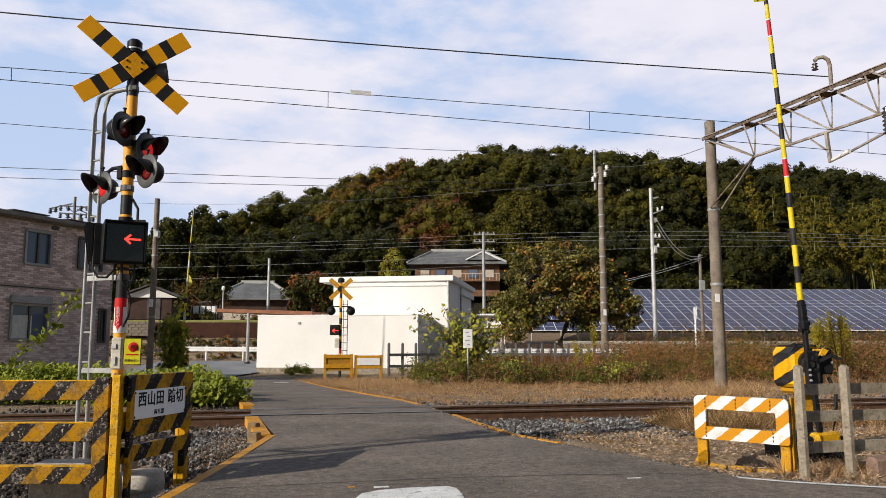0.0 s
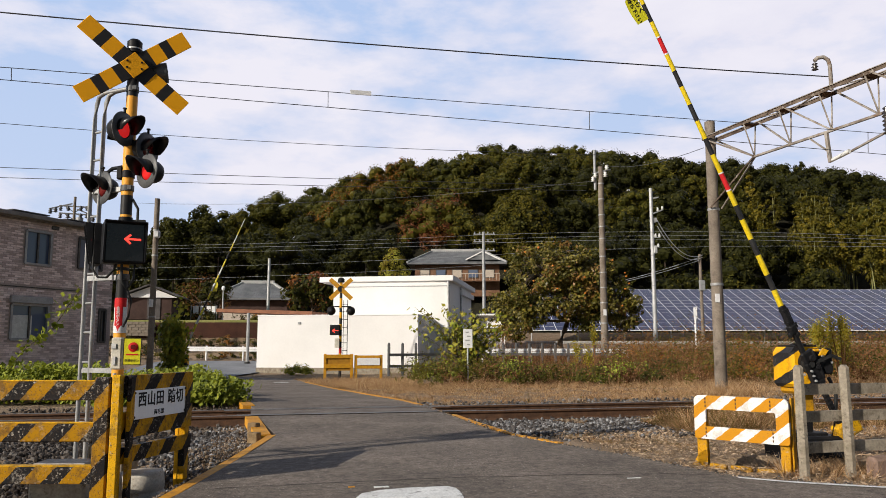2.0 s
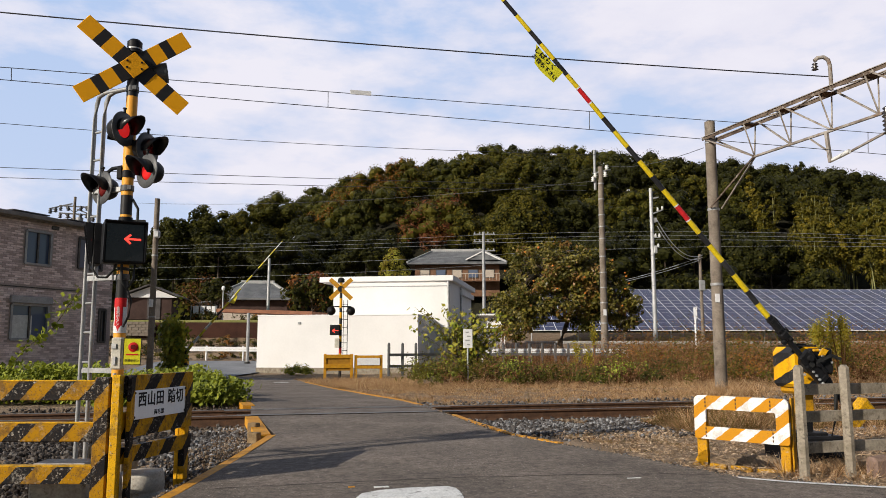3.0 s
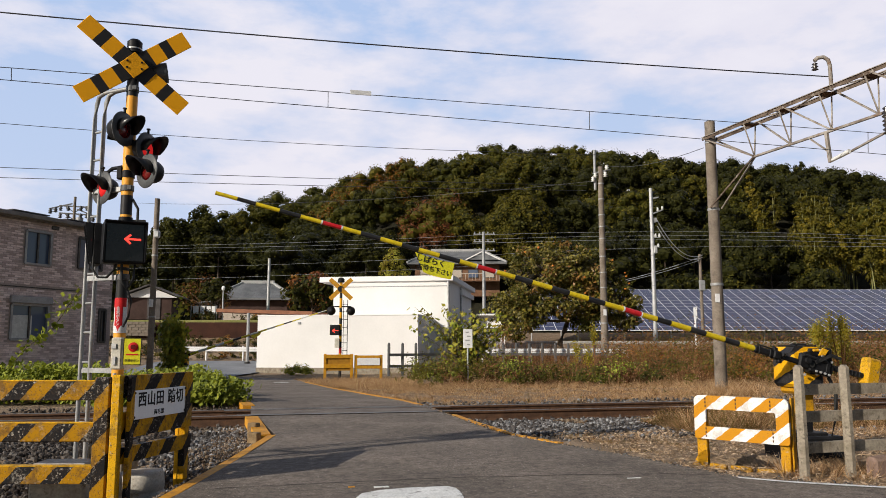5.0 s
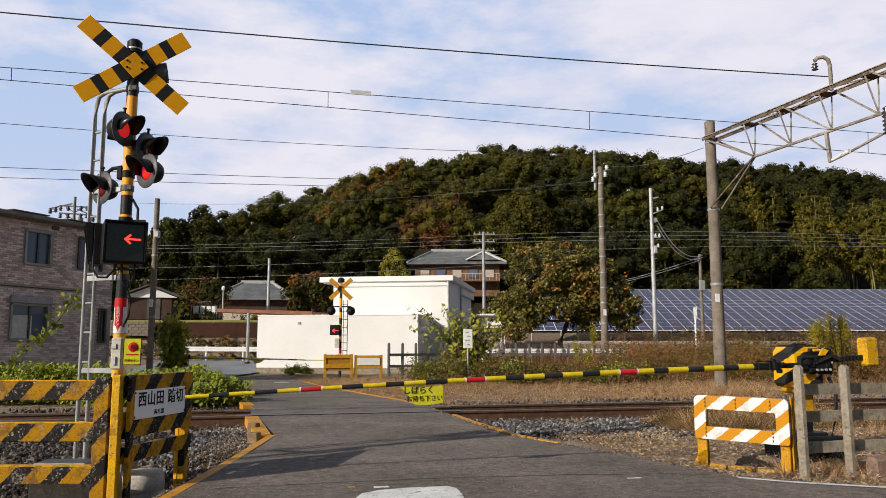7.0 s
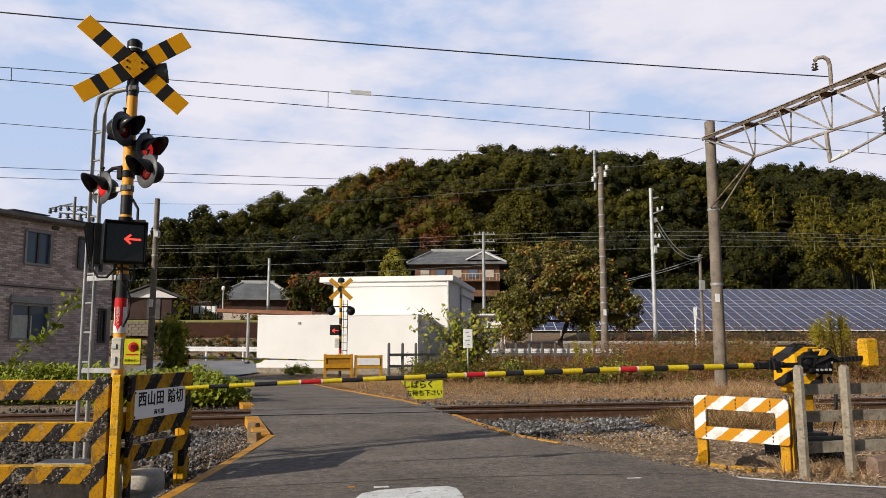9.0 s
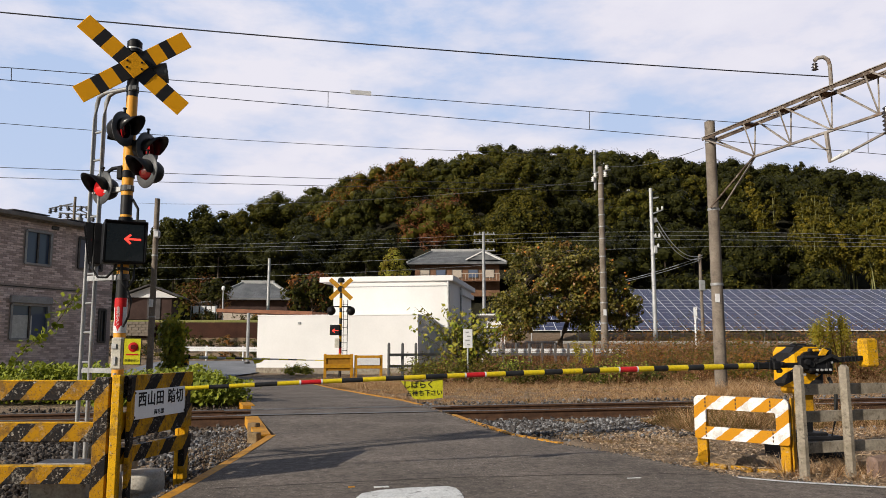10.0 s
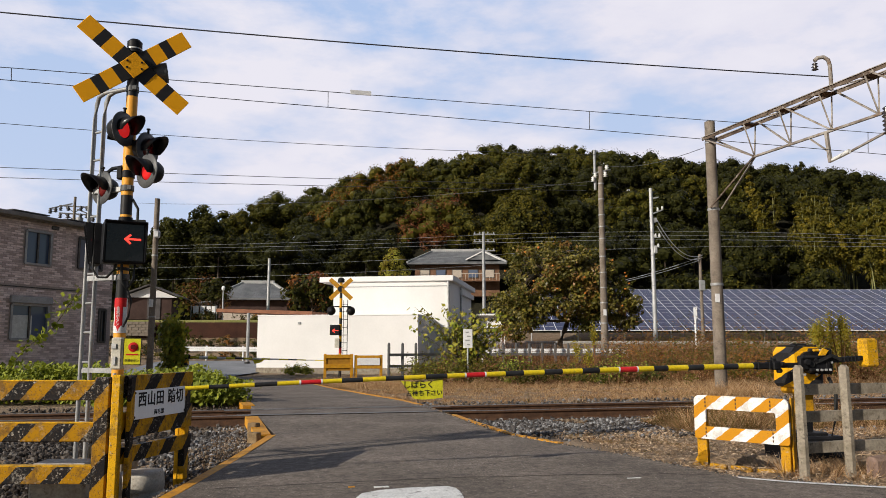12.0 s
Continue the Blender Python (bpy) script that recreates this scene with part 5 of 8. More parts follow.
def far_fence():
    """A picket fence that bends by the corner of the white building."""
    f = thing("picket_fence", Matrix(), "dark grey concrete picket fence beyond the rails", "fence")
    ends = [Vector((-2.373, 34, 0)), Vector((2.262, 36.9, 0)), Vector((8.45, 37.0, 0))]
    posts = [ends[0].lerp(ends[1], i / 8) for i in range(8)] + [ends[1].lerp(ends[2], i / 10) for i in range(11)]
    for p in posts:
        part("post", Geo().box((0, 0, 0.7), (0.12, 0.1, 1.4), 0.02).cyl((0, 0, 1.38), (0, 0, 1.45), 0.06, 0.03, n=8), DARK_CONC, f, m=Matrix.Translation((p.x, p.y, -0.2)))
    for a, b in zip(ends, ends[1:]):
        for z in (0.72, 0.22):
            part("rail", Geo().bar(a + Vector((0, -0.05, z)), b + Vector((0, -0.05, z)), 0.06, 0.12), DARK_CONC, f)


DARK_CONC = surf("dark_concrete", (0.07, 0.07, 0.075), (0.12, 0.12, 0.12), 4, 40, 0.9, 0, 0.3)
far_fence()


def far_barrier():
    b = thing("barrier_machine", pose(-11.2, 33.2, -0.37), "overgrown crossing barrier machine with a thin boom", "barrier")
    part("housing", Geo().box((0, 0.25, 0.85), (0.42, 0.4, 0.5), 0.05), MACHINE_PAINT, b)
    part("column", Geo().box((0, 0.25, 0.3), (0.16, 0.16, 0.65), 0.01), YELLOW_OLD, b)
    boom = part("boom", Geo().box((0.2, 0, 0), (0.9, 0.08, 0.12), 0.01).box((0.25, -0.05, 0.08), (0.3, 0.06, 0.08), 0.01).box((0.05, -0.06, -0.07), (0.35, 0.08, 0.1), 0.01).bar((-0.2, 0, 0), (-0.6, 0, 0), 0.05, 0.05), BLACK, b)
    part("counterweight", Geo().box((-0.7, 0, 0), (0.2, 0.14, 0.25), 0.02), YELLOW, boom)
    x, i = 0.4, 0
    while x < 6.5:
        x1 = min(x + 0.38, 6.55)
        r = 0.034 - 0.004 * x
        part("boom_section", Geo().tube([(x, 0, sag(x, 0.001)), (x1, 0, sag(x1, 0.001))], r * 1.75, 8), (ARM_OCHRE, ARM_PALE, ARM_OCHRE, ARM_PALE, ARM_OCHRE, ARM_BLACK)[i % 6], boom)
        x, i = x1, i + 1
    part("notice", Geo().prism([(-0.2, 0.0), (0.32, 0.0), (0.2, -0.12), (-0.1, -0.2)], 0.01, Matrix.Translation((3.25, 0.01, -0.03)) @ pose(0, 0, 0, 90, 0, 0)), ARM_OCHRE, boom)
    BARRIERS["far"] = boom


ARM_OCHRE = surf("arm_ochre", (0.56, 0.46, 0.03), (0.64, 0.54, 0.04), 6, 50, 0.5, 0, 0.1)
ARM_PALE = surf("arm_pale", (0.56, 0.56, 0.54), (0.66, 0.66, 0.64), 6, 50, 0.5, 0, 0.1)
far_barrier()


# ---------- white building ----------
def white_building():
    b = thing("white_building", pose(-9.75, 40.6, -0.25, 0, 0, -9.5), "low white rendered building with a flat roof", "building")
    part("wall", Geo().box((4.3, 1.6, 1.55), (8.6, 3.2, 2.75), 0.0), WALL_WHITE, b, "lower white front wing")
    part("plinth", Geo().box((4.3, 1.58, 0.05), (8.64, 3.24, 0.4), 0.0), CONCRETE, b)
    part("coping", Geo().box((4.3, 1.6, 2.95), (8.64, 3.24, 0.06), 0.01), WALL_TRIM, b)
    part("wall", Geo().box((6.42, 7.7, 2.5), (6.64, 9.0, 4.9), 0.0), WALL_WHITE, b, "taller white block behind")
    part("roof", Geo().box((6.12, 7.95, 5.08), (7.64, 9.75, 0.3), 0.02), WALL_TRIM, b, "flat white overhanging roof")
    part("roof_line", Geo().box((6.42, 3.19, 4.66), (6.66, 0.03, 0.04), 0.004), GREY_PAINT, b)
    part("downpipe", Geo().cyl((9.66, 3.1, 0.2), (9.66, 3.1, 4.9), 0.06, n=10), PALE_STEEL, b)
    part("side_pipe", Geo().cyl((9.80, 7.0, 0.2), (9.80, 7.0, 4.9), 0.05, n=10), PALE_STEEL, b)
    part("eaves_box", Geo().box((9.84, 9.6, 4.55), (0.16, 5.4, 0.3), 0.02), WALL_TRIM, b)
    part("vent", Geo().box((2.3, -0.02, 2.55), (0.16, 0.05, 0.12), 0.01), GREY_PAINT, b)


white_building()


def white_shed():
    """A small white store with a lean-to roof beside the taller block."""
    h = thing("white_shed", pose(2.75, 44.4, 0.45, 0, 0, -6), "small white shed with a flat lean-to roof", "shed")
    part("wall", Geo().box((0, 0, 1.1), (1.3, 1.4, 2.6)), WALL_WHITE, h)
    part("roof", Geo().box((0.05, -0.1, 2.47), (1.6, 1.9, 0.1), 0.02, mat=pose(0, 0, 0, 3, 0, 0)), WALL_TRIM, h)
    part("door", Geo().box((0.15, -0.72, 0.85), (0.7, 0.05, 1.7), 0.01), FRAME_GREY, h)
    part("beam", Geo().bar((-0.75, -0.95, 1.75), (0.85, -0.95, 1.75), 0.08, 0.1), WALL_TRIM, h)
    for x in (-0.7, 0.8):
        part("post", Geo().box((x, -0.95, 1.1), (0.09, 0.09, 2.6), 0.01), WALL_TRIM, h)


def canopy():
    c = thing("canopy", Matrix(), "flat brown roofed shelter on grey posts", "shelter")
    a, b = Vector((-12.96, 46, 3.193)), Vector((-7.114, 44.5, 2.96))
    part("roof", Geo().bar(a, b, 2.2, 0.2), ROOF_BROWN, c)
    for q in ((-11.1, 44, 2.938),):
        part("post", Geo().cyl((q[0], q[1], -0.1), (q[0], q[1], 3.0), 0.09, n=10), GREY_PAINT, c)
        part("post_foot", Geo().cyl((q[0], q[1], 0.0), (q[0], q[1], 0.25), 0.2, 0.14, n=10), RUBBER, c)


ROOF_BROWN = surf("brown_roof", (0.16, 0.06, 0.03), (0.24, 0.10, 0.05), 2, 30, 0.6, 0, 0.1)
canopy()


def crash_barrier(p0, p1, label):
    p0, p1 = Vector(p0), Vector(p1)
    f = thing("crash_barrier", Matrix(), label, "guard rail", "guard rails along the street")
    d = (p1 - p0)
    for dz in (0.0, -0.14):
        part("beam", Geo().bar(p0 + Vector((0, 0, dz - 0.08)), p1 + Vector((0, 0, dz - 0.08)), 0.06, 0.13), PAINT_WHITE, f)
    n = max(2, int(d.length / 2))
    for i in range(n + 1):
        p = p0 + d * i / n
        part("post", Geo().cyl(p + Vector((0, 0.08, 0.05)), p + Vector((0, 0.08, -0.85)), 0.06, n=10), PAINT_WHITE, f)


PAINT_WHITE = surf("white_steel_paint", (0.72, 0.72, 0.72), (0.8, 0.8, 0.8), 3, 40, 0.5, 0, 0.1)
crash_barrier((-16.524, 46.8, 1.118), (-7.646, 46.8, 1.05), "white steel guard rail beside the street")
crash_barrier((1.9, 37.3, 1.0), (8.9, 37.4, 1.0), "white steel guard rail behind the weeds")

# ---------- terrace and houses behind ----------
def brick_mat():
    """Brown brick tiles, each its own shade."""
    mt, nt, b = base_mat("brick_tile", 0.8)
    co = coords(nt)
    rnd = maths(nt, "FRACT", maths(nt, "ADD", nt.nodes.new("ShaderNodeNewGeometry").outputs["Random Per Island"], nt.nodes.new("ShaderNodeObjectInfo").outputs["Random"]))
    col = ramp(nt, rnd, [(0.0, (0.44, 0.335, 0.305)), (0.35, (0.60, 0.47, 0.44)), (0.8, (0.76, 0.61, 0.575)), (1.0, (0.86, 0.72, 0.68))])
    col = mix(nt, 1.0, col, ramp(nt, noise_tex(nt, co, 22, 4), [(0.3, (0.82, 0.82, 0.82)), (0.7, (1.08, 1.08, 1.08))]), "MULTIPLY")
    nt.links.new(col, b.inputs["Base Color"])
    bump(nt, b, noise_tex(nt, co, 60, 3), 0.3, 0.004)
    return mt


BRICK_TILE = brick_mat()
MORTAR = surf("brick_mortar", (0.33, 0.265, 0.245), (0.44, 0.355, 0.33), 1.2, 30, 0.9, 0, 0.2)
FRAME_DARK = surf("dark_window_frame", (0.05, 0.045, 0.04), (0.09, 0.08, 0.075), 4, 50, 0.5, 0.3, 0.05)
FRAME_GREY = surf("grey_window_frame", (0.26, 0.25, 0.25), (0.34, 0.33, 0.33), 4, 50, 0.5, 0.3, 0.05)
CURTAIN = surf("pale_curtain", (0.5, 0.5, 0.48), (0.62, 0.62, 0.6), 6, 50, 0.9, 0, 0.2)
ROOF_GREY = surf("grey_fascia", (0.16, 0.145, 0.135), (0.24, 0.22, 0.205), 1.5, 20, 0.7, 0, 0.2)
ROOF_DARK = surf("dark_roof", (0.06, 0.055, 0.055), (0.10, 0.09, 0.09), 1.5, 20, 0.7, 0, 0.2)


def holed_wall(y0, y1, z0, z1, holes, t=0.2):
    """One wall in the local yz plane, t thick, with rectangular openings through it."""
    ys = sorted({y0, y1, *[v for w in holes for v in w[:2]]})
    zs = sorted({z0, z1, *[v for w in holes for v in w[2:]]})
    ny, nz = len(ys), len(zs)

    def solid(i, k):
        if not (0 <= i < ny - 1 and 0 <= k < nz - 1):
            return False
        y, z = (ys[i] + ys[i + 1]) / 2, (zs[k] + zs[k + 1]) / 2
        return not any(w[0] < y < w[1] and w[2] < z < w[3] for w in holes)
    g = Geo()
    vs = [(x, y, z) for x in (0.0, -t) for y in ys for z in zs]

    def v(side, i, k):
        return side * ny * nz + i * nz + k
    fs = []
    for i in range(ny - 1):
        for k in range(nz - 1):
            if not solid(i, k):
                continue
            fs.append((v(0, i, k), v(0, i + 1, k), v(0, i + 1, k + 1), v(0, i, k + 1)))
            fs.append((v(1, i, k), v(1, i, k + 1), v(1, i + 1, k + 1), v(1, i + 1, k)))
            for di, dk, a, b in ((-1, 0, (i, k), (i, k + 1)), (1, 0, (i + 1, k + 1), (i + 1, k)), (0, -1, (i + 1, k), (i, k)), (0, 1, (i, k + 1), (i + 1, k + 1))):
                if not solid(i + di, k + dk):
                    fs.append((v(0, *a), v(0, *b), v(1, *b), v(1, *a)))
    return g.add(vs, fs)


def lay_bricks(wall, y0, y1, z0, z1, holes):
    """Running-bond brick tiles on the outer face of a wall, left out round its openings and at its panel joints."""
    bw, bh, gap = 0.235, 0.066, 0.009
    rng = np.random.default_rng(14)
    one = Geo().box((0.007, 0, 0), (0.014, bw, bh), 0.003).mesh("brick", BRICK_TILE)
    rest, single, row = Geo(), 0, 0
    z = z0 + bh / 2
    while z < z1 - bh / 2:
        y = y0 + bw / 2 + (0.5 * (bw + gap) if row % 2 else 0.0)
        while y < y1 - bw / 2:
            clear = all(y + bw / 2 < a - 0.05 or y - bw / 2 > b + 0.05 or z + bh / 2 < c - 0.05 or z - bh / 2 > d + 0.05 for a, b, c, d in holes)
            joint = min(abs(y - j) for j in (-0.9, 0.62, 2.5, 4.1)) < bw * 0.5 and row % 2
            if clear and abs(z - 3.06) > 0.055:
                c = (0.0, y, z)
                if single < 300 and z > 3.4 and -0.6 < y < 2.6:
                    ob = new("brick", one)
                    ob.parent, ob.matrix_basis = wall, Matrix.Translation(c)
                    single += 1
                else:
                    ln = bw * (0.93 if joint else 1.0)
                    rest.box((c[0] + 0.006 + rng.uniform(0, 0.002), y, z), (0.012, ln, bh))
            y += bw + gap
        z += bh + gap
        row += 1
    tagged(part("brick_rest", rest, BRICK_TILE, wall), kind="stuff")


def brick_house():
    # local y runs along the wall that faces the track, local x points out of it
    k = 1.0
    p0 = Vector((-15.209, 26, 5.546))
    h = thing("brick_tile_house", pose(p0.x, p0.y, 0.1, 0, 0, -24) @ Matrix.Scale(k, 4), "two-storey house clad in brown brick tiles", "house")
    top = (p0.z - 0.1) / k
    W0, W1 = -1.6, 5.0
    # the wall with its openings, built from strips round them
    wins = [(1.06, 2.08, top - 1.55, top - 0.36), (3.3, 4.4, top - 1.52, top - 0.34), (0.68, 2.14, 1.22, 2.44), (4.42, 4.72, 1.15, 2.42)]
    front = part("wall", holed_wall(W0, W1, -0.4, top, wins), MORTAR, h)
    part("wall", Geo().box((-2.2, W1 - 0.1, top / 2 - 0.2), (4.0, 0.2, top + 0.4)), MORTAR, h)
    part("wall", Geo().box((-2.2, W0 + 0.1, top / 2 - 0.2), (4.0, 0.2, top + 0.4)), MORTAR, h)
    part("inner_wall", Geo().box((-3.3, 0, top / 2 - 0.2), (0.1, W1 - W0 - 0.5, top)), ROOF_DARK, h)
    part("floor_band", Geo().box((0.012, 0.1, 3.06), (0.024, W1 - W0, 0.04), 0.004), FRAME_DARK, h)
    part("roof", Geo().box((-1.95, 0.1, top + 0.10), (4.6, W1 - W0 + 0.5, 0.15), 0.02).box((-1.95, 0.1, top + 0.02), (4.3, W1 - W0 + 0.2, 0.06)), ROOF_GREY, h)
    for x in (-0.75,):
        for y in (-0.9, 1.35, 3.6):
            part("roof_panel", Geo().box((x, y, top + 0.32), (1.2, 1.5, 0.04), 0.01, mat=Matrix()), ROOF_DARK, h)
            part("panel_foot", Geo().cyl((x, y - 0.5, top + 0.2), (x, y - 0.5, top + 0.31), 0.03, n=6).cyl((x, y + 0.5, top + 0.2), (x, y + 0.5, top + 0.31), 0.03, n=6), FRAME_DARK, h)
    for i, (a, b, c, d) in enumerate(wins):
        w = part("window", Geo().bar((0.0, a, c), (0.0, a, d), 0.1, 0.08, up=Vector((0, 1, 0))).bar((0, b, c), (0, b, d), 0.1, 0.08, up=Vector((0, 1, 0))).bar((0, a, c), (0, b, c), 0.1, 0.08).bar((0, a, d), (0, b, d), 0.1, 0.08), FRAME_GREY if i in (0, 2) else FRAME_DARK, h)
        mid = (a + b) / 2
        part("mullion", Geo().bar((-0.02, mid, c), (-0.02, mid, d), 0.06, 0.07, up=Vector((0, 1, 0))), FRAME_DARK, w)
        part("pane", Geo().box((-0.05, (a + mid) / 2, (c + d) / 2), (0.012, mid - a, d - c)), GLASS_DARK, w)
        part("pane", Geo().box((-0.08, (b + mid) / 2, (c + d) / 2), (0.012, b - mid, d - c)), GLASS_DARK, w)
        if i == 2:
            part("curtain", Geo().box((-0.03, a + 0.45, c + 0.45), (0.004, 0.8, 0.8)), CURTAIN, w)
            part("shutter_box", Geo().box((0.06, mid, d + 0.17), (0.14, b - a + 0.2, 0.26), 0.02), FRAME_GREY, h)
    lay_bricks(front, W0, W1, -0.3, top, wins)
    part("vent", Geo().box((0.04, 2.2, top - 0.14), (0.08, 0.3, 0.14), 0.02), FRAME_DARK, h)


brick_house()
white_shed()

KAWARA = surf("grey_roof_tiles", (0.115, 0.12, 0.128), (0.20, 0.205, 0.212), 1.0, 15, 0.55, 0, 0.3, 0.02)
TIMBER = surf("brown_timber", (0.14, 0.07, 0.04), (0.22, 0.12, 0.07), 1.5, 20, 0.8, 0, 0.2)
PLASTER = surf("cream_plaster", (0.42, 0.36, 0.3), (0.52, 0.45, 0.38), 1.5, 20, 0.85, 0, 0.2)
WALL_DARK = surf("house_wall_dark", (0.045, 0.026, 0.022), (0.075, 0.045, 0.038), 1.5, 20, 0.85, 0, 0.2)


def tiled_roof(parent, w, d, h, z, inset, over=0.5, mat=None, ribs=True, name="roof"):
    """A hip or gable roof with ribs of tiles and ridge caps; local x along the ridge."""
    mat = mat or KAWARA
    g = Geo()
    a, b = w / 2 + over, d / 2 + over
    r = w / 2 - inset
    vs = [(-a, -b, z), (a, -b, z), (a, b, z), (-a, b, z), (-r, 0, z + h), (r, 0, z + h)]
    low = [(x, y, zz - 0.18) for x, y, zz in vs[:4]]
    g.add(vs + low, [(0, 1, 5, 4), (2, 3, 4, 5), (1, 2, 5), (3, 0, 4), (6, 7, 1, 0), (7, 8, 2, 1), (8, 9, 3, 2), (9, 6, 0, 3), (9, 8, 7, 6)])
    roof = part(name, g, mat, parent)
    if ribs:
        n = int(2 * a / 0.26)
        g = Geo()
        for i in range(1, n):
            x = -a + 2 * a * i / n
            t = 1.0
            if abs(x) > r:
                t = max(0.03, (a - abs(x)) / max(0.01, a - r))
            g.bar((x, -b, z + 0.02), (x, -b * (1 - t), z + 0.02 + h * t), 0.07, 0.025)
        part("tile_ribs", g, mat, roof)
    g = Geo()
    g.bar((-r - 0.2, 0, z + h + 0.1), (r + 0.2, 0, z + h + 0.1), 0.3, 0.32)
    for sx in (-1, 1):
        for sy in (-1, 1):
            g.bar((sx * r, 0, z + h + 0.05), (sx * a, sy * b, z + 0.08), 0.22, 0.2)
    part("ridge", g, PALE_RIDGE, roof)
    return roof


PALE_RIDGE = surf("pale_ridge", (0.30, 0.30, 0.30), (0.42, 0.42, 0.41), 1.0, 12, 0.7, 0, 0.2)


def tile_house():
    h = thing("tiled_house", pose(-19.3, 80, 3.2, 0, 0, 4), "old house with a grey tiled hip roof", "house")
    part("wall", Geo().box((0, 0, 1.4), (6.8, 5.0, 2.8)), WALL_DARK, h)
    part("veranda", Geo().box((0, -2.55, 0.7), (6.0, 0.1, 1.2)), PLASTER, h)
    tiled_roof(h, 6.8, 5.0, 1.75, 2.75, 1.9, 0.8)
    part("porch_roof", Geo().box((-4.2, -0.6, 2.72), (2.2, 3.0, 0.16), 0.03, mat=pose(0, 0, 0, 0, -4, 0)), KAWARA, h)


def garden_house():
    h = thing("garden_house", pose(-21.0, 56, 3.0, 0, 0, 8), "small dark house with a white gable", "house")
    part("wall", Geo().box((0, 0, 0.85), (3.0, 3.0, 1.7)), WALL_DARK, h)
    g = Geo()
    g.prism([(-1.9, 1.55), (1.9, 1.55), (0, 2.3)], 0.1, Matrix.Translation((0, -1.55, 0)) @ pose(0, 0, 0, 90, 0, 0))
    part("gable", g, WALL_TRIM, h)
    for sx in (-1, 1):
        part("roof_slope", Geo().bar((sx * 1.05, -2.0, 2.02), (sx * 1.05, 2.0, 2.02), 2.3, 0.1, up=Vector((sx * 0.37, 0, 0.93))), ROOF_DARK, h)
    part("door", Geo().box((0.3, -1.52, 0.75), (0.9, 0.06, 1.5), 0.01), ROOF_DARK, h)


def hill_house():
    h = thing("hillside_house", pose(1.9, 98, 7.5, 0, 0, -3), "two-storey timber house with a grey tiled roof on the hillside", "house")
    part("wall", Geo().box((0, 0, 1.9), (10.5, 6.0, 4.2)), TIMBER, h)
    for i in range(5):
        w = part("window", Geo().box((-4.0 + 2.0 * i, -3.03, 2.6), (1.3, 0.08, 1.1), 0.01), FRAME_DARK, h)
        part("pane", Geo().box((-4.0 + 2.0 * i, -3.09, 2.6), (1.1, 0.03, 0.9)), GLASS_DARK if i % 2 else PLASTER, w)
    bal = part("balcony", Geo().box((2.5, -3.7, 1.6), (5.5, 1.4, 0.12)), TIMBER, h)
    for i in range(14):
        part("baluster", Geo().box((-0.2 + 0.42 * i, -4.35, 2.05), (0.05, 0.05, 0.9)), PLASTER, bal)
    part("handrail", Geo().box((2.5, -4.35, 2.52), (5.6, 0.08, 0.08)), PLASTER, bal)
    tiled_roof(h, 10.5, 6.0, 1.9, 3.9, 2.0, 0.9)
    g = Geo()
    g.prism([(-2.0, 0), (2.0, 0), (0, 1.0)], 2.6, Matrix.Translation((3.2, -1.2, 4.25)) @ pose(0, 0, 0, 90, 0, 0))
    part("dormer", g, KAWARA, h)
    part("dormer_trim", Geo().bar((1.1, -3.85, 4.25), (3.2, -3.85, 5.3), 0.16, 0.14).bar((5.3, -3.85, 4.25), (3.2, -3.85, 5.3), 0.16, 0.14), WALL_TRIM, h)


tile_house()
garden_house()
hill_house()

def garden_things():
    lamp_post = thing("garden_lamp", pose(-16.6, 58, 2.9), "white lamp on a thin post in the garden", "lamp post")
    part("post", Geo().cyl((0, 0, 0), (0, 0, 2.4), 0.05, n=8), PALE_STEEL, lamp_post)
    part("lantern", Geo().lathe([(0.05, 2.4), (0.12, 2.46), (0.14, 2.64), (0.07, 2.74), (0.0, 2.75)], n=12), WALL_TRIM, lamp_post)
    line = thing("washing_line", pose(-17.7, 57, 2.95), "washing hung to dry on a line between two poles", "washing line")
    for x in (-0.95, 0.95):
        part("pole", Geo().cyl((x, 0, 0), (x, 0, 1.2), 0.03, n=8), GREY_PAINT, line)
    part("bar", Geo().cyl((-1.0, 0, 1.12), (1.0, 0, 1.12), 0.02, n=8), PALE_STEEL, line)
    for x, w, h in ((-0.6, 0.4, 0.55), (-0.1, 0.35, 0.7), (0.35, 0.3, 0.4), (0.72, 0.28, 0.6)):
        part("towel", Geo().box((x, 0, 1.12 - h / 2), (w, 0.05, h), 0.015), WALL_TRIM, line)


garden_things()

# brown retaining wall and lawn of the terrace
RETAIN = surf("brown_retaining_wall", (0.034, 0.013, 0.008), (0.058, 0.022, 0.013), 1.2, 18, 0.85, 0, 0.2)
LAWN = surf("dry_lawn", (0.16, 0.17, 0.05), (0.26, 0.24, 0.09), 0.8, 12, 0.95, 0, 0.5, 0.03)
solo("retaining_wall", Geo().box((-20.5, 54.0, 2.1), (23, 0.3, 1.35), 0.02), RETAIN, "dark brown retaining wall of the garden terrace", "wall", kind="structure")
solo("lawn", Geo().box((-24, 58.5, 2.78), (30, 8.6, 0.34), 0.05), LAWN, "dry green lawn on the terrace", "lawn", kind="structure")
PALE_KERB = surf("pale_kerb", (0.28, 0.27, 0.25), (0.38, 0.37, 0.35), 1.5, 20, 0.9, 0, 0.3)
BLOCKS = surf("pale_blocks", (0.15, 0.125, 0.10), (0.21, 0.175, 0.14), 1.6, 20, 0.9, 0, 0.4)
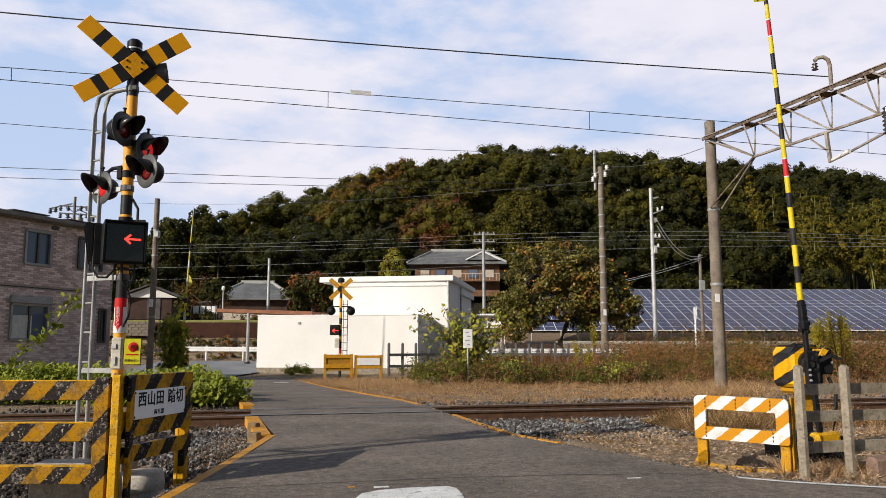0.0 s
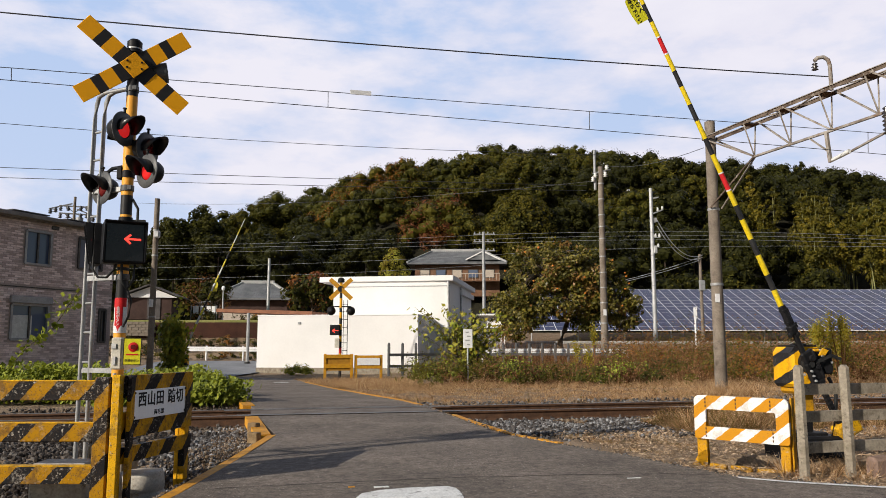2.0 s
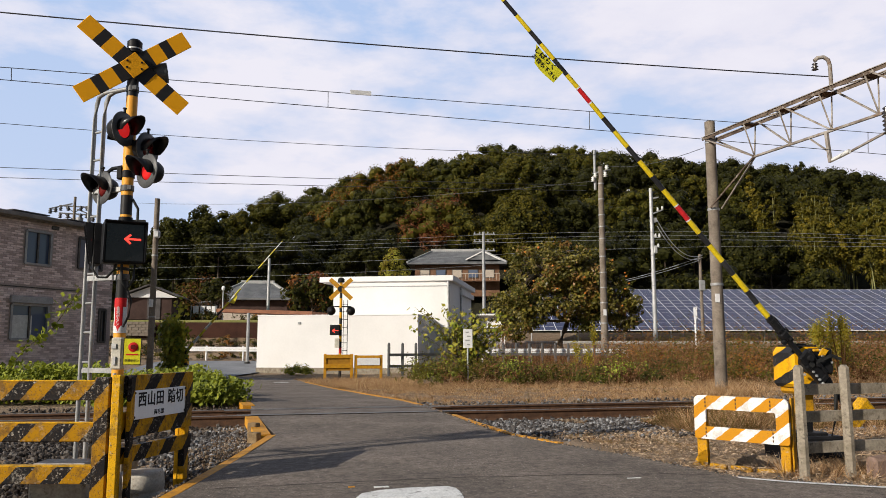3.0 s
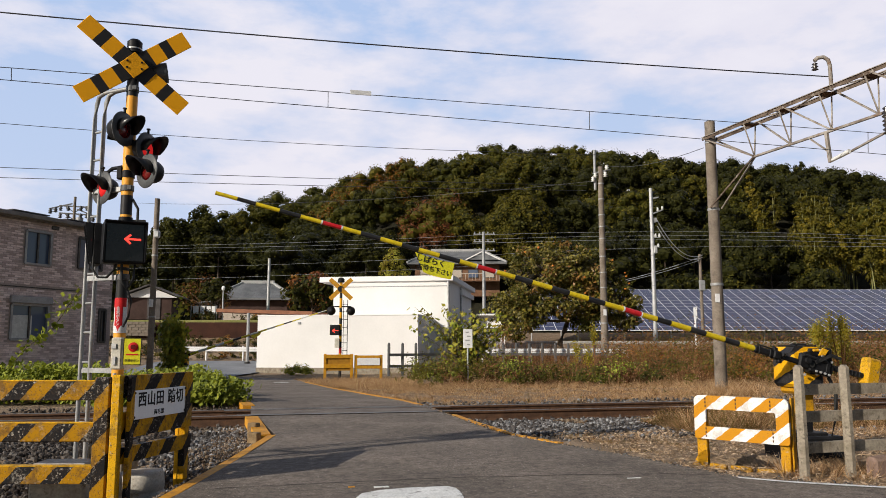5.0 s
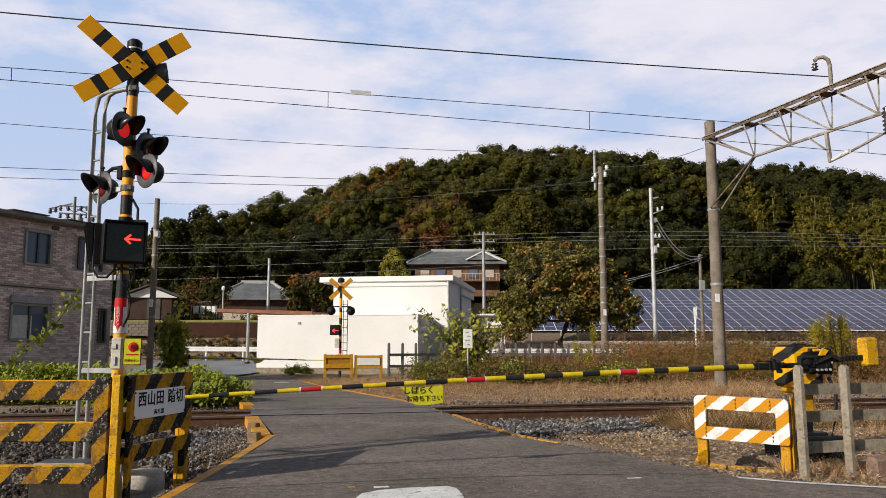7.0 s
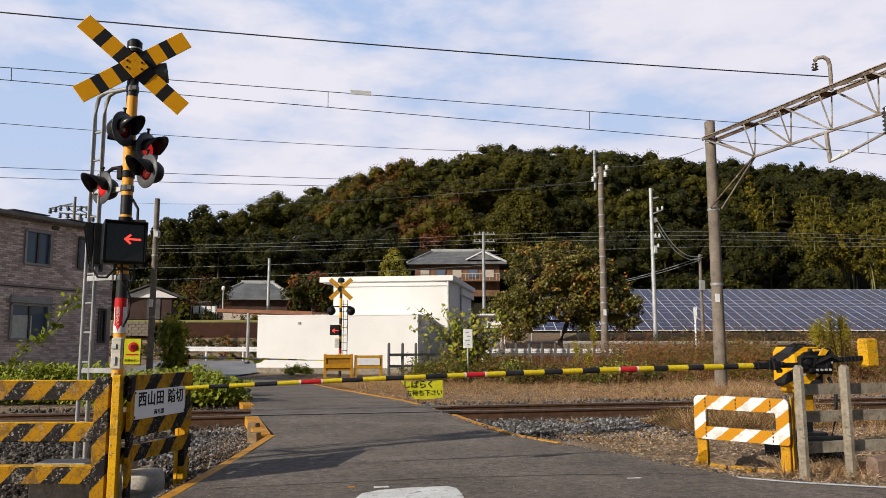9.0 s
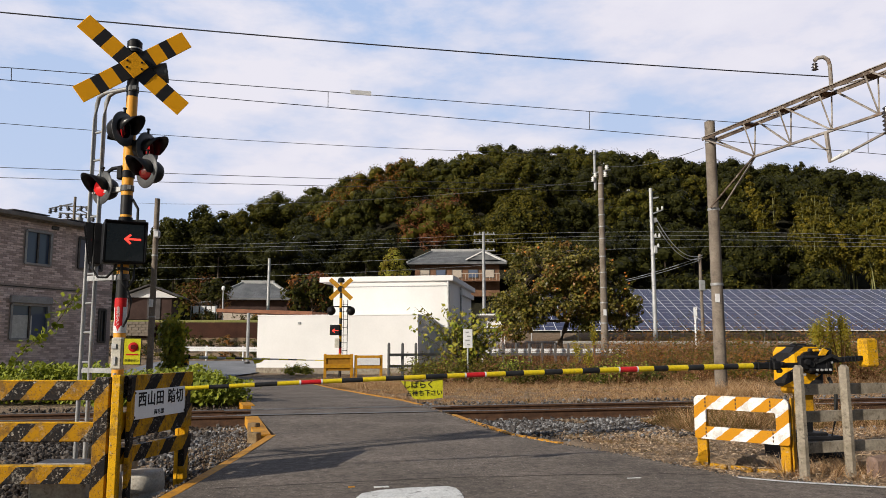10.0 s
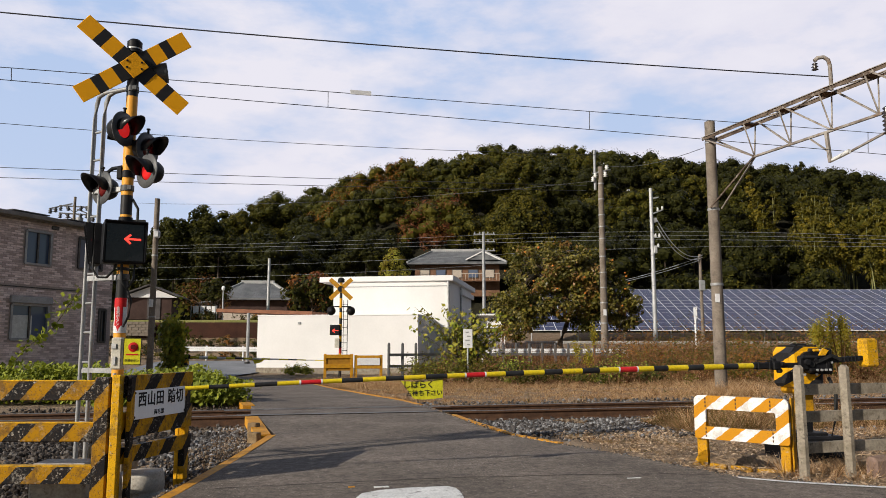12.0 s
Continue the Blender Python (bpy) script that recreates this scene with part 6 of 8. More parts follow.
block_wall = solo("block_wall", Geo().box((-22.4, 53.44, 2.3), (4.6, 0.22, 0.98), 0.02), BLOCKS, "pale stone block wall of the terrace", "wall", kind="structure")
block_shape = Geo().box((0, 0, 0), (0.44, 0.14, 0.18), 0.02).mesh("block", BLOCKS)
for row in range(5):
    for i in range(10):
        ob = new("block", block_shape)
        ob.parent = block_wall
        ob.matrix_basis = Matrix.Translation((-24.45 + 0.46 * i + (0.23 if row % 2 else 0), 53.355, 1.92 + 0.2 * row))

solo("gravel_kerb", Geo().box((36, 56.5, 1.12), (60, 0.5, 0.75), 0.04), PALE_KERB, "low pale concrete kerb before the solar panels", "kerb", kind="structure")

# ---------- solar field ----------
def solar_mat():
    mt, nt, b = base_mat("solar_cells", 0.3)
    geo = nt.nodes.new("ShaderNodeNewGeometry")
    col = ramp(nt, geo.outputs["Random Per Island"], [(0, (0.006, 0.011, 0.040)), (0.5, (0.012, 0.019, 0.062)), (1, (0.022, 0.033, 0.10))])
    nt.links.new(col, b.inputs["Base Color"])
    b.inputs["Specular IOR Level"].default_value = 0.10
    return mt


SOLAR = solar_mat()


def solar_field():
    tilt = radians(20)
    f = thing("solar_array", Matrix(), "long array of blue solar panels on low frames", "solar panels")
    x0, x1, y0, z0 = 7.0, 64.0, 60.0, 2.37
    rows, pw, ph = 13, 0.92, 0.892
    singles = Geo().box((0, 0, 0), (pw - 0.05, ph - 0.05, 0.03)).mesh("panel", SOLAR)
    k = 0
    rest = Geo()
    tm = pose(0, 0, 0, 20, 0, 0)
    n = int((x1 - x0) / pw)
    for i in range(n):
        for j in range(rows):
            c = Vector((x0 + (i + 0.5) * pw, y0, z0)) + tm @ Vector((0, (j + 0.5) * ph, 0))
            if i < 23:
                ob = new("panel", singles)
                ob.parent, ob.matrix_basis = f, Matrix.Translation(c) @ tm
            else:
                rest.box((0, 0, 0), (pw - 0.05, ph - 0.05, 0.03), mat=Matrix.Translation(c) @ tm)
    tagged(part("panel_rest", rest, SOLAR, f), kind="stuff")
    g = Geo()
    for j in range(rows + 1):
        p = tm @ Vector((0, j * ph, -0.03))
        g.bar((x0, y0 + p.y, z0 + p.z + 0.02), (x0 + n * pw, y0 + p.y, z0 + p.z + 0.012), 0.035, 0.05)
    for i in range(n + 1):
        a, b = tm @ Vector((0, 0, -0.012)), tm @ Vector((0, rows * ph, -0.012))
        g.bar((x0 + i * pw, y0 + a.y, z0 + a.z), (x0 + i * pw, y0 + b.y, z0 + b.z), 0.04, 0.06)
    part("frame", g, WALL_TRIM, f)
    for t in (0.1, 0.9):
        p = tm @ Vector((0, rows * ph * t, -0.05))
        leg = Geo().cyl((0, 0, 0.8), (0, 0, z0 + p.z), 0.06, n=6).mesh("support", PALE_STEEL)
        for i in range(0, n, 4):
            part("support", leg, None, f, m=Matrix.Translation((x0 + i * pw, y0 + p.y, 0)))


solar_field()


# ---------- poles and wires ----------
def pole(name, x, y, z0, z1, r0, r1, mat, label, extras=None, bands=()):
    p = thing(name, pose(x, y, 0), label, "utility pole", "poles")
    part("shaft", Geo().cyl((0, 0, z0), (0, 0, z1), r0, r1, n=16), mat, p)
    for z in bands:
        rr = r0 + (r1 - r0) * (z - z0) / (z1 - z0)
        part("band", Geo().cyl((0, 0, z), (0, 0, z + 0.06), rr + 0.012, n=16), GREY_PAINT, p)
    return p


def insulator(parent, p, s=1.0, mat=None):
    g = Geo().lathe([(0.02, 0), (0.07, 0.02), (0.03, 0.05), (0.07, 0.08), (0.03, 0.11), (0.06, 0.14), (0.02, 0.17)], Matrix.Translation(p) @ Matrix.Scale(s, 4), 12)
    return part("insulator", g, mat or PORCELAIN, parent)


def all_poles():
    mast = pole("catenary_mast", 6.5, 18.2, -0.2, 6.5, 0.145, 0.12, CONC_POLE, "concrete mast that carries the overhead line beam", bands=(4.3, 5.95, 2.5))
    part("plate", Geo().box((-0.05, -0.145, 2.2), (0.11, 0.01, 0.2), 0.002), SIGN_WHITE, mast)
    # the beam runs across the track towards the camera
    B = Vector((0.31, -0.951, 0))
    root = Vector((6.5, 18.2, 0))
    beam = thing("catenary_beam", Matrix(), "pale rusty steel lattice beam over the track", "catenary beam")

    def at(u, z, off=0.0):
        p = root + B * u + Vector((0.951, 0.31, 0)) * off
        return Vector((p.x, p.y, z))
    zt, zb = 6.08, 5.28
    L = 12.0
    part("chord", Geo().bar(at(1.5, zb), at(L, zb), 0.05, 0.045), TRUSS, beam)
    for off in (-0.17, 0.17):
        part("chord", Geo().bar(at(-0.08, zt + 0.03, off), at(L, zt + 0.03, off), 0.05, 0.016), TRUSS, beam)
        part("chord_web", Geo().bar(at(-0.08, zt - 0.015, off), at(L, zt - 0.015, off), 0.012, 0.07), TRUSS_DARK, beam)
        part("diagonal", Geo().bar(at(-0.05, zt, off), at(1.5, zb), 0.028, 0.035), TRUSS, beam)
    u, side = 1.5, 1
    while u < L - 1.2:
        for off in (-0.17, 0.17):
            part("upright", Geo().bar(at(u, zb), at(u - 0.12, zt, off), 0.026, 0.026), TRUSS, beam)
        part("diagonal", Geo().bar(at(u, zt, 0.17 * side), at(u + 1.1, zb), 0.028, 0.034), TRUSS, beam)
        part("gusset", Geo().bar(at(u - 0.24, zt - 0.03), at(u + 0.02, zt - 0.03), 0.33, 0.014), RUST, beam)
        part("lacing", Geo().bar(at(u, zt, -0.17 * side), at(u + 1.1, zt, 0.17 * side), 0.03, 0.02), TRUSS, beam)
        u, side = u + 1.1, -side
    for off in (-0.1, 0.1):
        part("brace", Geo().bar(at(0.1, 4.35, off * 1.6), at(1.5, zb, off * 0.2), 0.024, 0.036), TRUSS if off > 0 else TRUSS_DARK, beam)
    # feeder hook with its insulator
    hk = at(3.75, zt)
    part("hook", Geo().tube([hk, hk + Vector((0.0, 0, 0.5)), hk + Vector((-0.03, 0, 0.62)), hk + Vector((-0.12, 0, 0.68)), hk + Vector((-0.24, 0, 0.66)), hk + Vector((-0.3, 0, 0.6))], 0.04), TRUSS, beam)
    insulator(beam, hk + Vector((-0.3, 0, 0.40)), 0.95)
    # drop tube, steady arm and insulator string
    t = at(3.55, zb)
    part("drop_tube", Geo().bar(t, t + Vector((0.02, -0.05, -0.62)), 0.06, 0.06).bar(at(3.1, zb), t + Vector((0.02, -0.05, -0.42)), 0.03, 0.03), TRUSS, beam)
    arm0 = t + Vector((0.05, -0.05, -0.58))
    arm1 = at(5.1, 4.95)
    part("steady_arm", Geo().bar(arm0 + Vector((0.1, -0.1, 0.03)), arm1, 0.035, 0.035), TRUSS, beam)
    part("arm_insulator", Geo().cyl(arm0, arm0.lerp(arm1, 0.3), 0.035, 0.045, n=10), WHITE_PORC, beam)
    for k in range(3):
        insulator(beam, at(4.95, 5.18 - 0.16 * k), 1.2)

    a = pole("utility_pole", 7.95, 38, -0.3, 10.1, 0.2, 0.13, CONC_POLE, "tall concrete utility pole with a steel top and insulators", bands=(2.2, 3.2, 3.95, 4.7, 5.5, 6.4, 7.0, 7.6, 8.4, 9.2))
    part("steel_top", Geo().cyl((-0.28, 0, 8.9), (-0.28, 0, 10.95), 0.07, n=10), GREY_PAINT, a)
    for x, z in ((-0.28, 9.5), (0.3, 9.9), (0.22, 9.55), (-0.4, 9.3)):
        insulator(a, (x, -0.1, z), 1.6, WHITE_PORC)
    part("cross_arm", Geo().bar((-0.4, -0.05, 9.75), (0.5, -0.05, 9.95), 0.06, 0.06), GREY_PAINT, a)
    part("plate", Geo().box((0, -0.205, 2.75), (0.16, 0.01, 0.3), 0.002), SIGN_WHITE, a)
    w = pole("utility_pole", 13.75, 50, 0.6, 11.5, 0.15, 0.11, PALE_STEEL, "slender white steel utility pole beside the street", bands=(5, 7, 8.5))
    part("cross_arm", Geo().bar((0.0, 0, 10.8), (0.5, 0, 10.9), 0.08, 0.08).bar((0, 0, 9.3), (0.35, 0, 9.4), 0.08, 0.3), GREY_PAINT, w)
    part("bracket", Geo().bar((0.0, -0.1, 9.75), (0.75, -0.1, 10.05), 0.07, 0.07).bar((0.0, -0.1, 8.2), (0.5, -0.1, 8.2), 0.06, 0.06), GREY_PAINT, w)
    for x, z in ((0.7, 10.05), (0.4, 9.95), (0.45, 8.22), (0.2, 8.22), (0.35, 7.55)):
        insulator(w, (x, -0.1, z), 1.4, WHITE_PORC)
    part("cable_box", Geo().box((0.16, -0.12, 7.4), (0.2, 0.2, 0.5), 0.03), PALE_STEEL, w)
    for k in range(7):
        part("step_bolt", Geo().bar((0, -0.05, 2.6 + 0.7 * k), (0.26 * (-1) ** k, -0.05, 2.6 + 0.7 * k), 0.03, 0.03), GREY_PAINT, w)
    s = pole("utility_pole", 17.5, 52, 0.9, 7.35, 0.12, 0.1, CONC_POLE, "short concrete pole before the solar panels")
    part("meter_box", Geo().box((0.0, -0.2, 5.2), (0.35, 0.25, 0.7), 0.02), GREY_PAINT, s)
    e = pole("utility_pole", 3.2, 60, 0.5, 10.1, 0.15, 0.11, GREY_PAINT, "grey utility pole with cross arms and insulators")
    for z in (9.9, 9.3, 8.6):
        part("cross_arm", Geo().bar((-0.8, 0, z), (0.9, 0, z), 0.08, 0.08), GREY_PAINT, e)
        for x in (-0.7, -0.3, 0.35, 0.8):
            insulator(e, (x, 0, z + 0.04), 0.9, GREY_PAINT)
    g = pole("utility_pole", -11.33, 30, -0.3, 6.9, 0.125, 0.1, CONC_POLE, "grey concrete utility pole beside the brick house", bands=(2.2, 4.6, 5.6))
    part("lamp_box", Geo().box((0.1, -0.14, 5.45), (0.22, 0.2, 0.28), 0.04), PALE_STEEL, g)
    part("plate", Geo().box((0, -0.15, 2.75), (0.16, 0.01, 0.3), 0.002), SIGN_WHITE, g)
    pole("utility_pole", -14.1, 62, 2.8, 8.2, 0.13, 0.1, PALE_STEEL, "slim pale pole on the terrace")
    k = pole("utility_pole", -29.2, 60, 2.0, 12.9, 0.14, 0.1, CONC_POLE, "utility pole with insulators behind the brick house")
    for z in (12.2, 11.6):
        part("cross_arm", Geo().bar((-1.2, 0, z), (1.2, 0, z - 0.15), 0.1, 0.1), WIRE, k)
        for x in (-1.1, -0.5, 0.5, 1.0):
            insulator(k, (x, 0, z - 0.42), 2.3, WIRE)
        part("strut", Geo().bar((-0.7, 0, z - 0.1), (0, 0, z - 0.55), 0.06, 0.06).bar((0.7, 0, z - 0.15), (0, 0, z - 0.55), 0.06, 0.06), WIRE, k)
    part("side_arm", Geo().bar((-2.0, 0, 11.95), (-0.2, 0, 12.35), 0.09, 0.09).bar((0.2, 0, 11.9), (1.6, 0, 11.35), 0.09, 0.09), WIRE, k)
    for x, z in ((-1.9, 11.75), (-1.5, 11.85), (1.5, 11.1)):
        insulator(k, (x, 0, z - 0.2), 2.6, WIRE)
    part("transformer", Geo().cyl((0.45, 0, 10.4), (0.45, 0, 11.2), 0.28, n=14).cyl((0.45, 0, 11.2), (0.45, 0, 11.3), 0.2, 0.1, n=14), GREY_PAINT, k)
    # small notice post in the weeds
    n = thing("notice_post", pose(0.8, 25.0, 0), "white notice board on a thin post", "sign")
    part("post", Geo().cyl((0, 0, -0.3), (0, 0, 1.1), 0.03, n=8), PALE_STEEL, n)
    part("board", Geo().box((0, -0.04, 1.33), (0.3, 0.02, 0.6), 0.004), SIGN_WHITE, n)
    for i, (x, w2) in enumerate(((-0.02, 0.10), (0.03, 0.12), (-0.01, 0.14), (0.02, 0.10))):
        part("text_bar", Geo().box((x, -0.053, 1.53 - 0.13 * i), (w2, 0.004, 0.045)), GREY_PAINT, n)
    m = thing("sign_post", pose(*(16.684, 51, 1.53)[:2], 0), "white pole with a narrow pale sign", "sign")
    part("post", Geo().cyl((0, 0, 0.9), (0, 0, 3.6), 0.07, n=8), PAINT_WHITE, m)
    part("plate", Geo().box((0, -0.08, 3.3), (0.24, 0.03, 0.75), 0.01), PAINT_WHITE, m)


all_poles()


WIRE_PALE = surf("pale_wire", (0.30, 0.31, 0.33), (0.42, 0.43, 0.45), 3, 60, 0.5, 0.3, 0)


def cable(label, a, b, r=0.008, droop=0.0, ext=(0.0, 0.0), mat=None):
    """A wire from a to b, hung with a slight droop; ext lengthens it past both ends."""
    a, b = Vector(a), Vector(b)
    d = b - a
    a, b = a - d * ext[0], b + d * ext[1]
    n = 14 if droop else 2
    pts = []
    for i in range(n + 1):
        t = i / n
        p = a.lerp(b, t)
        p.z -= droop * 4 * t * (1 - t)
        pts.append(p)
    return solo("overhead_wire", Geo().tube(pts, r, 6), mat or WIRE, label, "wire", "overhead wires")


C0, C1 = (-6.579, 11, 4.995), (4.838, 13.75, 4.84)
M0, M1 = (-6.593, 11, 5.187), (4.854, 13.75, 5.203)
contact = cable("dark contact wire over the track", C0, C1, 0.006, 0, (0.6, 2.0))
messenger = cable("dark messenger wire over the track", M0, M1, 0.006, 0, (0.6, 2.0))
cable("thick dark feeder wire above the track", (-7.563, 12.5, 6.724), (8.25, 15.68, 6.731), 0.012, 0.07, (0.0, 0.0))
cable("thick dark feeder wire above the track", (-7.563, 12.5, 6.724), (-13.881, 10.6, 6.536), 0.012)
for t in (0.013, 0.412, 0.803, 1.3):
    a, b = Vector(C0).lerp(Vector(C1), t), Vector(M0).lerp(Vector(M1), t)
    part("dropper", Geo().cyl(a, b, 0.006, n=6), WIRE, messenger)
a = Vector((-1.498, 12, 5.145))
b = Vector((-1.169, 12.1, 5.151))
solo("wire_tag", Geo().bar(a, b, 0.02, 0.07), SIGN_WHITE, "small white plate hung on the messenger wire", "tag")
cable("thin wire to the tall pole", (-17.814, 30, 10.065), (7.899, 38, 10.73), 0.012, 0.25, (0.1, 0))
cable("thin wire behind the signal", (-30.639, 52, 13.416), (-3.78, 60, 14.306), 0.022, 0.1, (0.1, 0.6))
cable("thin wire behind the signal", (-30.586, 52, 12.698), (-3.776, 60, 13.756), 0.022, 0.1, (0.1, 0.6))
cable("thin wire above the terrace", (-20.301, 55, 11.567), (7.864, 38, 9.388), 0.012, 0.5, (0.1, 0))
cable("thin wire to the mast", (7.887, 38, 10.262), (6.326, 18.2, 5.855), 0.008, 0.3)
LEFT_WIRES = (((-22.665, 60, 9.265), (3.165, 60, 9.85)), ((-22.654, 60, 9.041), (3.163, 60, 9.49)), ((-22.637, 60, 8.682), (3.161, 60, 9.175)), ((-22.582, 60, 7.519), (3.155, 60, 8.234)), ((-22.537, 60, 6.584), (3.149, 60, 7.43)))
for a, b in LEFT_WIRES:
    cable("bundled wires before the wooded hill", a, b, 0.01, 0.3, (0.6, 0), WIRE_PALE)
RIGHT_WIRES = (((3.165, 60, 9.85), (38.79, 64, 10.245)), ((3.163, 60, 9.49), (38.768, 64, 9.957)), ((3.161, 60, 9.175), (38.742, 64, 9.621)), ((3.155, 60, 8.234), (38.724, 64, 9.382)))
for a, b in RIGHT_WIRES:
    cable("bundled wires before the wooded hill", a, b, 0.013, -0.35, (0, 0), WIRE_PALE)
cable("looping grey service wire between poles", (14.115, 50, 9.362), (17.675, 52, 7.276), 0.026, 0.9, (0, 0), WIRE_PALE)
cable("looping grey service wire between poles", (14.102, 50, 8.985), (17.668, 52, 7.121), 0.026, 0.9, (0, 0), WIRE_PALE)
cable("service wire to the short pole", (12.114, 52, 5.423), (17.546, 52, 6.966), 0.02, 0.1, (0, 0), WIRE_PALE)
cable("service wire to the short pole", (12.117, 52, 5.538), (17.554, 52, 7.16), 0.02, 0.1, (0, 0), WIRE_PALE)
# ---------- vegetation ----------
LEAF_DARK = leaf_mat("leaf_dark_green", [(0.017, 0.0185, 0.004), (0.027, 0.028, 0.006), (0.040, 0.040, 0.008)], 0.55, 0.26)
LEAF_MID = leaf_mat("leaf_green", [(0.036, 0.038, 0.0065), (0.056, 0.056, 0.009), (0.080, 0.076, 0.012)], 0.55, 0.26)
LEAF_OLIVE = leaf_mat("leaf_olive", [(0.062, 0.055, 0.008), (0.090, 0.078, 0.010), (0.125, 0.104, 0.014)], 0.55, 0.26)
LEAF_YELLOW = leaf_mat("leaf_yellow_green", [(0.085, 0.073, 0.009), (0.12, 0.1, 0.012), (0.165, 0.13, 0.018)])
LEAF_GOLDEN = leaf_mat("leaf_golden_green", [(0.12, 0.095, 0.012), (0.18, 0.14, 0.016), (0.25, 0.19, 0.022)])
LEAF_RUST = leaf_mat("leaf_rust", [(0.15, 0.062, 0.012), (0.24, 0.096, 0.018), (0.13, 0.086, 0.016)], 0.55, 0.14)
LEAF_RED = leaf_mat("leaf_red_brown", [(0.12, 0.040, 0.018), (0.19, 0.064, 0.028), (0.13, 0.070, 0.022)])
LEAF_BRIGHT = leaf_mat("leaf_bright_green", [(0.09, 0.112, 0.014), (0.185, 0.215, 0.027), (0.31, 0.33, 0.046)])
LEAF_WAXY = leaf_mat("leaf_waxy_green", [(0.06, 0.054, 0.011), (0.125, 0.106, 0.018), (0.22, 0.18, 0.036)], 0.45, 0.12, 0.25)
LEAF_BROWN = leaf_mat("leaf_waxy_brown", [(0.13, 0.062, 0.016), (0.21, 0.108, 0.024), (0.17, 0.12, 0.024)], 0.45, 0.15, 0.25)
LEAF_LIME = leaf_mat("leaf_lime", [(0.16, 0.16, 0.02), (0.27, 0.26, 0.035), (0.38, 0.34, 0.06)], 0.5, 0.3)
LEAF_GOLD = leaf_mat("flower_gold", [(0.24, 0.19, 0.018), (0.36, 0.27, 0.028)])
STRAW = leaf_mat("dry_grass", [(0.22, 0.118, 0.052), (0.40, 0.245, 0.125), (0.62, 0.44, 0.27)], 0.85, 0.15)
LITTER = leaf_mat("leaf_litter", [(0.17, 0.112, 0.07), (0.36, 0.255, 0.165), (0.58, 0.45, 0.325)], 0.9, 0.1)
WEED = leaf_mat("dry_weeds", [(0.09, 0.038, 0.016), (0.155, 0.072, 0.030), (0.25, 0.14, 0.066)], 0.85, 0.15)
BARK = surf("bark", (0.07, 0.05, 0.035), (0.13, 0.10, 0.075), 5, 30, 0.9, 0, 0.6, 0.02)
BAMBOO = surf("bamboo_stem", (0.16, 0.17, 0.06), (0.26, 0.24, 0.10), 3, 20, 0.6, 0, 0.1)


LIGHTWARD = np.array([-0.45, -0.4, 0.55])


def crown_points(rng, c, rx, rz, clumps, per, spread=0.32, inner=0.55):
    """Leaf centres in clumps over an uneven crown round c."""
    th = rng.uniform(0, 2 * np.pi, clumps)
    ph = np.arccos(rng.uniform(-0.35, 1, clumps))
    rr = rng.uniform(inner, 1.0, clumps)
    cc = np.stack([rx * rr * np.sin(ph) * np.cos(th), rx * rr * np.sin(ph) * np.sin(th), rz * rr * np.cos(ph)], 1)
    d = rng.normal(size=(clumps, per, 3))
    d /= np.linalg.norm(d, axis=2)[:, :, None]
    p = d * (rng.uniform(0.5, 1, (clumps, per)) ** 0.5)[:, :, None] * rx * spread * rng.uniform(0.7, 1.3, (clumps, 1, 1))
    p[:, :, 2] *= 0.8
    out = cc / (np.linalg.norm(cc, axis=1)[:, None] + 1e-6)
    f = d * 0.8 + out[:, None, :] * 0.5 + rng.normal(size=d.shape) * 0.3 + LIGHTWARD * 0.9
    f /= np.linalg.norm(f, axis=2)[:, :, None]
    return (p + cc[:, None, :]).reshape(-1, 3) + c, f.reshape(-1, 3)


def ball_tris():
    """A small round of 32 triangles, radius 1."""
    v = [np.array(p, float) for p in ((1, 0, 0), (0, 1, 0), (-1, 0, 0), (0, -1, 0), (0, 0, 1), (0, 0, -1))]
    out = []
    for i in range(4):
        for top in (4, 5):
            a, b, c = v[i], v[(i + 1) % 4], v[top]
            ab, bc, ca = [m / np.linalg.norm(m) for m in (a + b, b + c, c + a)]
            out += [a, ab, ca, ab, b, bc, ca, bc, c, ab, bc, ca]
    return np.array(out)


BALL = ball_tris()


def lobed_crown(rng, c, rx, rz, lobes, per, low=-0.25, size=(0.26, 0.44), rough=0.5):
    """Leaf centres and the ways they face, on rounded lobes over a dome round c; also the lobes themselves."""
    th = np.arange(lobes) * 2.399963 + rng.uniform(0, 6.28) + rng.normal(size=lobes) * 0.35
    ct = np.clip(np.linspace(1.0, low, lobes) + rng.normal(size=lobes) * 0.10, -1, 1)
    st = np.sqrt(1 - ct * ct)
    rr = rng.uniform(0.55, 0.82, lobes)
    cc = np.stack([rx * rr * st * np.cos(th), rx * rr * st * np.sin(th), rz * rr * ct], 1)
    lr = rx * rng.uniform(size[0], size[1], lobes)
    out = np.stack([st * np.cos(th), st * np.sin(th), ct], 1)
    d = rng.normal(size=(lobes, per, 3)) + out[:, None, :] * 0.55 + np.array([0, 0, 0.25])
    d /= np.linalg.norm(d, axis=2)[:, :, None]
    p = cc[:, None, :] + d * (lr[:, None] * rng.uniform(0.74, 1.16, (lobes, per)))[:, :, None] * np.array([1, 1, 0.82])
    f = d + rng.normal(size=d.shape) * rough + np.array([0, 0, 0.2])
    f /= np.linalg.norm(f, axis=2)[:, :, None]
    return p.reshape(-1, 3) + c, f.reshape(-1, 3), cc + c, lr


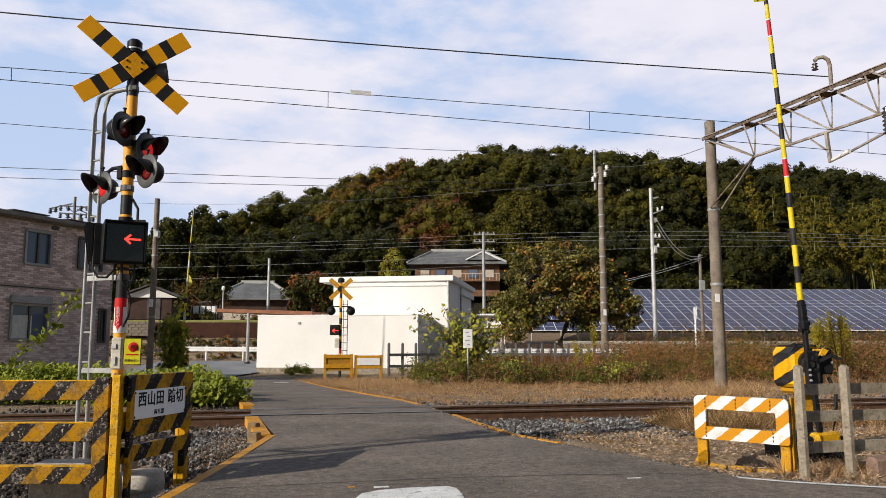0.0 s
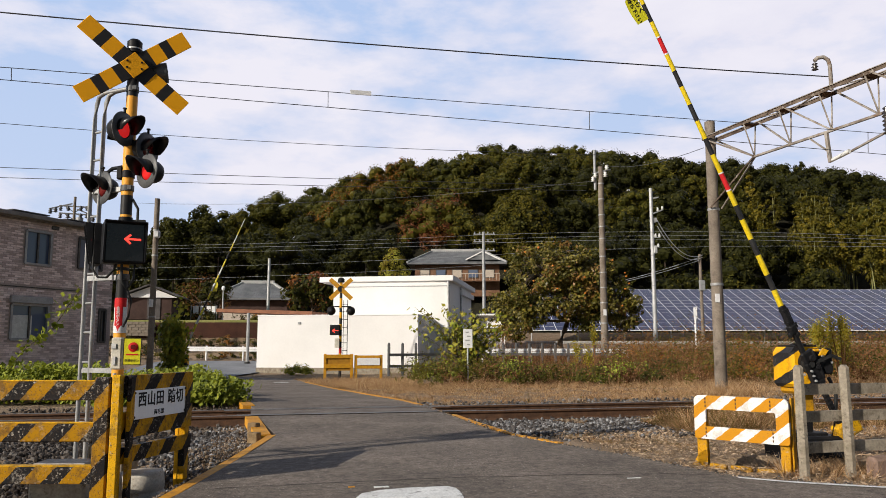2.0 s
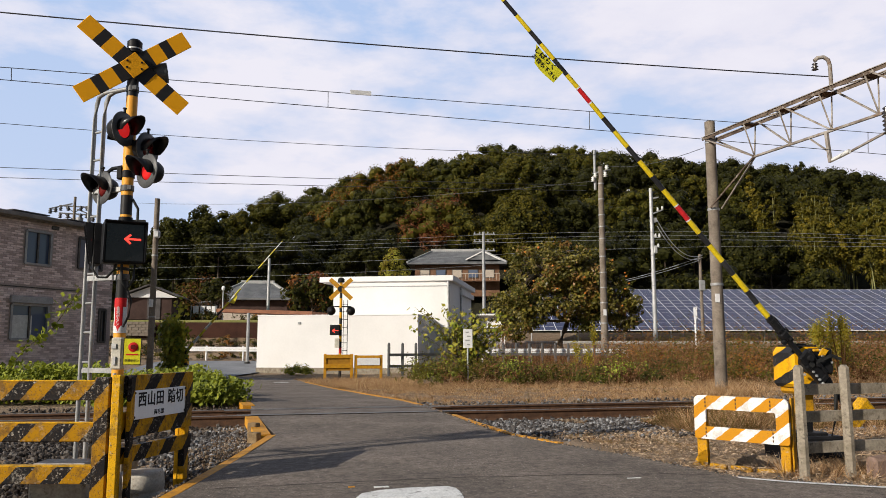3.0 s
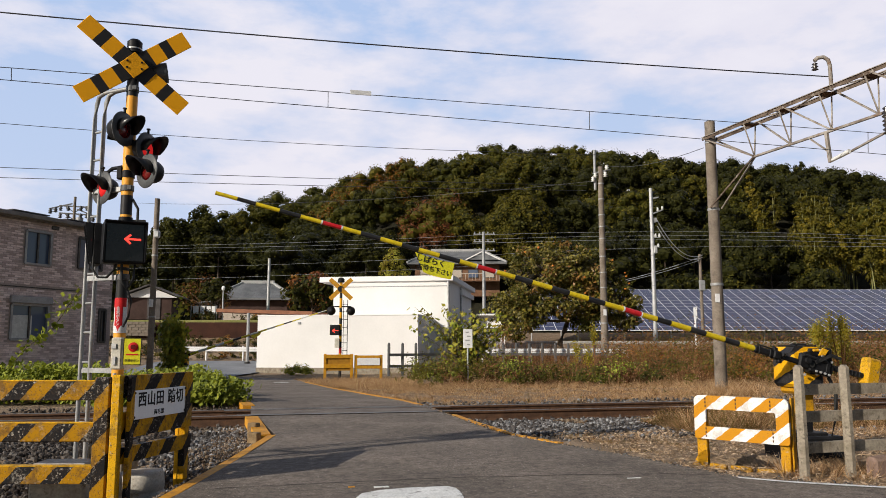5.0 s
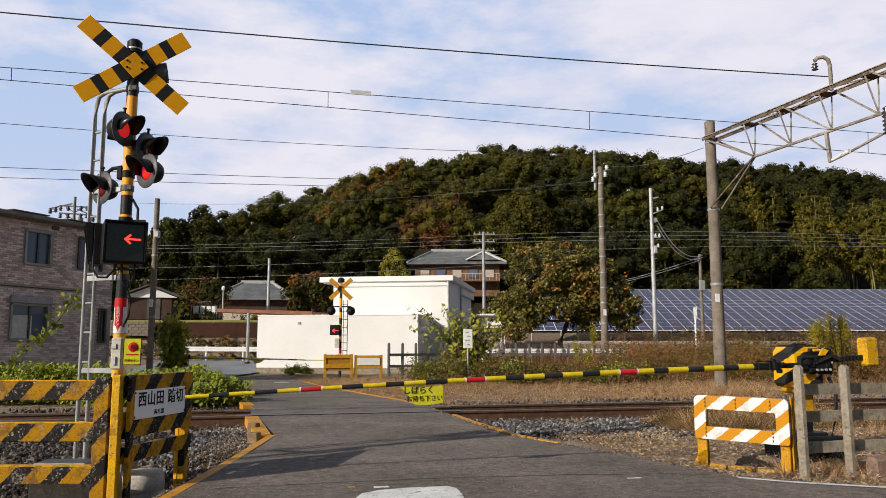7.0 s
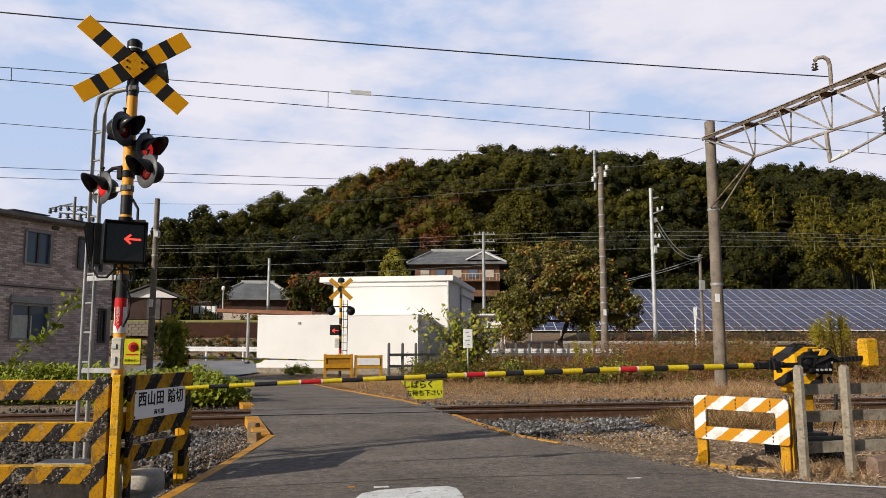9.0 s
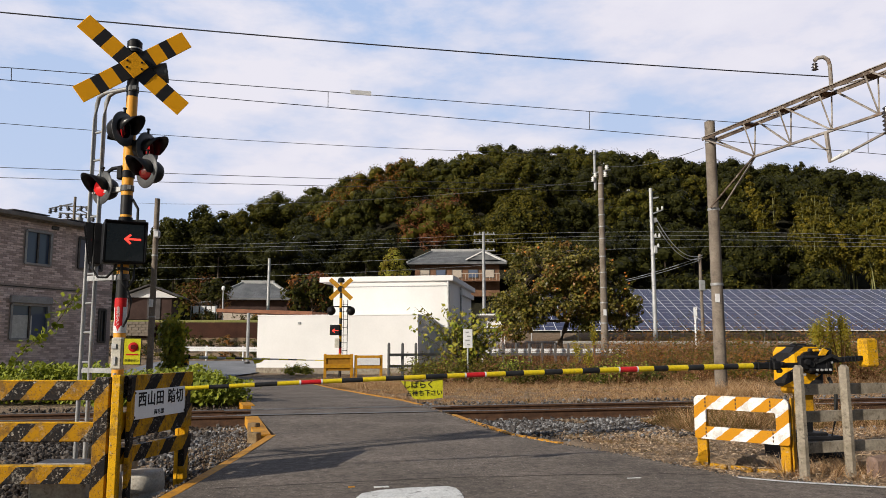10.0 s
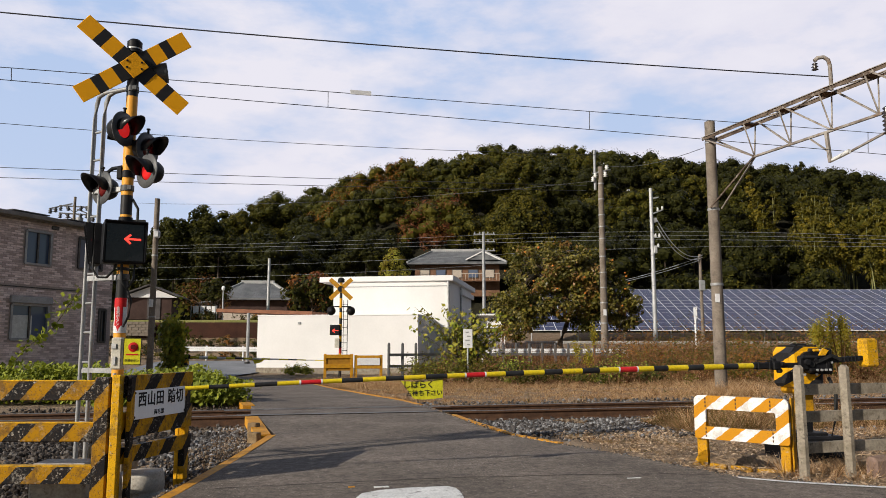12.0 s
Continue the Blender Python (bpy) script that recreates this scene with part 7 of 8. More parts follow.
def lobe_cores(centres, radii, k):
    """An added opaque round in each lobe, as loose triangles, for its inner shade."""
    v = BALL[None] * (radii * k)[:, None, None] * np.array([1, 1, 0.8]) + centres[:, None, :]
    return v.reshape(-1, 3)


def hill_wood():
    rng, grow = np.random.default_rng(11), np.random.default_rng(12)
    mats = [LEAF_DARK, LEAF_MID, LEAF_OLIVE, LEAF_YELLOW, LEAF_RUST, LEAF_RED]
    V, MI = [], []
    trunks = Geo()
    y = 87.0
    while y < 171:
        x = -110 + rng.uniform(0, 4)
        while x < 112:
            px, py = x + rng.uniform(-1.8, 1.8), y + rng.uniform(-1.8, 1.8)
            x += rng.uniform(4.6, 7.2)
            if abs(px) > py * 0.68 + 4:
                continue
            if -6 < px < 10 and py < 101 or 44 < px < 66 and 86 < py < 110:
                continue
            z = float(ground_z(np.float64(px), np.float64(py)))
            hgt = rng.uniform(6.4, 11.0) if py < 128 else rng.uniform(5.6, 8.8)
            rx = rng.uniform(2.5, 4.5)
            k = rng.random()
            warm = math.exp(-((px + 12.0) / 6.5) ** 2) * math.exp(-((py - 114) / 15) ** 2)
            rz = rx * rng.uniform(0.9, 1.25)
            if warm > 0.24 and k < 0.62:
                mi = 4
            elif abs(px + 0.8) < 3.2 and abs(py - 106) < 3.5:
                mi = 5
            elif k < 0.02 + 0.42 * warm:
                mi = 4
            elif k < 0.025 + 0.45 * warm:
                mi = 5
            elif k < (0.48 if px < 15 else 0.30):
                mi = 2
            elif k < (0.52 if px < 15 else 0.36):
                mi = 3
            elif k < (0.86 if px < 15 else 0.52):
                mi = 1
            else:
                mi = 0
            # right ridge is dark green; foot trees take it too, as painted shade
            if (py > 118 and px > 38) or (px < -3 and py < 110 and k < 0.85) or (12 < px < 43 and py < 104 and k < 0.8):
                mi, rx = 0, max(rx, 2.6)
            if py > 140 and k > 0.86:
                # a slim pointed evergreen on the ridge
                rx, rz, hgt, mi = rx * 0.5, rx * 0.8, hgt + 0.5, 0
            far = py > 140
            c = np.array([px, py, z + hgt - rz * 0.9])
            lobes = int(rng.integers(20, 30))
            pts, way, lc, lr = lobed_crown(grow, c, rx, rz, lobes, 46 if far else 70 if py < 122 else 50, -0.25, (0.16, 0.42), 0.42)
            q = leaf_quads(pts, grow.uniform(0.18, 0.36, len(pts)) if far else grow.uniform(0.22, 0.48, len(pts)), grow, 1.0, 0, True, way).reshape(-1, 4, 3)
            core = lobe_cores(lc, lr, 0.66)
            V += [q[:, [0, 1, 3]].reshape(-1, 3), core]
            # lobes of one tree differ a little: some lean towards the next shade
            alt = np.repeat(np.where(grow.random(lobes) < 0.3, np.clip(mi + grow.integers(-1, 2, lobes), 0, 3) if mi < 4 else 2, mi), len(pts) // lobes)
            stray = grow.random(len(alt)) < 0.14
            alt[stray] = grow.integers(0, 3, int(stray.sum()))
            # cores are held to darker leaf colours, for shade inside the crown
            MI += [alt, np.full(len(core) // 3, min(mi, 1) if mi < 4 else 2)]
            if py < 100:
                trunks.cyl((px, py, z - 0.3), (px + rng.normal() * 0.3, py, z + hgt * 0.75), 0.13, 0.07, n=6, caps=False)
        y += 4.4 if y < 132 else 3.6
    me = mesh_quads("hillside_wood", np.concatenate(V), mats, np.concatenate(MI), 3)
    tagged(new("hillside_wood", me), "mixed autumn woodland covering the hill, green and rust", "woodland", kind="stuff")
    solo("woodland_trunks", trunks, BARK, "bare trunks at the foot of the wooded hill", "tree trunks", kind="stuff")


hill_wood()


def bamboo_grove():
    """Slender bamboo at the foot of the hill: bare stems below, tapering plumes of stacked tufts above."""
    rng = np.random.default_rng(17)
    V, MI = [], []
    stems = Geo()
    clumps = [(rng.uniform(44, 67), rng.uniform(87, 109)) for _ in range(20)]
    for i in range(112):
        x, y = np.array(clumps[i % 20]) + rng.normal(size=2) * np.array([1.1, 1.3])
        if x > y * 0.66:
            continue
        z = float(ground_z(np.float64(x), np.float64(y)))
        h = rng.uniform(8.0, 12.5)
        lean = rng.normal(size=2) * 0.5
        top = Vector((x + lean[0], y + lean[1], z + h))
        stems.tube([(x, y, z - 0.2), (x + lean[0] * 0.3, y + lean[1] * 0.3, z + h * 0.55), top], [0.085, 0.07, 0.02], 6)
        kind = rng.choice(3, p=[0.3, 0.54, 0.16])
        wide = rng.uniform(1.1, 1.7)
        for t in np.arange(0.48, 1.0, 0.085):
            r = wide * (1.08 - t) ** 0.6 * rng.uniform(0.8, 1.15)
            c = np.array([x + lean[0] * t + rng.normal() * 0.3, y + lean[1] * t + rng.normal() * 0.3, z + h * t])
            pts, way, lc, lr = lobed_crown(rng, c, r, r * 0.7, 4, 20, -0.2, (0.45, 0.65), 0.5)
            q = leaf_quads(pts, rng.uniform(0.26, 0.50, len(pts)), rng, 0.6, 0, True, way)
            V.append(q)
            MI.append(np.full(len(pts), kind if rng.random() < 0.75 else 1))
    me = mesh_quads("bamboo_grove", np.concatenate(V), [LEAF_YELLOW, LEAF_OLIVE, LEAF_GOLDEN], np.concatenate(MI))
    tagged(new("bamboo_grove", me), "yellow-green bamboo plumes at the foot of the hill", "bamboo", kind="stuff")
    solo("bamboo_stems", stems, BAMBOO, "tall thin pale bamboo stems", "bamboo", kind="stuff")


bamboo_grove()


def undergrowth(name, label, boxes, mats, weights, seed, size, per_m2, height, category="undergrowth"):
    """Bushes over rectangles (x0, x1, y0, y1), as clumps of leaves."""
    rng = np.random.default_rng(seed)
    V, MI = [], []
    for x0, x1, y0, y1 in boxes:
        n = int((x1 - x0) * (y1 - y0) * per_m2)
        for _ in range(n):
            x, y = rng.uniform(x0, x1), rng.uniform(y0, y1)
            if on_road(np.float64(x), np.float64(y), 0.3):
                continue
            z = float(ground_z(np.float64(x), np.float64(y)))
            h = height * rng.uniform(0.35, 1.15) * (1 + 0.5 * noise.noise(Vector((x * 0.35, y * 0.35, 7.0))))
            pts, way = crown_points(rng, np.array([x, y, z + h * 0.5]), h * 0.6, h * 0.55, 6, 16, 0.45)
            pts[:, 2] = np.maximum(pts[:, 2], z + 0.02)
            V.append(leaf_quads(pts, rng.uniform(0.6, 1.2, len(pts)) * size, rng, 0.6, 0, True, way))
            MI.append(np.full(len(pts), rng.choice(len(mats), p=weights)))
    me = mesh_quads(name, np.concatenate(V), mats, np.concatenate(MI))
    return tagged(new(name, me), label, category, kind="stuff")


undergrowth("hill_foot_bushes", "dense green bushes at the foot of the hill", [(31, 43, 80, 86), (10, 17, 80, 86), (-60, -6, 84, 88)], [LEAF_DARK, LEAF_MID, LEAF_OLIVE], [0.75, 0.2, 0.05], 21, 0.5, 0.35, 3.2)
undergrowth("bamboo_foot_bushes", "low brownish bushes below the bamboo", [(43, 64, 80, 86)], [LEAF_DARK, LEAF_MID, LEAF_OLIVE], [0.6, 0.25, 0.15], 24, 0.36, 0.35, 1.6)
undergrowth("maple_thicket", "dark red-brown maple bush at the foot of the hill", [(32.5, 36, 79, 80.5)], [LEAF_RED, LEAF_BROWN], [0.8, 0.2], 25, 0.3, 1.6, 3.4)
undergrowth("hill_foot_thicket", "olive green thicket at the foot of the hill", [(17, 31, 79, 84)], [LEAF_MID, LEAF_OLIVE, LEAF_YELLOW], [0.45, 0.4, 0.15], 23, 0.34, 0.8, 4.6)


def tree(name, x, y, z, h, rx, mats, weights, label, seed, lobes=24, per=90, size=0.2, trunk=0.14, crown_z=0.6, rz=None, flat=0.0, core=0.6):
    rng = np.random.default_rng(seed)
    t = thing(name, pose(x, y, z), label, "tree")
    g = Geo()
    g.tube([(0, 0, -0.2), (0.05, 0, h * 0.2), (-0.06, 0.04, h * 0.45), (0.05, 0, h * 0.8)], [trunk, trunk * 0.8, trunk * 0.55, trunk * 0.15], 8)
    for i in range(9):
        a = i * 2.4 + rng.uniform(-0.3, 0.3)
        z0 = h * rng.uniform(0.22, 0.6)
        ln = rx * rng.uniform(0.6, 0.95)
        e = Vector((math.cos(a) * ln, math.sin(a) * ln, z0 + ln * rng.uniform(0.3, 0.7)))
        g.tube([(0, 0, z0), e * 0.45 + Vector((0, 0, z0 * 0.6)), e], [trunk * 0.45, trunk * 0.28, trunk * 0.08], 6)
    part("trunk", g, BARK, t)
    rz = rz or h * 0.42
    pts, way, lc, lr = lobed_crown(rng, np.array([0, 0, h * crown_z]), rx, rz, lobes, per, -0.5, (0.24, 0.4))
    q = leaf_quads(pts, rng.uniform(0.6, 1.2, len(pts)) * size, rng, 0.7, flat, True, way)
    mi = np.repeat(rng.choice(len(mats), size=lobes, p=weights), per)
    stray = rng.random(len(mi)) < 0.18
    mi[stray] = rng.choice(len(mats), size=int(stray.sum()), p=weights)
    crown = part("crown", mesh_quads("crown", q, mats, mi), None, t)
    # dark green cores whatever the leaves: shade between them put into colour
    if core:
        part("dark_crown_core", mesh_quads("dark_crown_core", lobe_cores(lc, lr, core), [LEAF_DARK], None, 3), None, crown)
    return t


def fruit_tree():
    """A broad old fruit tree: forked leaning trunk, limbs that end in drooping leafy twigs, gaps below."""
    rng = np.random.default_rng(31)
    t = thing("persimmon_tree", pose(6.25, 42.0, 0.75), "broad leafy fruit tree with dark olive leaves", "tree")
    g = Geo()
    fork = Vector((0.55, 0.0, 1.75))
    g.tube([(0.0, 0, -0.6), (0.12, 0.02, 0.6), (0.35, 0, 1.2), fork], [0.19, 0.15, 0.13, 0.12], 9)
    tips = []
    # lobes of the crown: centre, radii, number of twigs
    crown = [((-0.8, 0.0, 4.5), (2.0, 2.0, 1.75), 78), ((1.1, 0.1, 4.2), (2.0, 2.2, 1.7), 66), ((-1.85, -0.3, 2.6), (1.75, 1.8, 1.3), 46), ((3.0, 0.2, 2.9), (1.7, 1.7, 1.3), 44), ((0.5, -0.7, 3.0), (2.3, 1.6, 1.2), 50), ((-2.4, 0.0, 1.4), (1.0, 1.1, 0.75), 13), ((3.7, 0.1, 1.9), (0.95, 1.0, 0.7), 12), ((1.5, -0.4, 1.6), (1.2, 1.0, 0.5), 12)]
    for c, r, n in crown:
        c = Vector(c)
        mid = fork.lerp(c, 0.55) + Vector((rng.normal() * 0.2, rng.normal() * 0.2, 0.15))
        g.tube([fork, mid, c], [0.085, 0.06, 0.03], 7)
        for _ in range(n):
            d = rng.normal(size=3)
            d /= np.linalg.norm(d)
            e = c + Vector(d * np.array(r) * rng.uniform(0.12, 1.0) ** 0.5)
            tips.append(e)
            b = c.lerp(e, 0.5) + Vector((0, 0, 0.12))
            g.tube([c.lerp(e, rng.uniform(0.0, 0.25)), b, e], [0.028, 0.018, 0.008], 4)
    part("trunk", g, BARK, t)
    P, F, MI = [], [], []
    for e in tips:
        n = 105
        d = rng.normal(size=(n, 3))
        d /= np.linalg.norm(d, axis=1)[:, None]
        rad = rng.uniform(0.34, 0.62)
        P.append(np.array(e) + d * rad * rng.uniform(0.3, 1.05, n)[:, None] * np.array([1, 1, 0.75]))
        f = d * 0.7 + rng.normal(size=(n, 3)) * 0.5 + LIGHTWARD * 0.7
        F.append(f / np.linalg.norm(f, axis=1)[:, None])
        own = rng.choice(4, p=[0.50, 0.06, 0.12, 0.32])
        MI.append(np.where(rng.random(n) < 0.6, own, rng.choice(4, size=n, p=[0.48, 0.10, 0.12, 0.30])))
    q = leaf_quads(np.concatenate(P), rng.uniform(0.11, 0.23, sum(len(p) for p in P)), rng, 0.62, 0, True, np.concatenate(F))
    part("crown", mesh_quads("crown", q, [LEAF_WAXY, LEAF_YELLOW, LEAF_BROWN, LEAF_MID], np.concatenate(MI)), None, t)


fruit_tree()


def shrub():
    """A young shrub with arching shoots and big drooping leaves."""
    rng = np.random.default_rng(32)
    t = thing("sapling", pose(0.75, 26.2, -0.15), "young shrub with big yellowing leaves behind the dry grass", "shrub")
    g = Geo()
    P, F = [], []
    for i in range(58):
        a = i * 2.399 + rng.uniform(-0.3, 0.3)
        reach, up = rng.uniform(0.4, 2.1), rng.uniform(1.4, 2.95)
        flat = 0.55
        pts = []
        for k in range(7):
            u = k / 6
            pts.append(Vector((math.cos(a) * reach * u ** 1.3, math.sin(a) * reach * flat * u ** 1.3, up * (1.25 * u - 0.35 * u * u))))
        g.tube(pts, [0.022, 0.019, 0.016, 0.013, 0.010, 0.007, 0.004], 5)
        for _ in range(26):
            u = rng.uniform(0.3, 1.0) * 5.99
            p = pts[int(u)].lerp(pts[int(u) + 1], u % 1)
            off = rng.normal(size=3) * 0.10
            P.append(np.array(p) + off + np.array([0, 0, -0.04]))
            f = off * 4 + rng.normal(size=3) * 0.5 + LIGHTWARD * 1.2
            F.append(f / np.linalg.norm(f))
    part("stem", g, BARK, t)
    n = len(P)
    q = leaf_quads(np.array(P), rng.uniform(0.11, 0.22, n), rng, 0.62, 0, True, np.array(F))
    part("leaves", mesh_quads("leaves", q, [LEAF_BRIGHT, LEAF_LIME, LEAF_OLIVE, LEAF_GOLD], rng.choice(4, size=n, p=[0.32, 0.46, 0.12, 0.10])), None, t)


shrub()


def fruit():
    rng = np.random.default_rng(91)
    g = Geo()
    for _ in range(16):
        a, e = rng.uniform(3.3, 6.2), rng.uniform(-0.3, 0.9)
        c = Vector((6.45 + 3.7 * math.cos(a) * math.cos(e), 42.0 + 3.7 * math.sin(a) * math.cos(e), 3.9 + 3.3 * math.sin(e)))
        g.lathe([(0.0, -0.05), (0.05, -0.03), (0.06, 0.01), (0.0, 0.05)], Matrix.Translation(c), 8)
    solo("fruit", g, FRUIT, "small orange fruit hanging in the tree", "fruit", kind="stuff")


FRUIT = surf("orange_fruit", (0.55, 0.16, 0.02), (0.65, 0.22, 0.03), 6, 40, 0.4, 0, 0)
fruit()
tree("garden_pine", -17.7, 60, 3.0, 3.6, 1.3, [LEAF_DARK, LEAF_MID], [0.6, 0.4], "clipped garden pine on the terrace", 33, 14, 90, 0.2, 0.12, 0.6, 1.4, 0.6)
tree("garden_tree", -11.2, 66, 2.4, 5.0, 2.6, [LEAF_MID, LEAF_RUST, LEAF_RED], [0.5, 0.12, 0.38], "garden tree with reddening leaves", 34, 30, 70, 0.3, 0.15)
tree("garden_tree", -5.3, 82, 4.0, 7.6, 1.8, [LEAF_LIME, LEAF_GOLDEN], [0.6, 0.4], "yellow green tree beside the hillside house", 35, 30, 120, 0.24, 0.15)
tree("garden_tree", -20.6, 66, 3.0, 3.8, 2.6, [WEED, LEAF_OLIVE, LEAF_RED], [0.5, 0.3, 0.2], "brownish bare garden tree on the terrace", 36, 22, 50, 0.2, 0.1, core=0)


def on_hill(x, y):
    return float(ground_z(np.float64(x), np.float64(y)))


for i, (x, y, top) in enumerate(((-32.4, 92, 17.2), (-29.4, 93, 17.9))):
    z = on_hill(x, y)
    tree("conifer", x, y, z, top - z, 3.0, [LEAF_DARK, LEAF_MID], [0.3, 0.7], "tall dark evergreen behind the houses", 37 + i, 40, 130, 0.36, 0.2, 0.66, (top - z) * 0.4)
z = on_hill(10.4, 101)
tree("conifer", 10.4, 101, z, 22.6 - z, 4.4, [LEAF_OLIVE, LEAF_MID], [0.8, 0.2], "broad sunlit olive tree standing before the hill", 39, 64, 170, 0.36, 0.2, 0.55, (22.6 - z) * 0.46)
z = on_hill(-0.9, 104)
tree("maple", -0.9, 104, z, 19.0 - z, 2.6, [LEAF_RED, LEAF_RUST], [0.8, 0.2], "reddening maple above the hillside house", 40, 34, 100, 0.3, 0.15, 0.66, 2.6, core=0.4)



def blades(name, label, n, place, h, w, mat, seed, lean=0.35, category="grass"):
    rng = np.random.default_rng(seed)
    p = place(rng, n)
    p = p[~on_road(p[:, 0], p[:, 1], 0.06)]
    n = len(p)
    z = ground_z(p[:, 0], p[:, 1])
    base = np.stack([p[:, 0], p[:, 1], z - 0.02], 1)
    hh = h * rng.uniform(0.35, 1.15, n) * (p[:, 2] if p.shape[1] > 2 else 1)
    a = rng.uniform(0, 2 * np.pi, n)
    side = np.stack([np.cos(a), np.sin(a), np.zeros(n)], 1) * (w * rng.uniform(0.6, 1.4, n))[:, None]
    b = rng.uniform(0, 2 * np.pi, n)
    tip = base + np.stack([np.cos(b) * hh * lean, np.sin(b) * hh * lean, hh], 1)
    q = np.stack([base - side, base + side, tip], 1).reshape(-1, 3)
    me = mesh_quads(name, q, [mat], None, 3)
    return tagged(new(name, me), label, category, kind="stuff")


def strip(s0, s1, q0, q1, patchy=0.0):
    """Random places along the track, q0 to q1 across it."""
    def place(rng, n):
        s, q = rng.uniform(s0, s1, n), rng.uniform(q0, q1, n)
        x, y = TRACK.x + ALONG.x * s + OUT.x * q, TRACK.y + ALONG.y * s + OUT.y * q
        k = np.array([0.45 + 0.8 * noise.noise(Vector((a * 0.5, b * 0.5, 0))) + 0.9 * noise.noise(Vector((a * 2.1, b * 2.1, 5))) for a, b in zip(x, y)])
        k = np.clip(k, 0.05, 1.7)
        return np.stack([x, y, k if patchy else np.ones(n)], 1)
    return place


def tufts(name, label, n, place, h, w, mats, weights, seed, each=16, spread=0.11, category="grass"):
    """Tufts of dry grass: blades that fan out from a common root, some bent over."""
    rng = np.random.default_rng(seed)
    p = place(rng, n)
    p = p[~on_road(p[:, 0], p[:, 1], 0.10)]
    n = len(p)
    hh = np.repeat(h * rng.uniform(0.4, 1.25, n) * np.clip(p[:, 2], 0.25, 1.15), each) * rng.uniform(0.45, 1.1, n * each)
    root = np.repeat(np.stack([p[:, 0], p[:, 1], ground_z(p[:, 0], p[:, 1]) - 0.015], 1), each, axis=0)
    a = rng.uniform(0, 2 * np.pi, n * each)
    out = np.stack([np.cos(a), np.sin(a), np.zeros(n * each)], 1)
    base = root + out * (spread * 0.5 * rng.uniform(0, 1, n * each))[:, None]
    lean = rng.uniform(0.35, 1.7, n * each)
    tip = base + out * (hh * lean)[:, None] + np.array([0, 0, 1.0]) * (hh * np.clip(1.15 - 0.55 * lean, 0.15, 1.0))[:, None]
    b = rng.uniform(0, 2 * np.pi, n * each)
    side = np.stack([np.cos(b), np.sin(b), np.zeros(n * each)], 1) * (w * rng.uniform(0.6, 1.4, n * each))[:, None]
    q = np.stack([base - side, base + side, tip], 1).reshape(-1, 3)
    me = mesh_quads(name, q, mats, np.repeat(rng.choice(len(mats), size=n, p=weights), each), 3)
    return tagged(new(name, me), label, category, kind="stuff")


tufts("dry_grass", "dry straw-coloured grass beyond the rails", 16500, strip(-1.5, 34, 2.3, 13.0, 1), 0.22, 0.0055, [STRAW, WEED, LEAF_OLIVE], [0.72, 0.25, 0.03], 41)
def chaff(name, label, n, place, h, size, mats, weights, seed):
    """Seed heads and broken bits among the grass, a fuzz of small flakes."""
    rng = np.random.default_rng(seed)
    p = place(rng, n)
    p = p[~on_road(p[:, 0], p[:, 1], 0.1)]
    z = ground_z(p[:, 0], p[:, 1]) + h * rng.uniform(0, 1, len(p)) ** 1.6 * np.clip(p[:, 2], 0.2, 1.2)
    c = np.stack([p[:, 0], p[:, 1], z], 1)
    me = mesh_quads(name, leaf_quads(c, rng.uniform(0.4, 1.3, len(c)) * size, rng, 0.45), mats, rng.choice(len(mats), size=len(c), p=weights))
    return tagged(new(name, me), label, "grass", kind="stuff")


chaff("seed_heads", "fuzzy seed heads of the dry grass", 62000, strip(-1.5, 34, 2.3, 13.0, 1), 0.32, 0.03, [STRAW, WEED, LEAF_OLIVE], [0.62, 0.32, 0.06], 54)
chaff("dry_seed_heads", "fuzzy dry seed heads beside the road", 16000, strip(4.5, 14, -4.4, -1.3, 1), 0.3, 0.024, [STRAW, WEED], [0.7, 0.3], 55)
blades("dry_thatch", "flattened dead grass under the tufts", 90000, strip(-1.5, 34, 2.2, 13.0, 1), 0.10, 0.007, STRAW, 50, 2.2)
tufts("tall_grass", "tall feathery dry grass before the weeds", 5200, strip(1.0, 34, 8.6, 14.0, 1), 0.5, 0.0055, [STRAW, WEED, LEAF_OLIVE], [0.78, 0.17, 0.05], 64, 16, 0.16)
chaff("tall_seed_heads", "pale feathery seed heads of the tall dry grass", 30000, strip(1.0, 34, 8.6, 14.0, 1), 0.62, 0.035, [STRAW, WEED], [0.8, 0.2], 65)
tufts("verge_straw", "dry straw-coloured grass beside the road", 1900, strip(4.5, 14, -4.4, -1.3, 1), 0.28, 0.0035, [STRAW, WEED], [0.75, 0.25], 42)
tufts("dry_tufts", "rough dry tufts beside the low guard", 3300, strip(4.4, 8.2, -3.1, -1.3, 1), 0.50, 0.0036, [STRAW, WEED, LEAF_OLIVE], [0.48, 0.26, 0.26], 48, 20)
chaff("mound_seed_heads", "brown and olive bits in the rough tufts", 26000, strip(4.4, 8.2, -3.1, -1.3, 1), 0.46, 0.022, [STRAW, WEED, LEAF_OLIVE], [0.5, 0.28, 0.22], 66)
def fence_foot(rng, n):
    return np.stack([rng.uniform(2.9, 5.0, n), 6.72 + rng.normal(size=n) * 0.16 + 0.28 * rng.random(n), rng.uniform(0.4, 1.2, n)], 1)


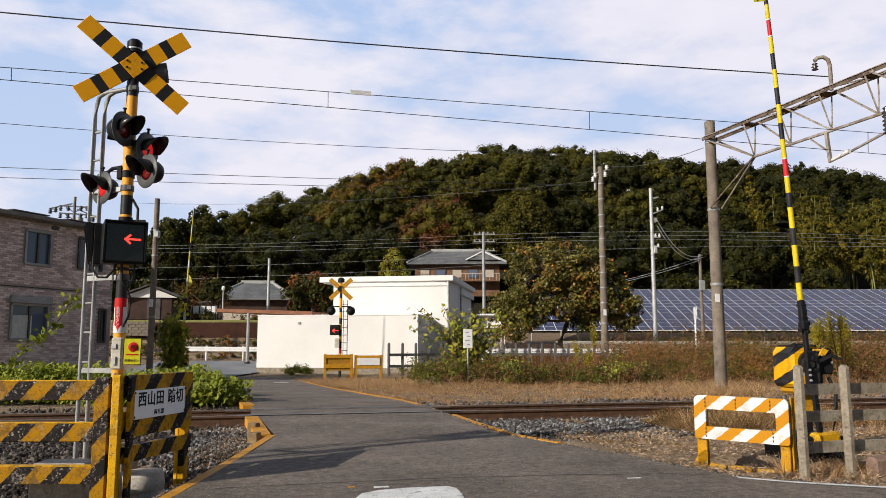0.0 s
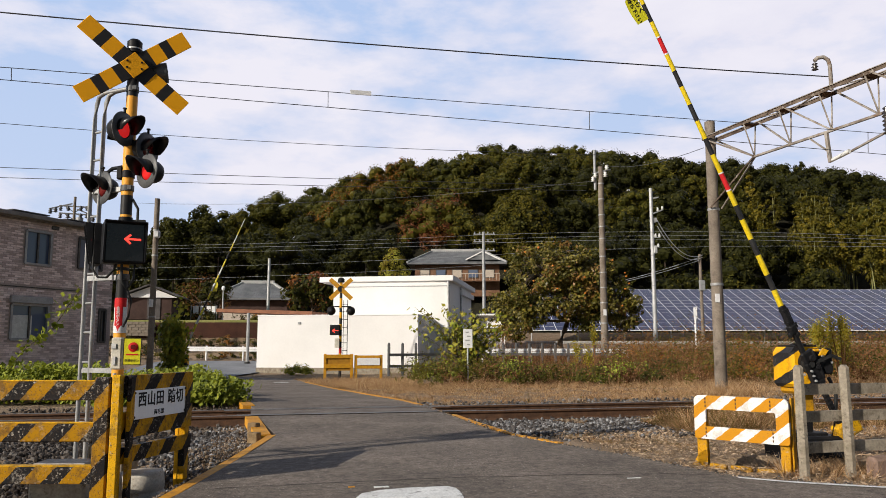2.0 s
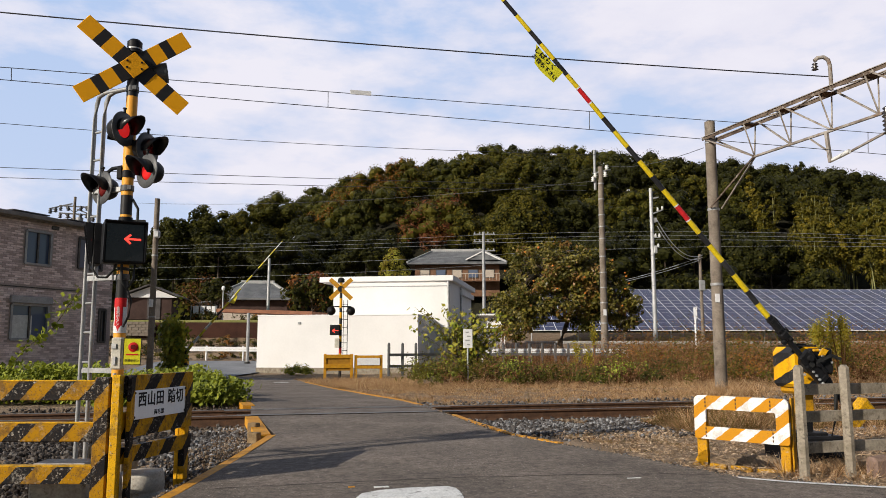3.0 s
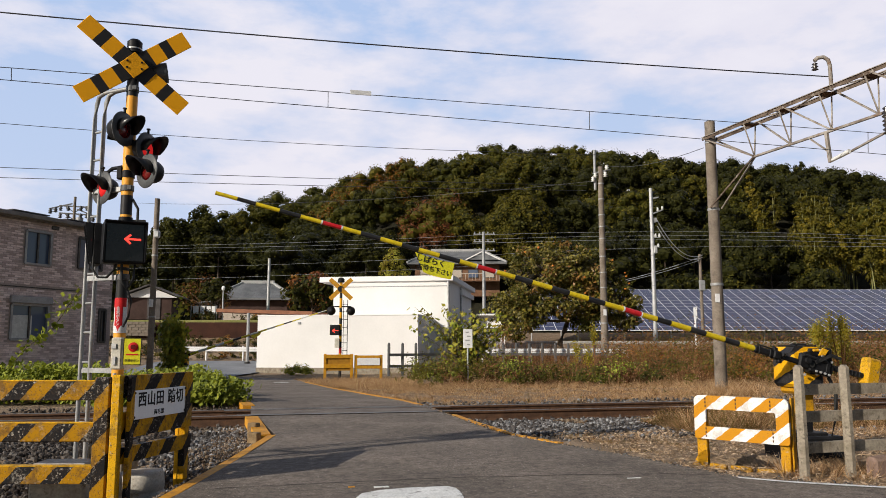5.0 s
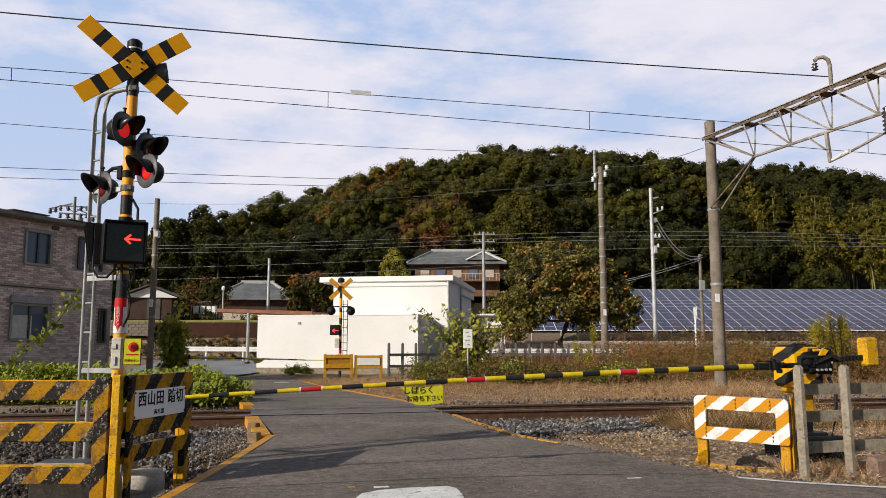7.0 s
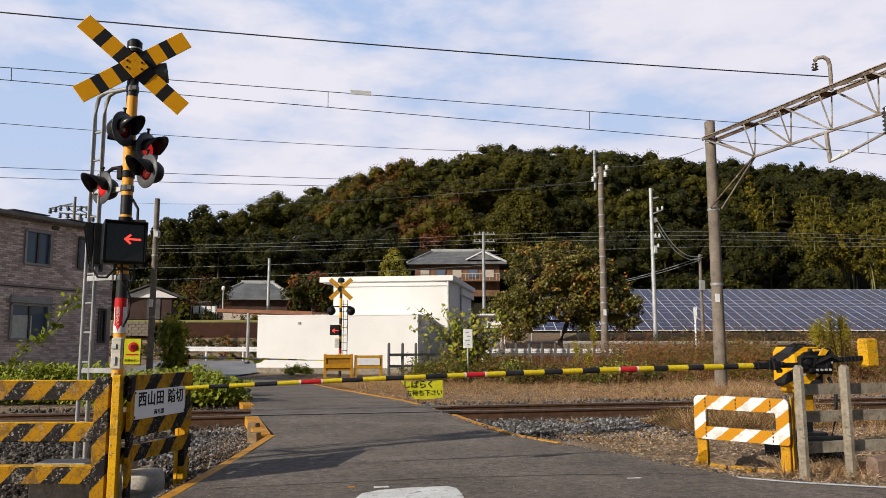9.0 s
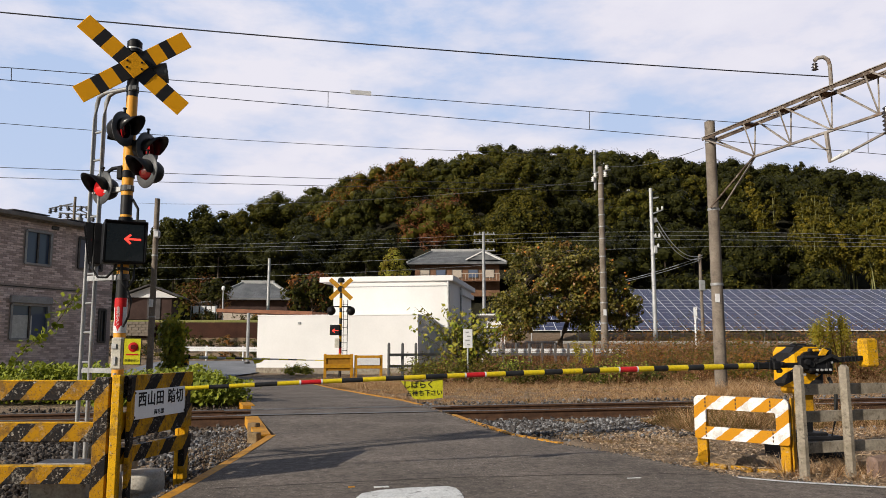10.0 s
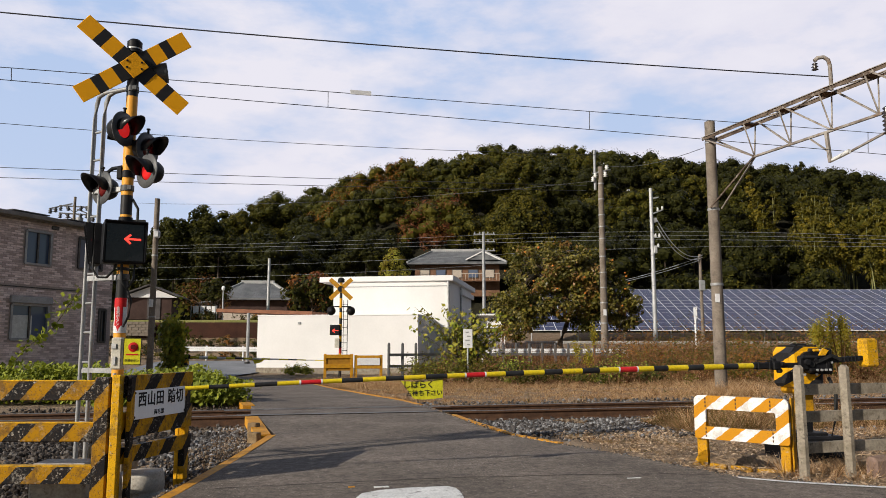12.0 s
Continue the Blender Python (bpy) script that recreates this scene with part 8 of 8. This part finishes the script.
tufts("fence_grass", "coarse dry grass round the concrete posts", 210, fence_foot, 0.24, 0.003, [STRAW, WEED], [0.85, 0.15], 58, 22)
tufts("low_tufts", "low olive-brown tufts on the gravel verge", 1500, strip(2.5, 6.0, -4.8, -2.5, 1), 0.12, 0.003, [STRAW, WEED, LEAF_OLIVE], [0.5, 0.25, 0.25], 57, 18)
blades("dry_litter", "flattened dry grass at the road's edge", 70000, strip(2.6, 10, -7.2, -2.5, 1), 0.06, 0.0028, STRAW, 43, 2.6)


def mast_foot(rng, n):
    return np.stack([rng.normal(6.4, 0.5, n), rng.normal(17.5, 0.3, n), rng.uniform(0.5, 1.3, n)], 1)


blades("mast_tuft", "dry grass round the foot of the mast", 1500, mast_foot, 0.36, 0.006, STRAW, 53, 0.8)


def verge(rng, n):
    return np.stack([rng.uniform(-6.5, -1.0, n), rng.uniform(23, 33.5, n), rng.uniform(0.3, 1.2, n)], 1)


tufts("verge_grass", "dry straw grass on the verge by the yellow guards", 2000, verge, 0.24, 0.006, [STRAW, WEED], [0.8, 0.2], 52)
blades("weed_stems", "tall dry red-brown weed stems", 100000, strip(7, 52, 11.0, 27.0, 1), 1.35, 0.008, WEED, 44, 0.25, "weeds")
undergrowth("dry_weeds", "tall rust-brown dry weeds with green bushes", [(7, 40, 23, 36)], [WEED, LEAF_OLIVE, LEAF_MID, LEAF_RUST], [0.36, 0.26, 0.26, 0.12], 45, 0.08, 2.6, 1.4, "weeds")
undergrowth("low_weeds", "knee-high brown weeds along the picket fence", [(1.5, 7, 28, 34)], [WEED, LEAF_OLIVE, LEAF_MID, LEAF_RUST], [0.5, 0.22, 0.16, 0.12], 67, 0.08, 4.0, 0.75, "weeds")
undergrowth("tall_weeds", "head-high red-brown weeds before the solar panels", [(7.5, 27, 30.5, 37)], [WEED, LEAF_OLIVE, LEAF_MID, LEAF_RUST], [0.5, 0.16, 0.16, 0.18], 56, 0.10, 2.3, 1.95, "weeds")
undergrowth("green_weeds", "low green bushes along the picket fence", [(-1.1, 7.0, 23.5, 28)], [LEAF_OLIVE, LEAF_BRIGHT, WEED, LEAF_MID], [0.34, 0.22, 0.22, 0.22], 46, 0.09, 5.5, 0.82, "weeds")


def goldenrod(x, y, h, seed, heads=5, wide=0.3):
    rng = np.random.default_rng(seed)
    z = float(ground_z(np.float64(x), np.float64(y)))
    t = thing("goldenrod", pose(x, y, z), "tall weed with golden yellow flowers", "plant", "goldenrods in the weeds")
    g = Geo()
    P = []
    for i in range(heads):
        a, r = rng.uniform(0, 6.28), rng.uniform(0.15, 1.0) * wide
        e = Vector((math.cos(a) * r, math.sin(a) * r, h * rng.uniform(0.8, 1.0)))
        g.tube([(0, 0, 0), e * 0.5, e], [0.012, 0.01, 0.006], 5)
        P.append(np.array(e) + rng.normal(size=(220, 3)) * np.array([0.06, 0.06, 0.17]))
    part("stem", g, WEED, t)
    tagged(part("flower_head", mesh_quads("flower_head", leaf_quads(np.concatenate(P), 0.05, rng, 0.7), [LEAF_GOLD, LEAF_LIME], np.arange(len(P) * 220) % 3 % 2), None, t), kind="stuff")


for i, (x, y, h) in enumerate(((4.9, 25, 1.95), (4.5, 26, 1.3), (10.95, 22.3, 1.7), (11.3, 22.0, 1.9), (11.5, 22.5, 1.4), (4.75, 25.4, 1.0))):
    goldenrod(x, y, h, 60 + i, 2 if y > 24 else 7, 0.12 if y > 24 else 0.34)


def leafy_vines():
    rng = np.random.default_rng(71)
    V = []
    # a low tangle along the left of the road, past the rails
    def tangle(x0, x1, y0, y1, n, h, size):
        for _ in range(n):
            x, y = rng.uniform(x0, x1), rng.uniform(y0, y1)
            if on_road(np.float64(x), np.float64(y), 0.12):
                continue
            z = float(ground_z(np.float64(x), np.float64(y)))
            hh = h * (0.55 + 0.45 * noise.noise(Vector((x * 0.9, y * 0.9, 3.0))))
            c = np.stack([rng.normal(x, 0.14, 30), rng.normal(y, 0.14, 30), z + hh * rng.uniform(0.1, 1.0, 30)], 1)
            f = rng.normal(size=(30, 3)) * 0.5 + LIGHTWARD
            V.append(leaf_quads(c, rng.uniform(0.45, 0.95, 30) * size, rng, 0.75, 0.0, True, f / np.linalg.norm(f, axis=1)[:, None]))
    tangle(-6.6, -3.0, 14.2, 17.5, 560, 0.66, 0.15)
    tangle(-16, -6.0, 14.6, 21.0, 1250, 0.82, 0.14)
    tangle(-8.4, -7.0, 15.2, 16.4, 130, 1.2, 0.12)
    tangle(-9.0, -7.0, 19.5, 27, 220, 0.8, 0.16)
    tangle(-9.9, -8.4, 18.4, 19.6, 120, 1.2, 0.15)
    tangle(-11.2, -10.2, 18.4, 19.6, 70, 1.0, 0.15)
    me = mesh_quads("creeper", np.concatenate(V), [LEAF_BRIGHT])
    tagged(new("creeper", me), "bright green broad-leaved creeper beside the track", "creeper", kind="stuff")
    # creeper over the far barrier machine
    V2 = []
    for _ in range(150):
        c = np.array([-11.38, 32.6, 1.1]) + rng.normal(size=3) * np.array([0.24, 0.24, 0.56])
        f = rng.normal(size=(14, 3)) * 0.5 + np.array([-0.5, -0.6, 0.6])
        V2.append(leaf_quads(c + rng.normal(size=(14, 3)) * 0.14, rng.uniform(0.14, 0.26, 14), rng, 0.8, 0.0, True, f / np.linalg.norm(f, axis=1)[:, None]))
    me = mesh_quads("creeper_clump", np.concatenate(V2), [LEAF_BRIGHT, LEAF_LIME], (np.arange(150 * 14) // 7 % 3 > 0).astype(int))
    tagged(new("creeper_clump", me), "green creeper overgrowing the far barrier machine", "creeper", kind="stuff")
    # a long shoot reaching up before the brick house
    g = Geo()
    a, b = Vector((-10.553, 19, 0.57)), Vector((-8.526, 18, 2.232))
    pts = [a.lerp(b, t / 8) + Vector((0, 0, 0.12 * math.sin(t))) for t in range(9)]
    shoot = thing("creeper_shoot", Matrix(), "long creeper shoot reaching up", "creeper")
    part("stem", Geo().tube(pts, 0.012, 5), BARK, shoot)
    c = np.array([pts[int(k)].lerp(pts[min(8, int(k) + 1)], k % 1) for k in rng.uniform(0, 8, 120)]) + rng.normal(size=(120, 3)) * 0.09
    part("leaves", mesh_quads("leaves", leaf_quads(c, rng.uniform(0.1, 0.2, 120), rng, 0.8), [LEAF_BRIGHT]), None, shoot)


leafy_vines()
undergrowth("garden_shrubs", "clipped green and reddish garden shrubs on the terrace", [(-27, -13, 55.5, 59.5)], [LEAF_DARK, LEAF_RUST, LEAF_OLIVE], [0.5, 0.25, 0.25], 49, 0.16, 0.55, 1.1, "shrub")


def litter():
    """Fallen leaves and bits on the open earth right of the road."""
    rng = np.random.default_rng(81)
    s, q = rng.uniform(2.4, 10, 45000), rng.uniform(-7.4, -2.3, 45000)
    x, y = TRACK.x + ALONG.x * s + OUT.x * q, TRACK.y + ALONG.y * s + OUT.y * q
    ok = ~on_road(x, y, 0.0) & (y > 5.95)
    x, y = x[ok], y[ok]
    c = np.stack([x, y, ground_z(x, y) + rng.uniform(0.005, 0.05, len(x))], 1)
    me = mesh_quads("leaf_litter", leaf_quads(c, rng.uniform(0.018, 0.06, len(x)), rng, 0.26, 0.75), [LITTER])
    tagged(new("leaf_litter", me), "brown fallen leaves and straw on the earth", "leaf litter", kind="stuff")


litter()


def road_grit():
    """Small pale stones and grit strewn along the edge of the asphalt."""
    rng = np.random.default_rng(83)
    edge = [(p[0], p[1]) for p in dense(ROAD_RIGHT[2:9], 12)]
    P = []
    for (x0, y0), (x1, y1) in zip(edge, edge[1:]):
        ln = math.hypot(x1 - x0, y1 - y0)
        nx, ny = -(y1 - y0) / ln, (x1 - x0) / ln
        for _ in range(int(ln * 430)):
            u, off = rng.random(), rng.exponential(0.16) - 0.05
            x, y = x0 + (x1 - x0) * u - nx * off, y0 + (y1 - y0) * u - ny * off
            z = float(road_z(x, y)) if off < 0 else float(ground_z(np.float64(x), np.float64(y))) + 0.004
            P.append((x, y, z))
    P = np.array(P)
    r = rng.uniform(0.003, 0.013, len(P)) * np.where(rng.random(len(P)) < 0.10, 2.4, 1.0)
    v = BALL.reshape(-1, 3, 3)[::2].reshape(-1, 3)
    q = (v[None] * rng.uniform(0.6, 1.2, (len(P), len(v), 1)) * r[:, None, None] + P[:, None, :]).reshape(-1, 3)
    me = mesh_quads("road_grit", q, [LITTER, STONE], np.repeat(rng.choice(2, size=len(P), p=[0.45, 0.55]), len(v) // 3), 3)
    tagged(new("road_grit", me), "pale grit and small stones along the asphalt's edge", "gravel", kind="stuff")


road_grit()
undergrowth("verge_bush", "small green bush at the foot of the white wall", [(-7.6, -6.4, 37.4, 38.2)], [LEAF_BRIGHT, LEAF_LIME], [0.4, 0.6], 47, 0.12, 14.0, 0.46, "bush")
undergrowth("terrace_bank", "dark low plants on the bank below the terrace", [(-24, -10.5, 48.8, 53.4)], [LEAF_DARK, LEAF_OLIVE, LEAF_RUST], [0.5, 0.3, 0.2], 51, 0.11, 2.2, 0.6, "undergrowth")
# ---------- drifting clouds ----------
def cloud_backdrop():
    mt = bpy.data.materials.new("cloud_sky")
    mt.use_nodes = True
    nt = mt.node_tree
    nt.nodes.clear()
    out = nt.nodes.new("ShaderNodeOutputMaterial")
    em = nt.nodes.new("ShaderNodeEmission")
    co = coords(nt)
    mp = nt.nodes.new("ShaderNodeMapping")
    mp.inputs["Scale"].default_value = (0.0009, 0.0009, 0.0023)
    mp.inputs["Location"].default_value = (0.37, 0.0, 0.2)
    nt.links.new(co, mp.inputs["Vector"])
    big = noise_tex(nt, mp.outputs[0], 2.0, 8, 0.56)
    soft = noise_tex(nt, mp.outputs[0], 1.1, 3, 0.5)
    cover = maths(nt, "ADD", maths(nt, "MULTIPLY", big, 0.7), maths(nt, "MULTIPLY", soft, 0.3))
    sep = nt.nodes.new("ShaderNodeSeparateXYZ")
    nt.links.new(co, sep.inputs[0])
    # more cloud towards the east
    cover = maths(nt, "ADD", cover, maths(nt, "MULTIPLY", sep.outputs["X"], 0.00004))
    fac = ramp(nt, cover, [(0.43, (0, 0, 0)), (0.50, (0.6, 0.6, 0.6)), (0.58, (1, 1, 1))])
    blue = ramp(nt, maths(nt, "DIVIDE", sep.outputs["Z"], 1600), [(0.0, (0.72, 0.77, 0.90)), (0.35, (0.54, 0.66, 0.90)), (1.0, (0.40, 0.56, 0.88))])
    white = ramp(nt, big, [(0.42, (0.80, 0.79, 0.91)), (0.62, (0.88, 0.86, 0.95))])
    nt.links.new(mix(nt, fac, blue, white), em.inputs[0])
    em.inputs["Strength"].default_value = 0.93
    nt.links.new(em.outputs[0], out.inputs[0])
    g = Geo()
    R, n, k = 2600, 48, 14
    vs = []
    for j in range(k + 1):
        e = radians(-4 + 56 * j / k)
        for i in range(n + 1):
            a = radians(-70 + 140 * i / n)
            vs.append((R * math.sin(a) * math.cos(e), R * math.cos(a) * math.cos(e), R * math.sin(e)))
    fs = [(j * (n + 1) + i, j * (n + 1) + i + 1, (j + 1) * (n + 1) + i + 1, (j + 1) * (n + 1) + i) for j in range(k) for i in range(n)]
    g.add(vs, fs, 0, True)
    return solo("sky_backdrop", g, mt, "pale blue autumn sky with drifting white clouds", "sky", kind="structure")


SKY = cloud_backdrop()


# ---------- what moves ----------
def motions():
    walk(SKY, [(0, pose(0, 0, 0, 0, 0, 0.5)), (12, pose(0, 0, 0, 0, 0, -0.5))])
    angles = [(0, 85.8), (0.6, 85.8), (0.8, 85.2), (1.0, 83.0), (1.2, 78.6), (1.5, 71.9), (2.0, 64.0), (2.5, 55.5), (3.0, 46.8), (3.2, 43.4), (4.0, 30.2), (4.8, 17.5), (5.0, 14.6), (5.5, 7.15), (5.8, 2.9), (5.9, 1.5), (6.0, -0.05), (6.1, -1.19), (6.2, -1.41), (6.3, -1.05), (6.4, -0.46), (6.5, -0.05), (6.6, 0.04), (6.7, -0.19), (6.8, -0.41), (6.9, -0.78), (7.0, -1.19), (7.1, -1.14), (7.2, -1.0), (7.5, -0.28), (7.9, -0.72), (8.3, -0.42), (8.8, -0.46), (9.2, -0.52), (12, -0.52)]
    turn = pose(0, 0, 0, 0, 0, ARM_YAW)
    angles = [(t, a + 1.0 * math.sin(radians(max(0.0, a)))) for t, a in angles]
    walk(BARRIERS["near"], [(t, Matrix.Translation((0, 0, 0.875)) @ turn @ pose(0, 0, 0, 0, -a, 0)) for t, a in angles])
    # the cloth notice hangs down beside the boom
    walk(BARRIERS["notice"], [(t, Matrix.Translation((4.0, 0.05, sag(4.0) - 0.02)) @ pose(0, 0, 0, 0, 0.1 * max(0.0, a), 0)) for t, a in angles])
    far = [(0, 88), (0.6, 88), (1.0, 84.5), (1.5, 76), (2.0, 67.5), (3.0, 50.5), (3.2, 47), (4.0, 34.3), (5.0, 18.3), (5.5, 10.6), (6.0, 3.2), (6.2, 0.8), (6.4, -0.8), (6.6, -1.0), (12, -1.0)]
    walk(BARRIERS["far"], [(t, Matrix.Translation((0, 0, 1.0)) @ pose(0, 0, 0, 0, -a, 0)) for t, a in far])
    # the flashing lamps take turns
    for lens, phase in LENSES:
        rows, k = [], 0
        lit = phase == 1
        rows.append((0, pose(0, 0.01, 0, 0, 0, 0 if lit else 180)))
        t = 0.46
        ang = 0 if lit else 180
        while t < 11.9:
            for i in range(4):
                rows.append((t - 0.05 + i / 30, pose(0, 0.01, 0, 0, 0, ang + 60 * i)))
            ang += 180
            t += 0.6 if (k % 2 == 0) else 0.63
            k += 1
        rows.append((12, pose(0, 0.01, 0, 0, 0, ang)))
        walk(lens, rows)


motions()
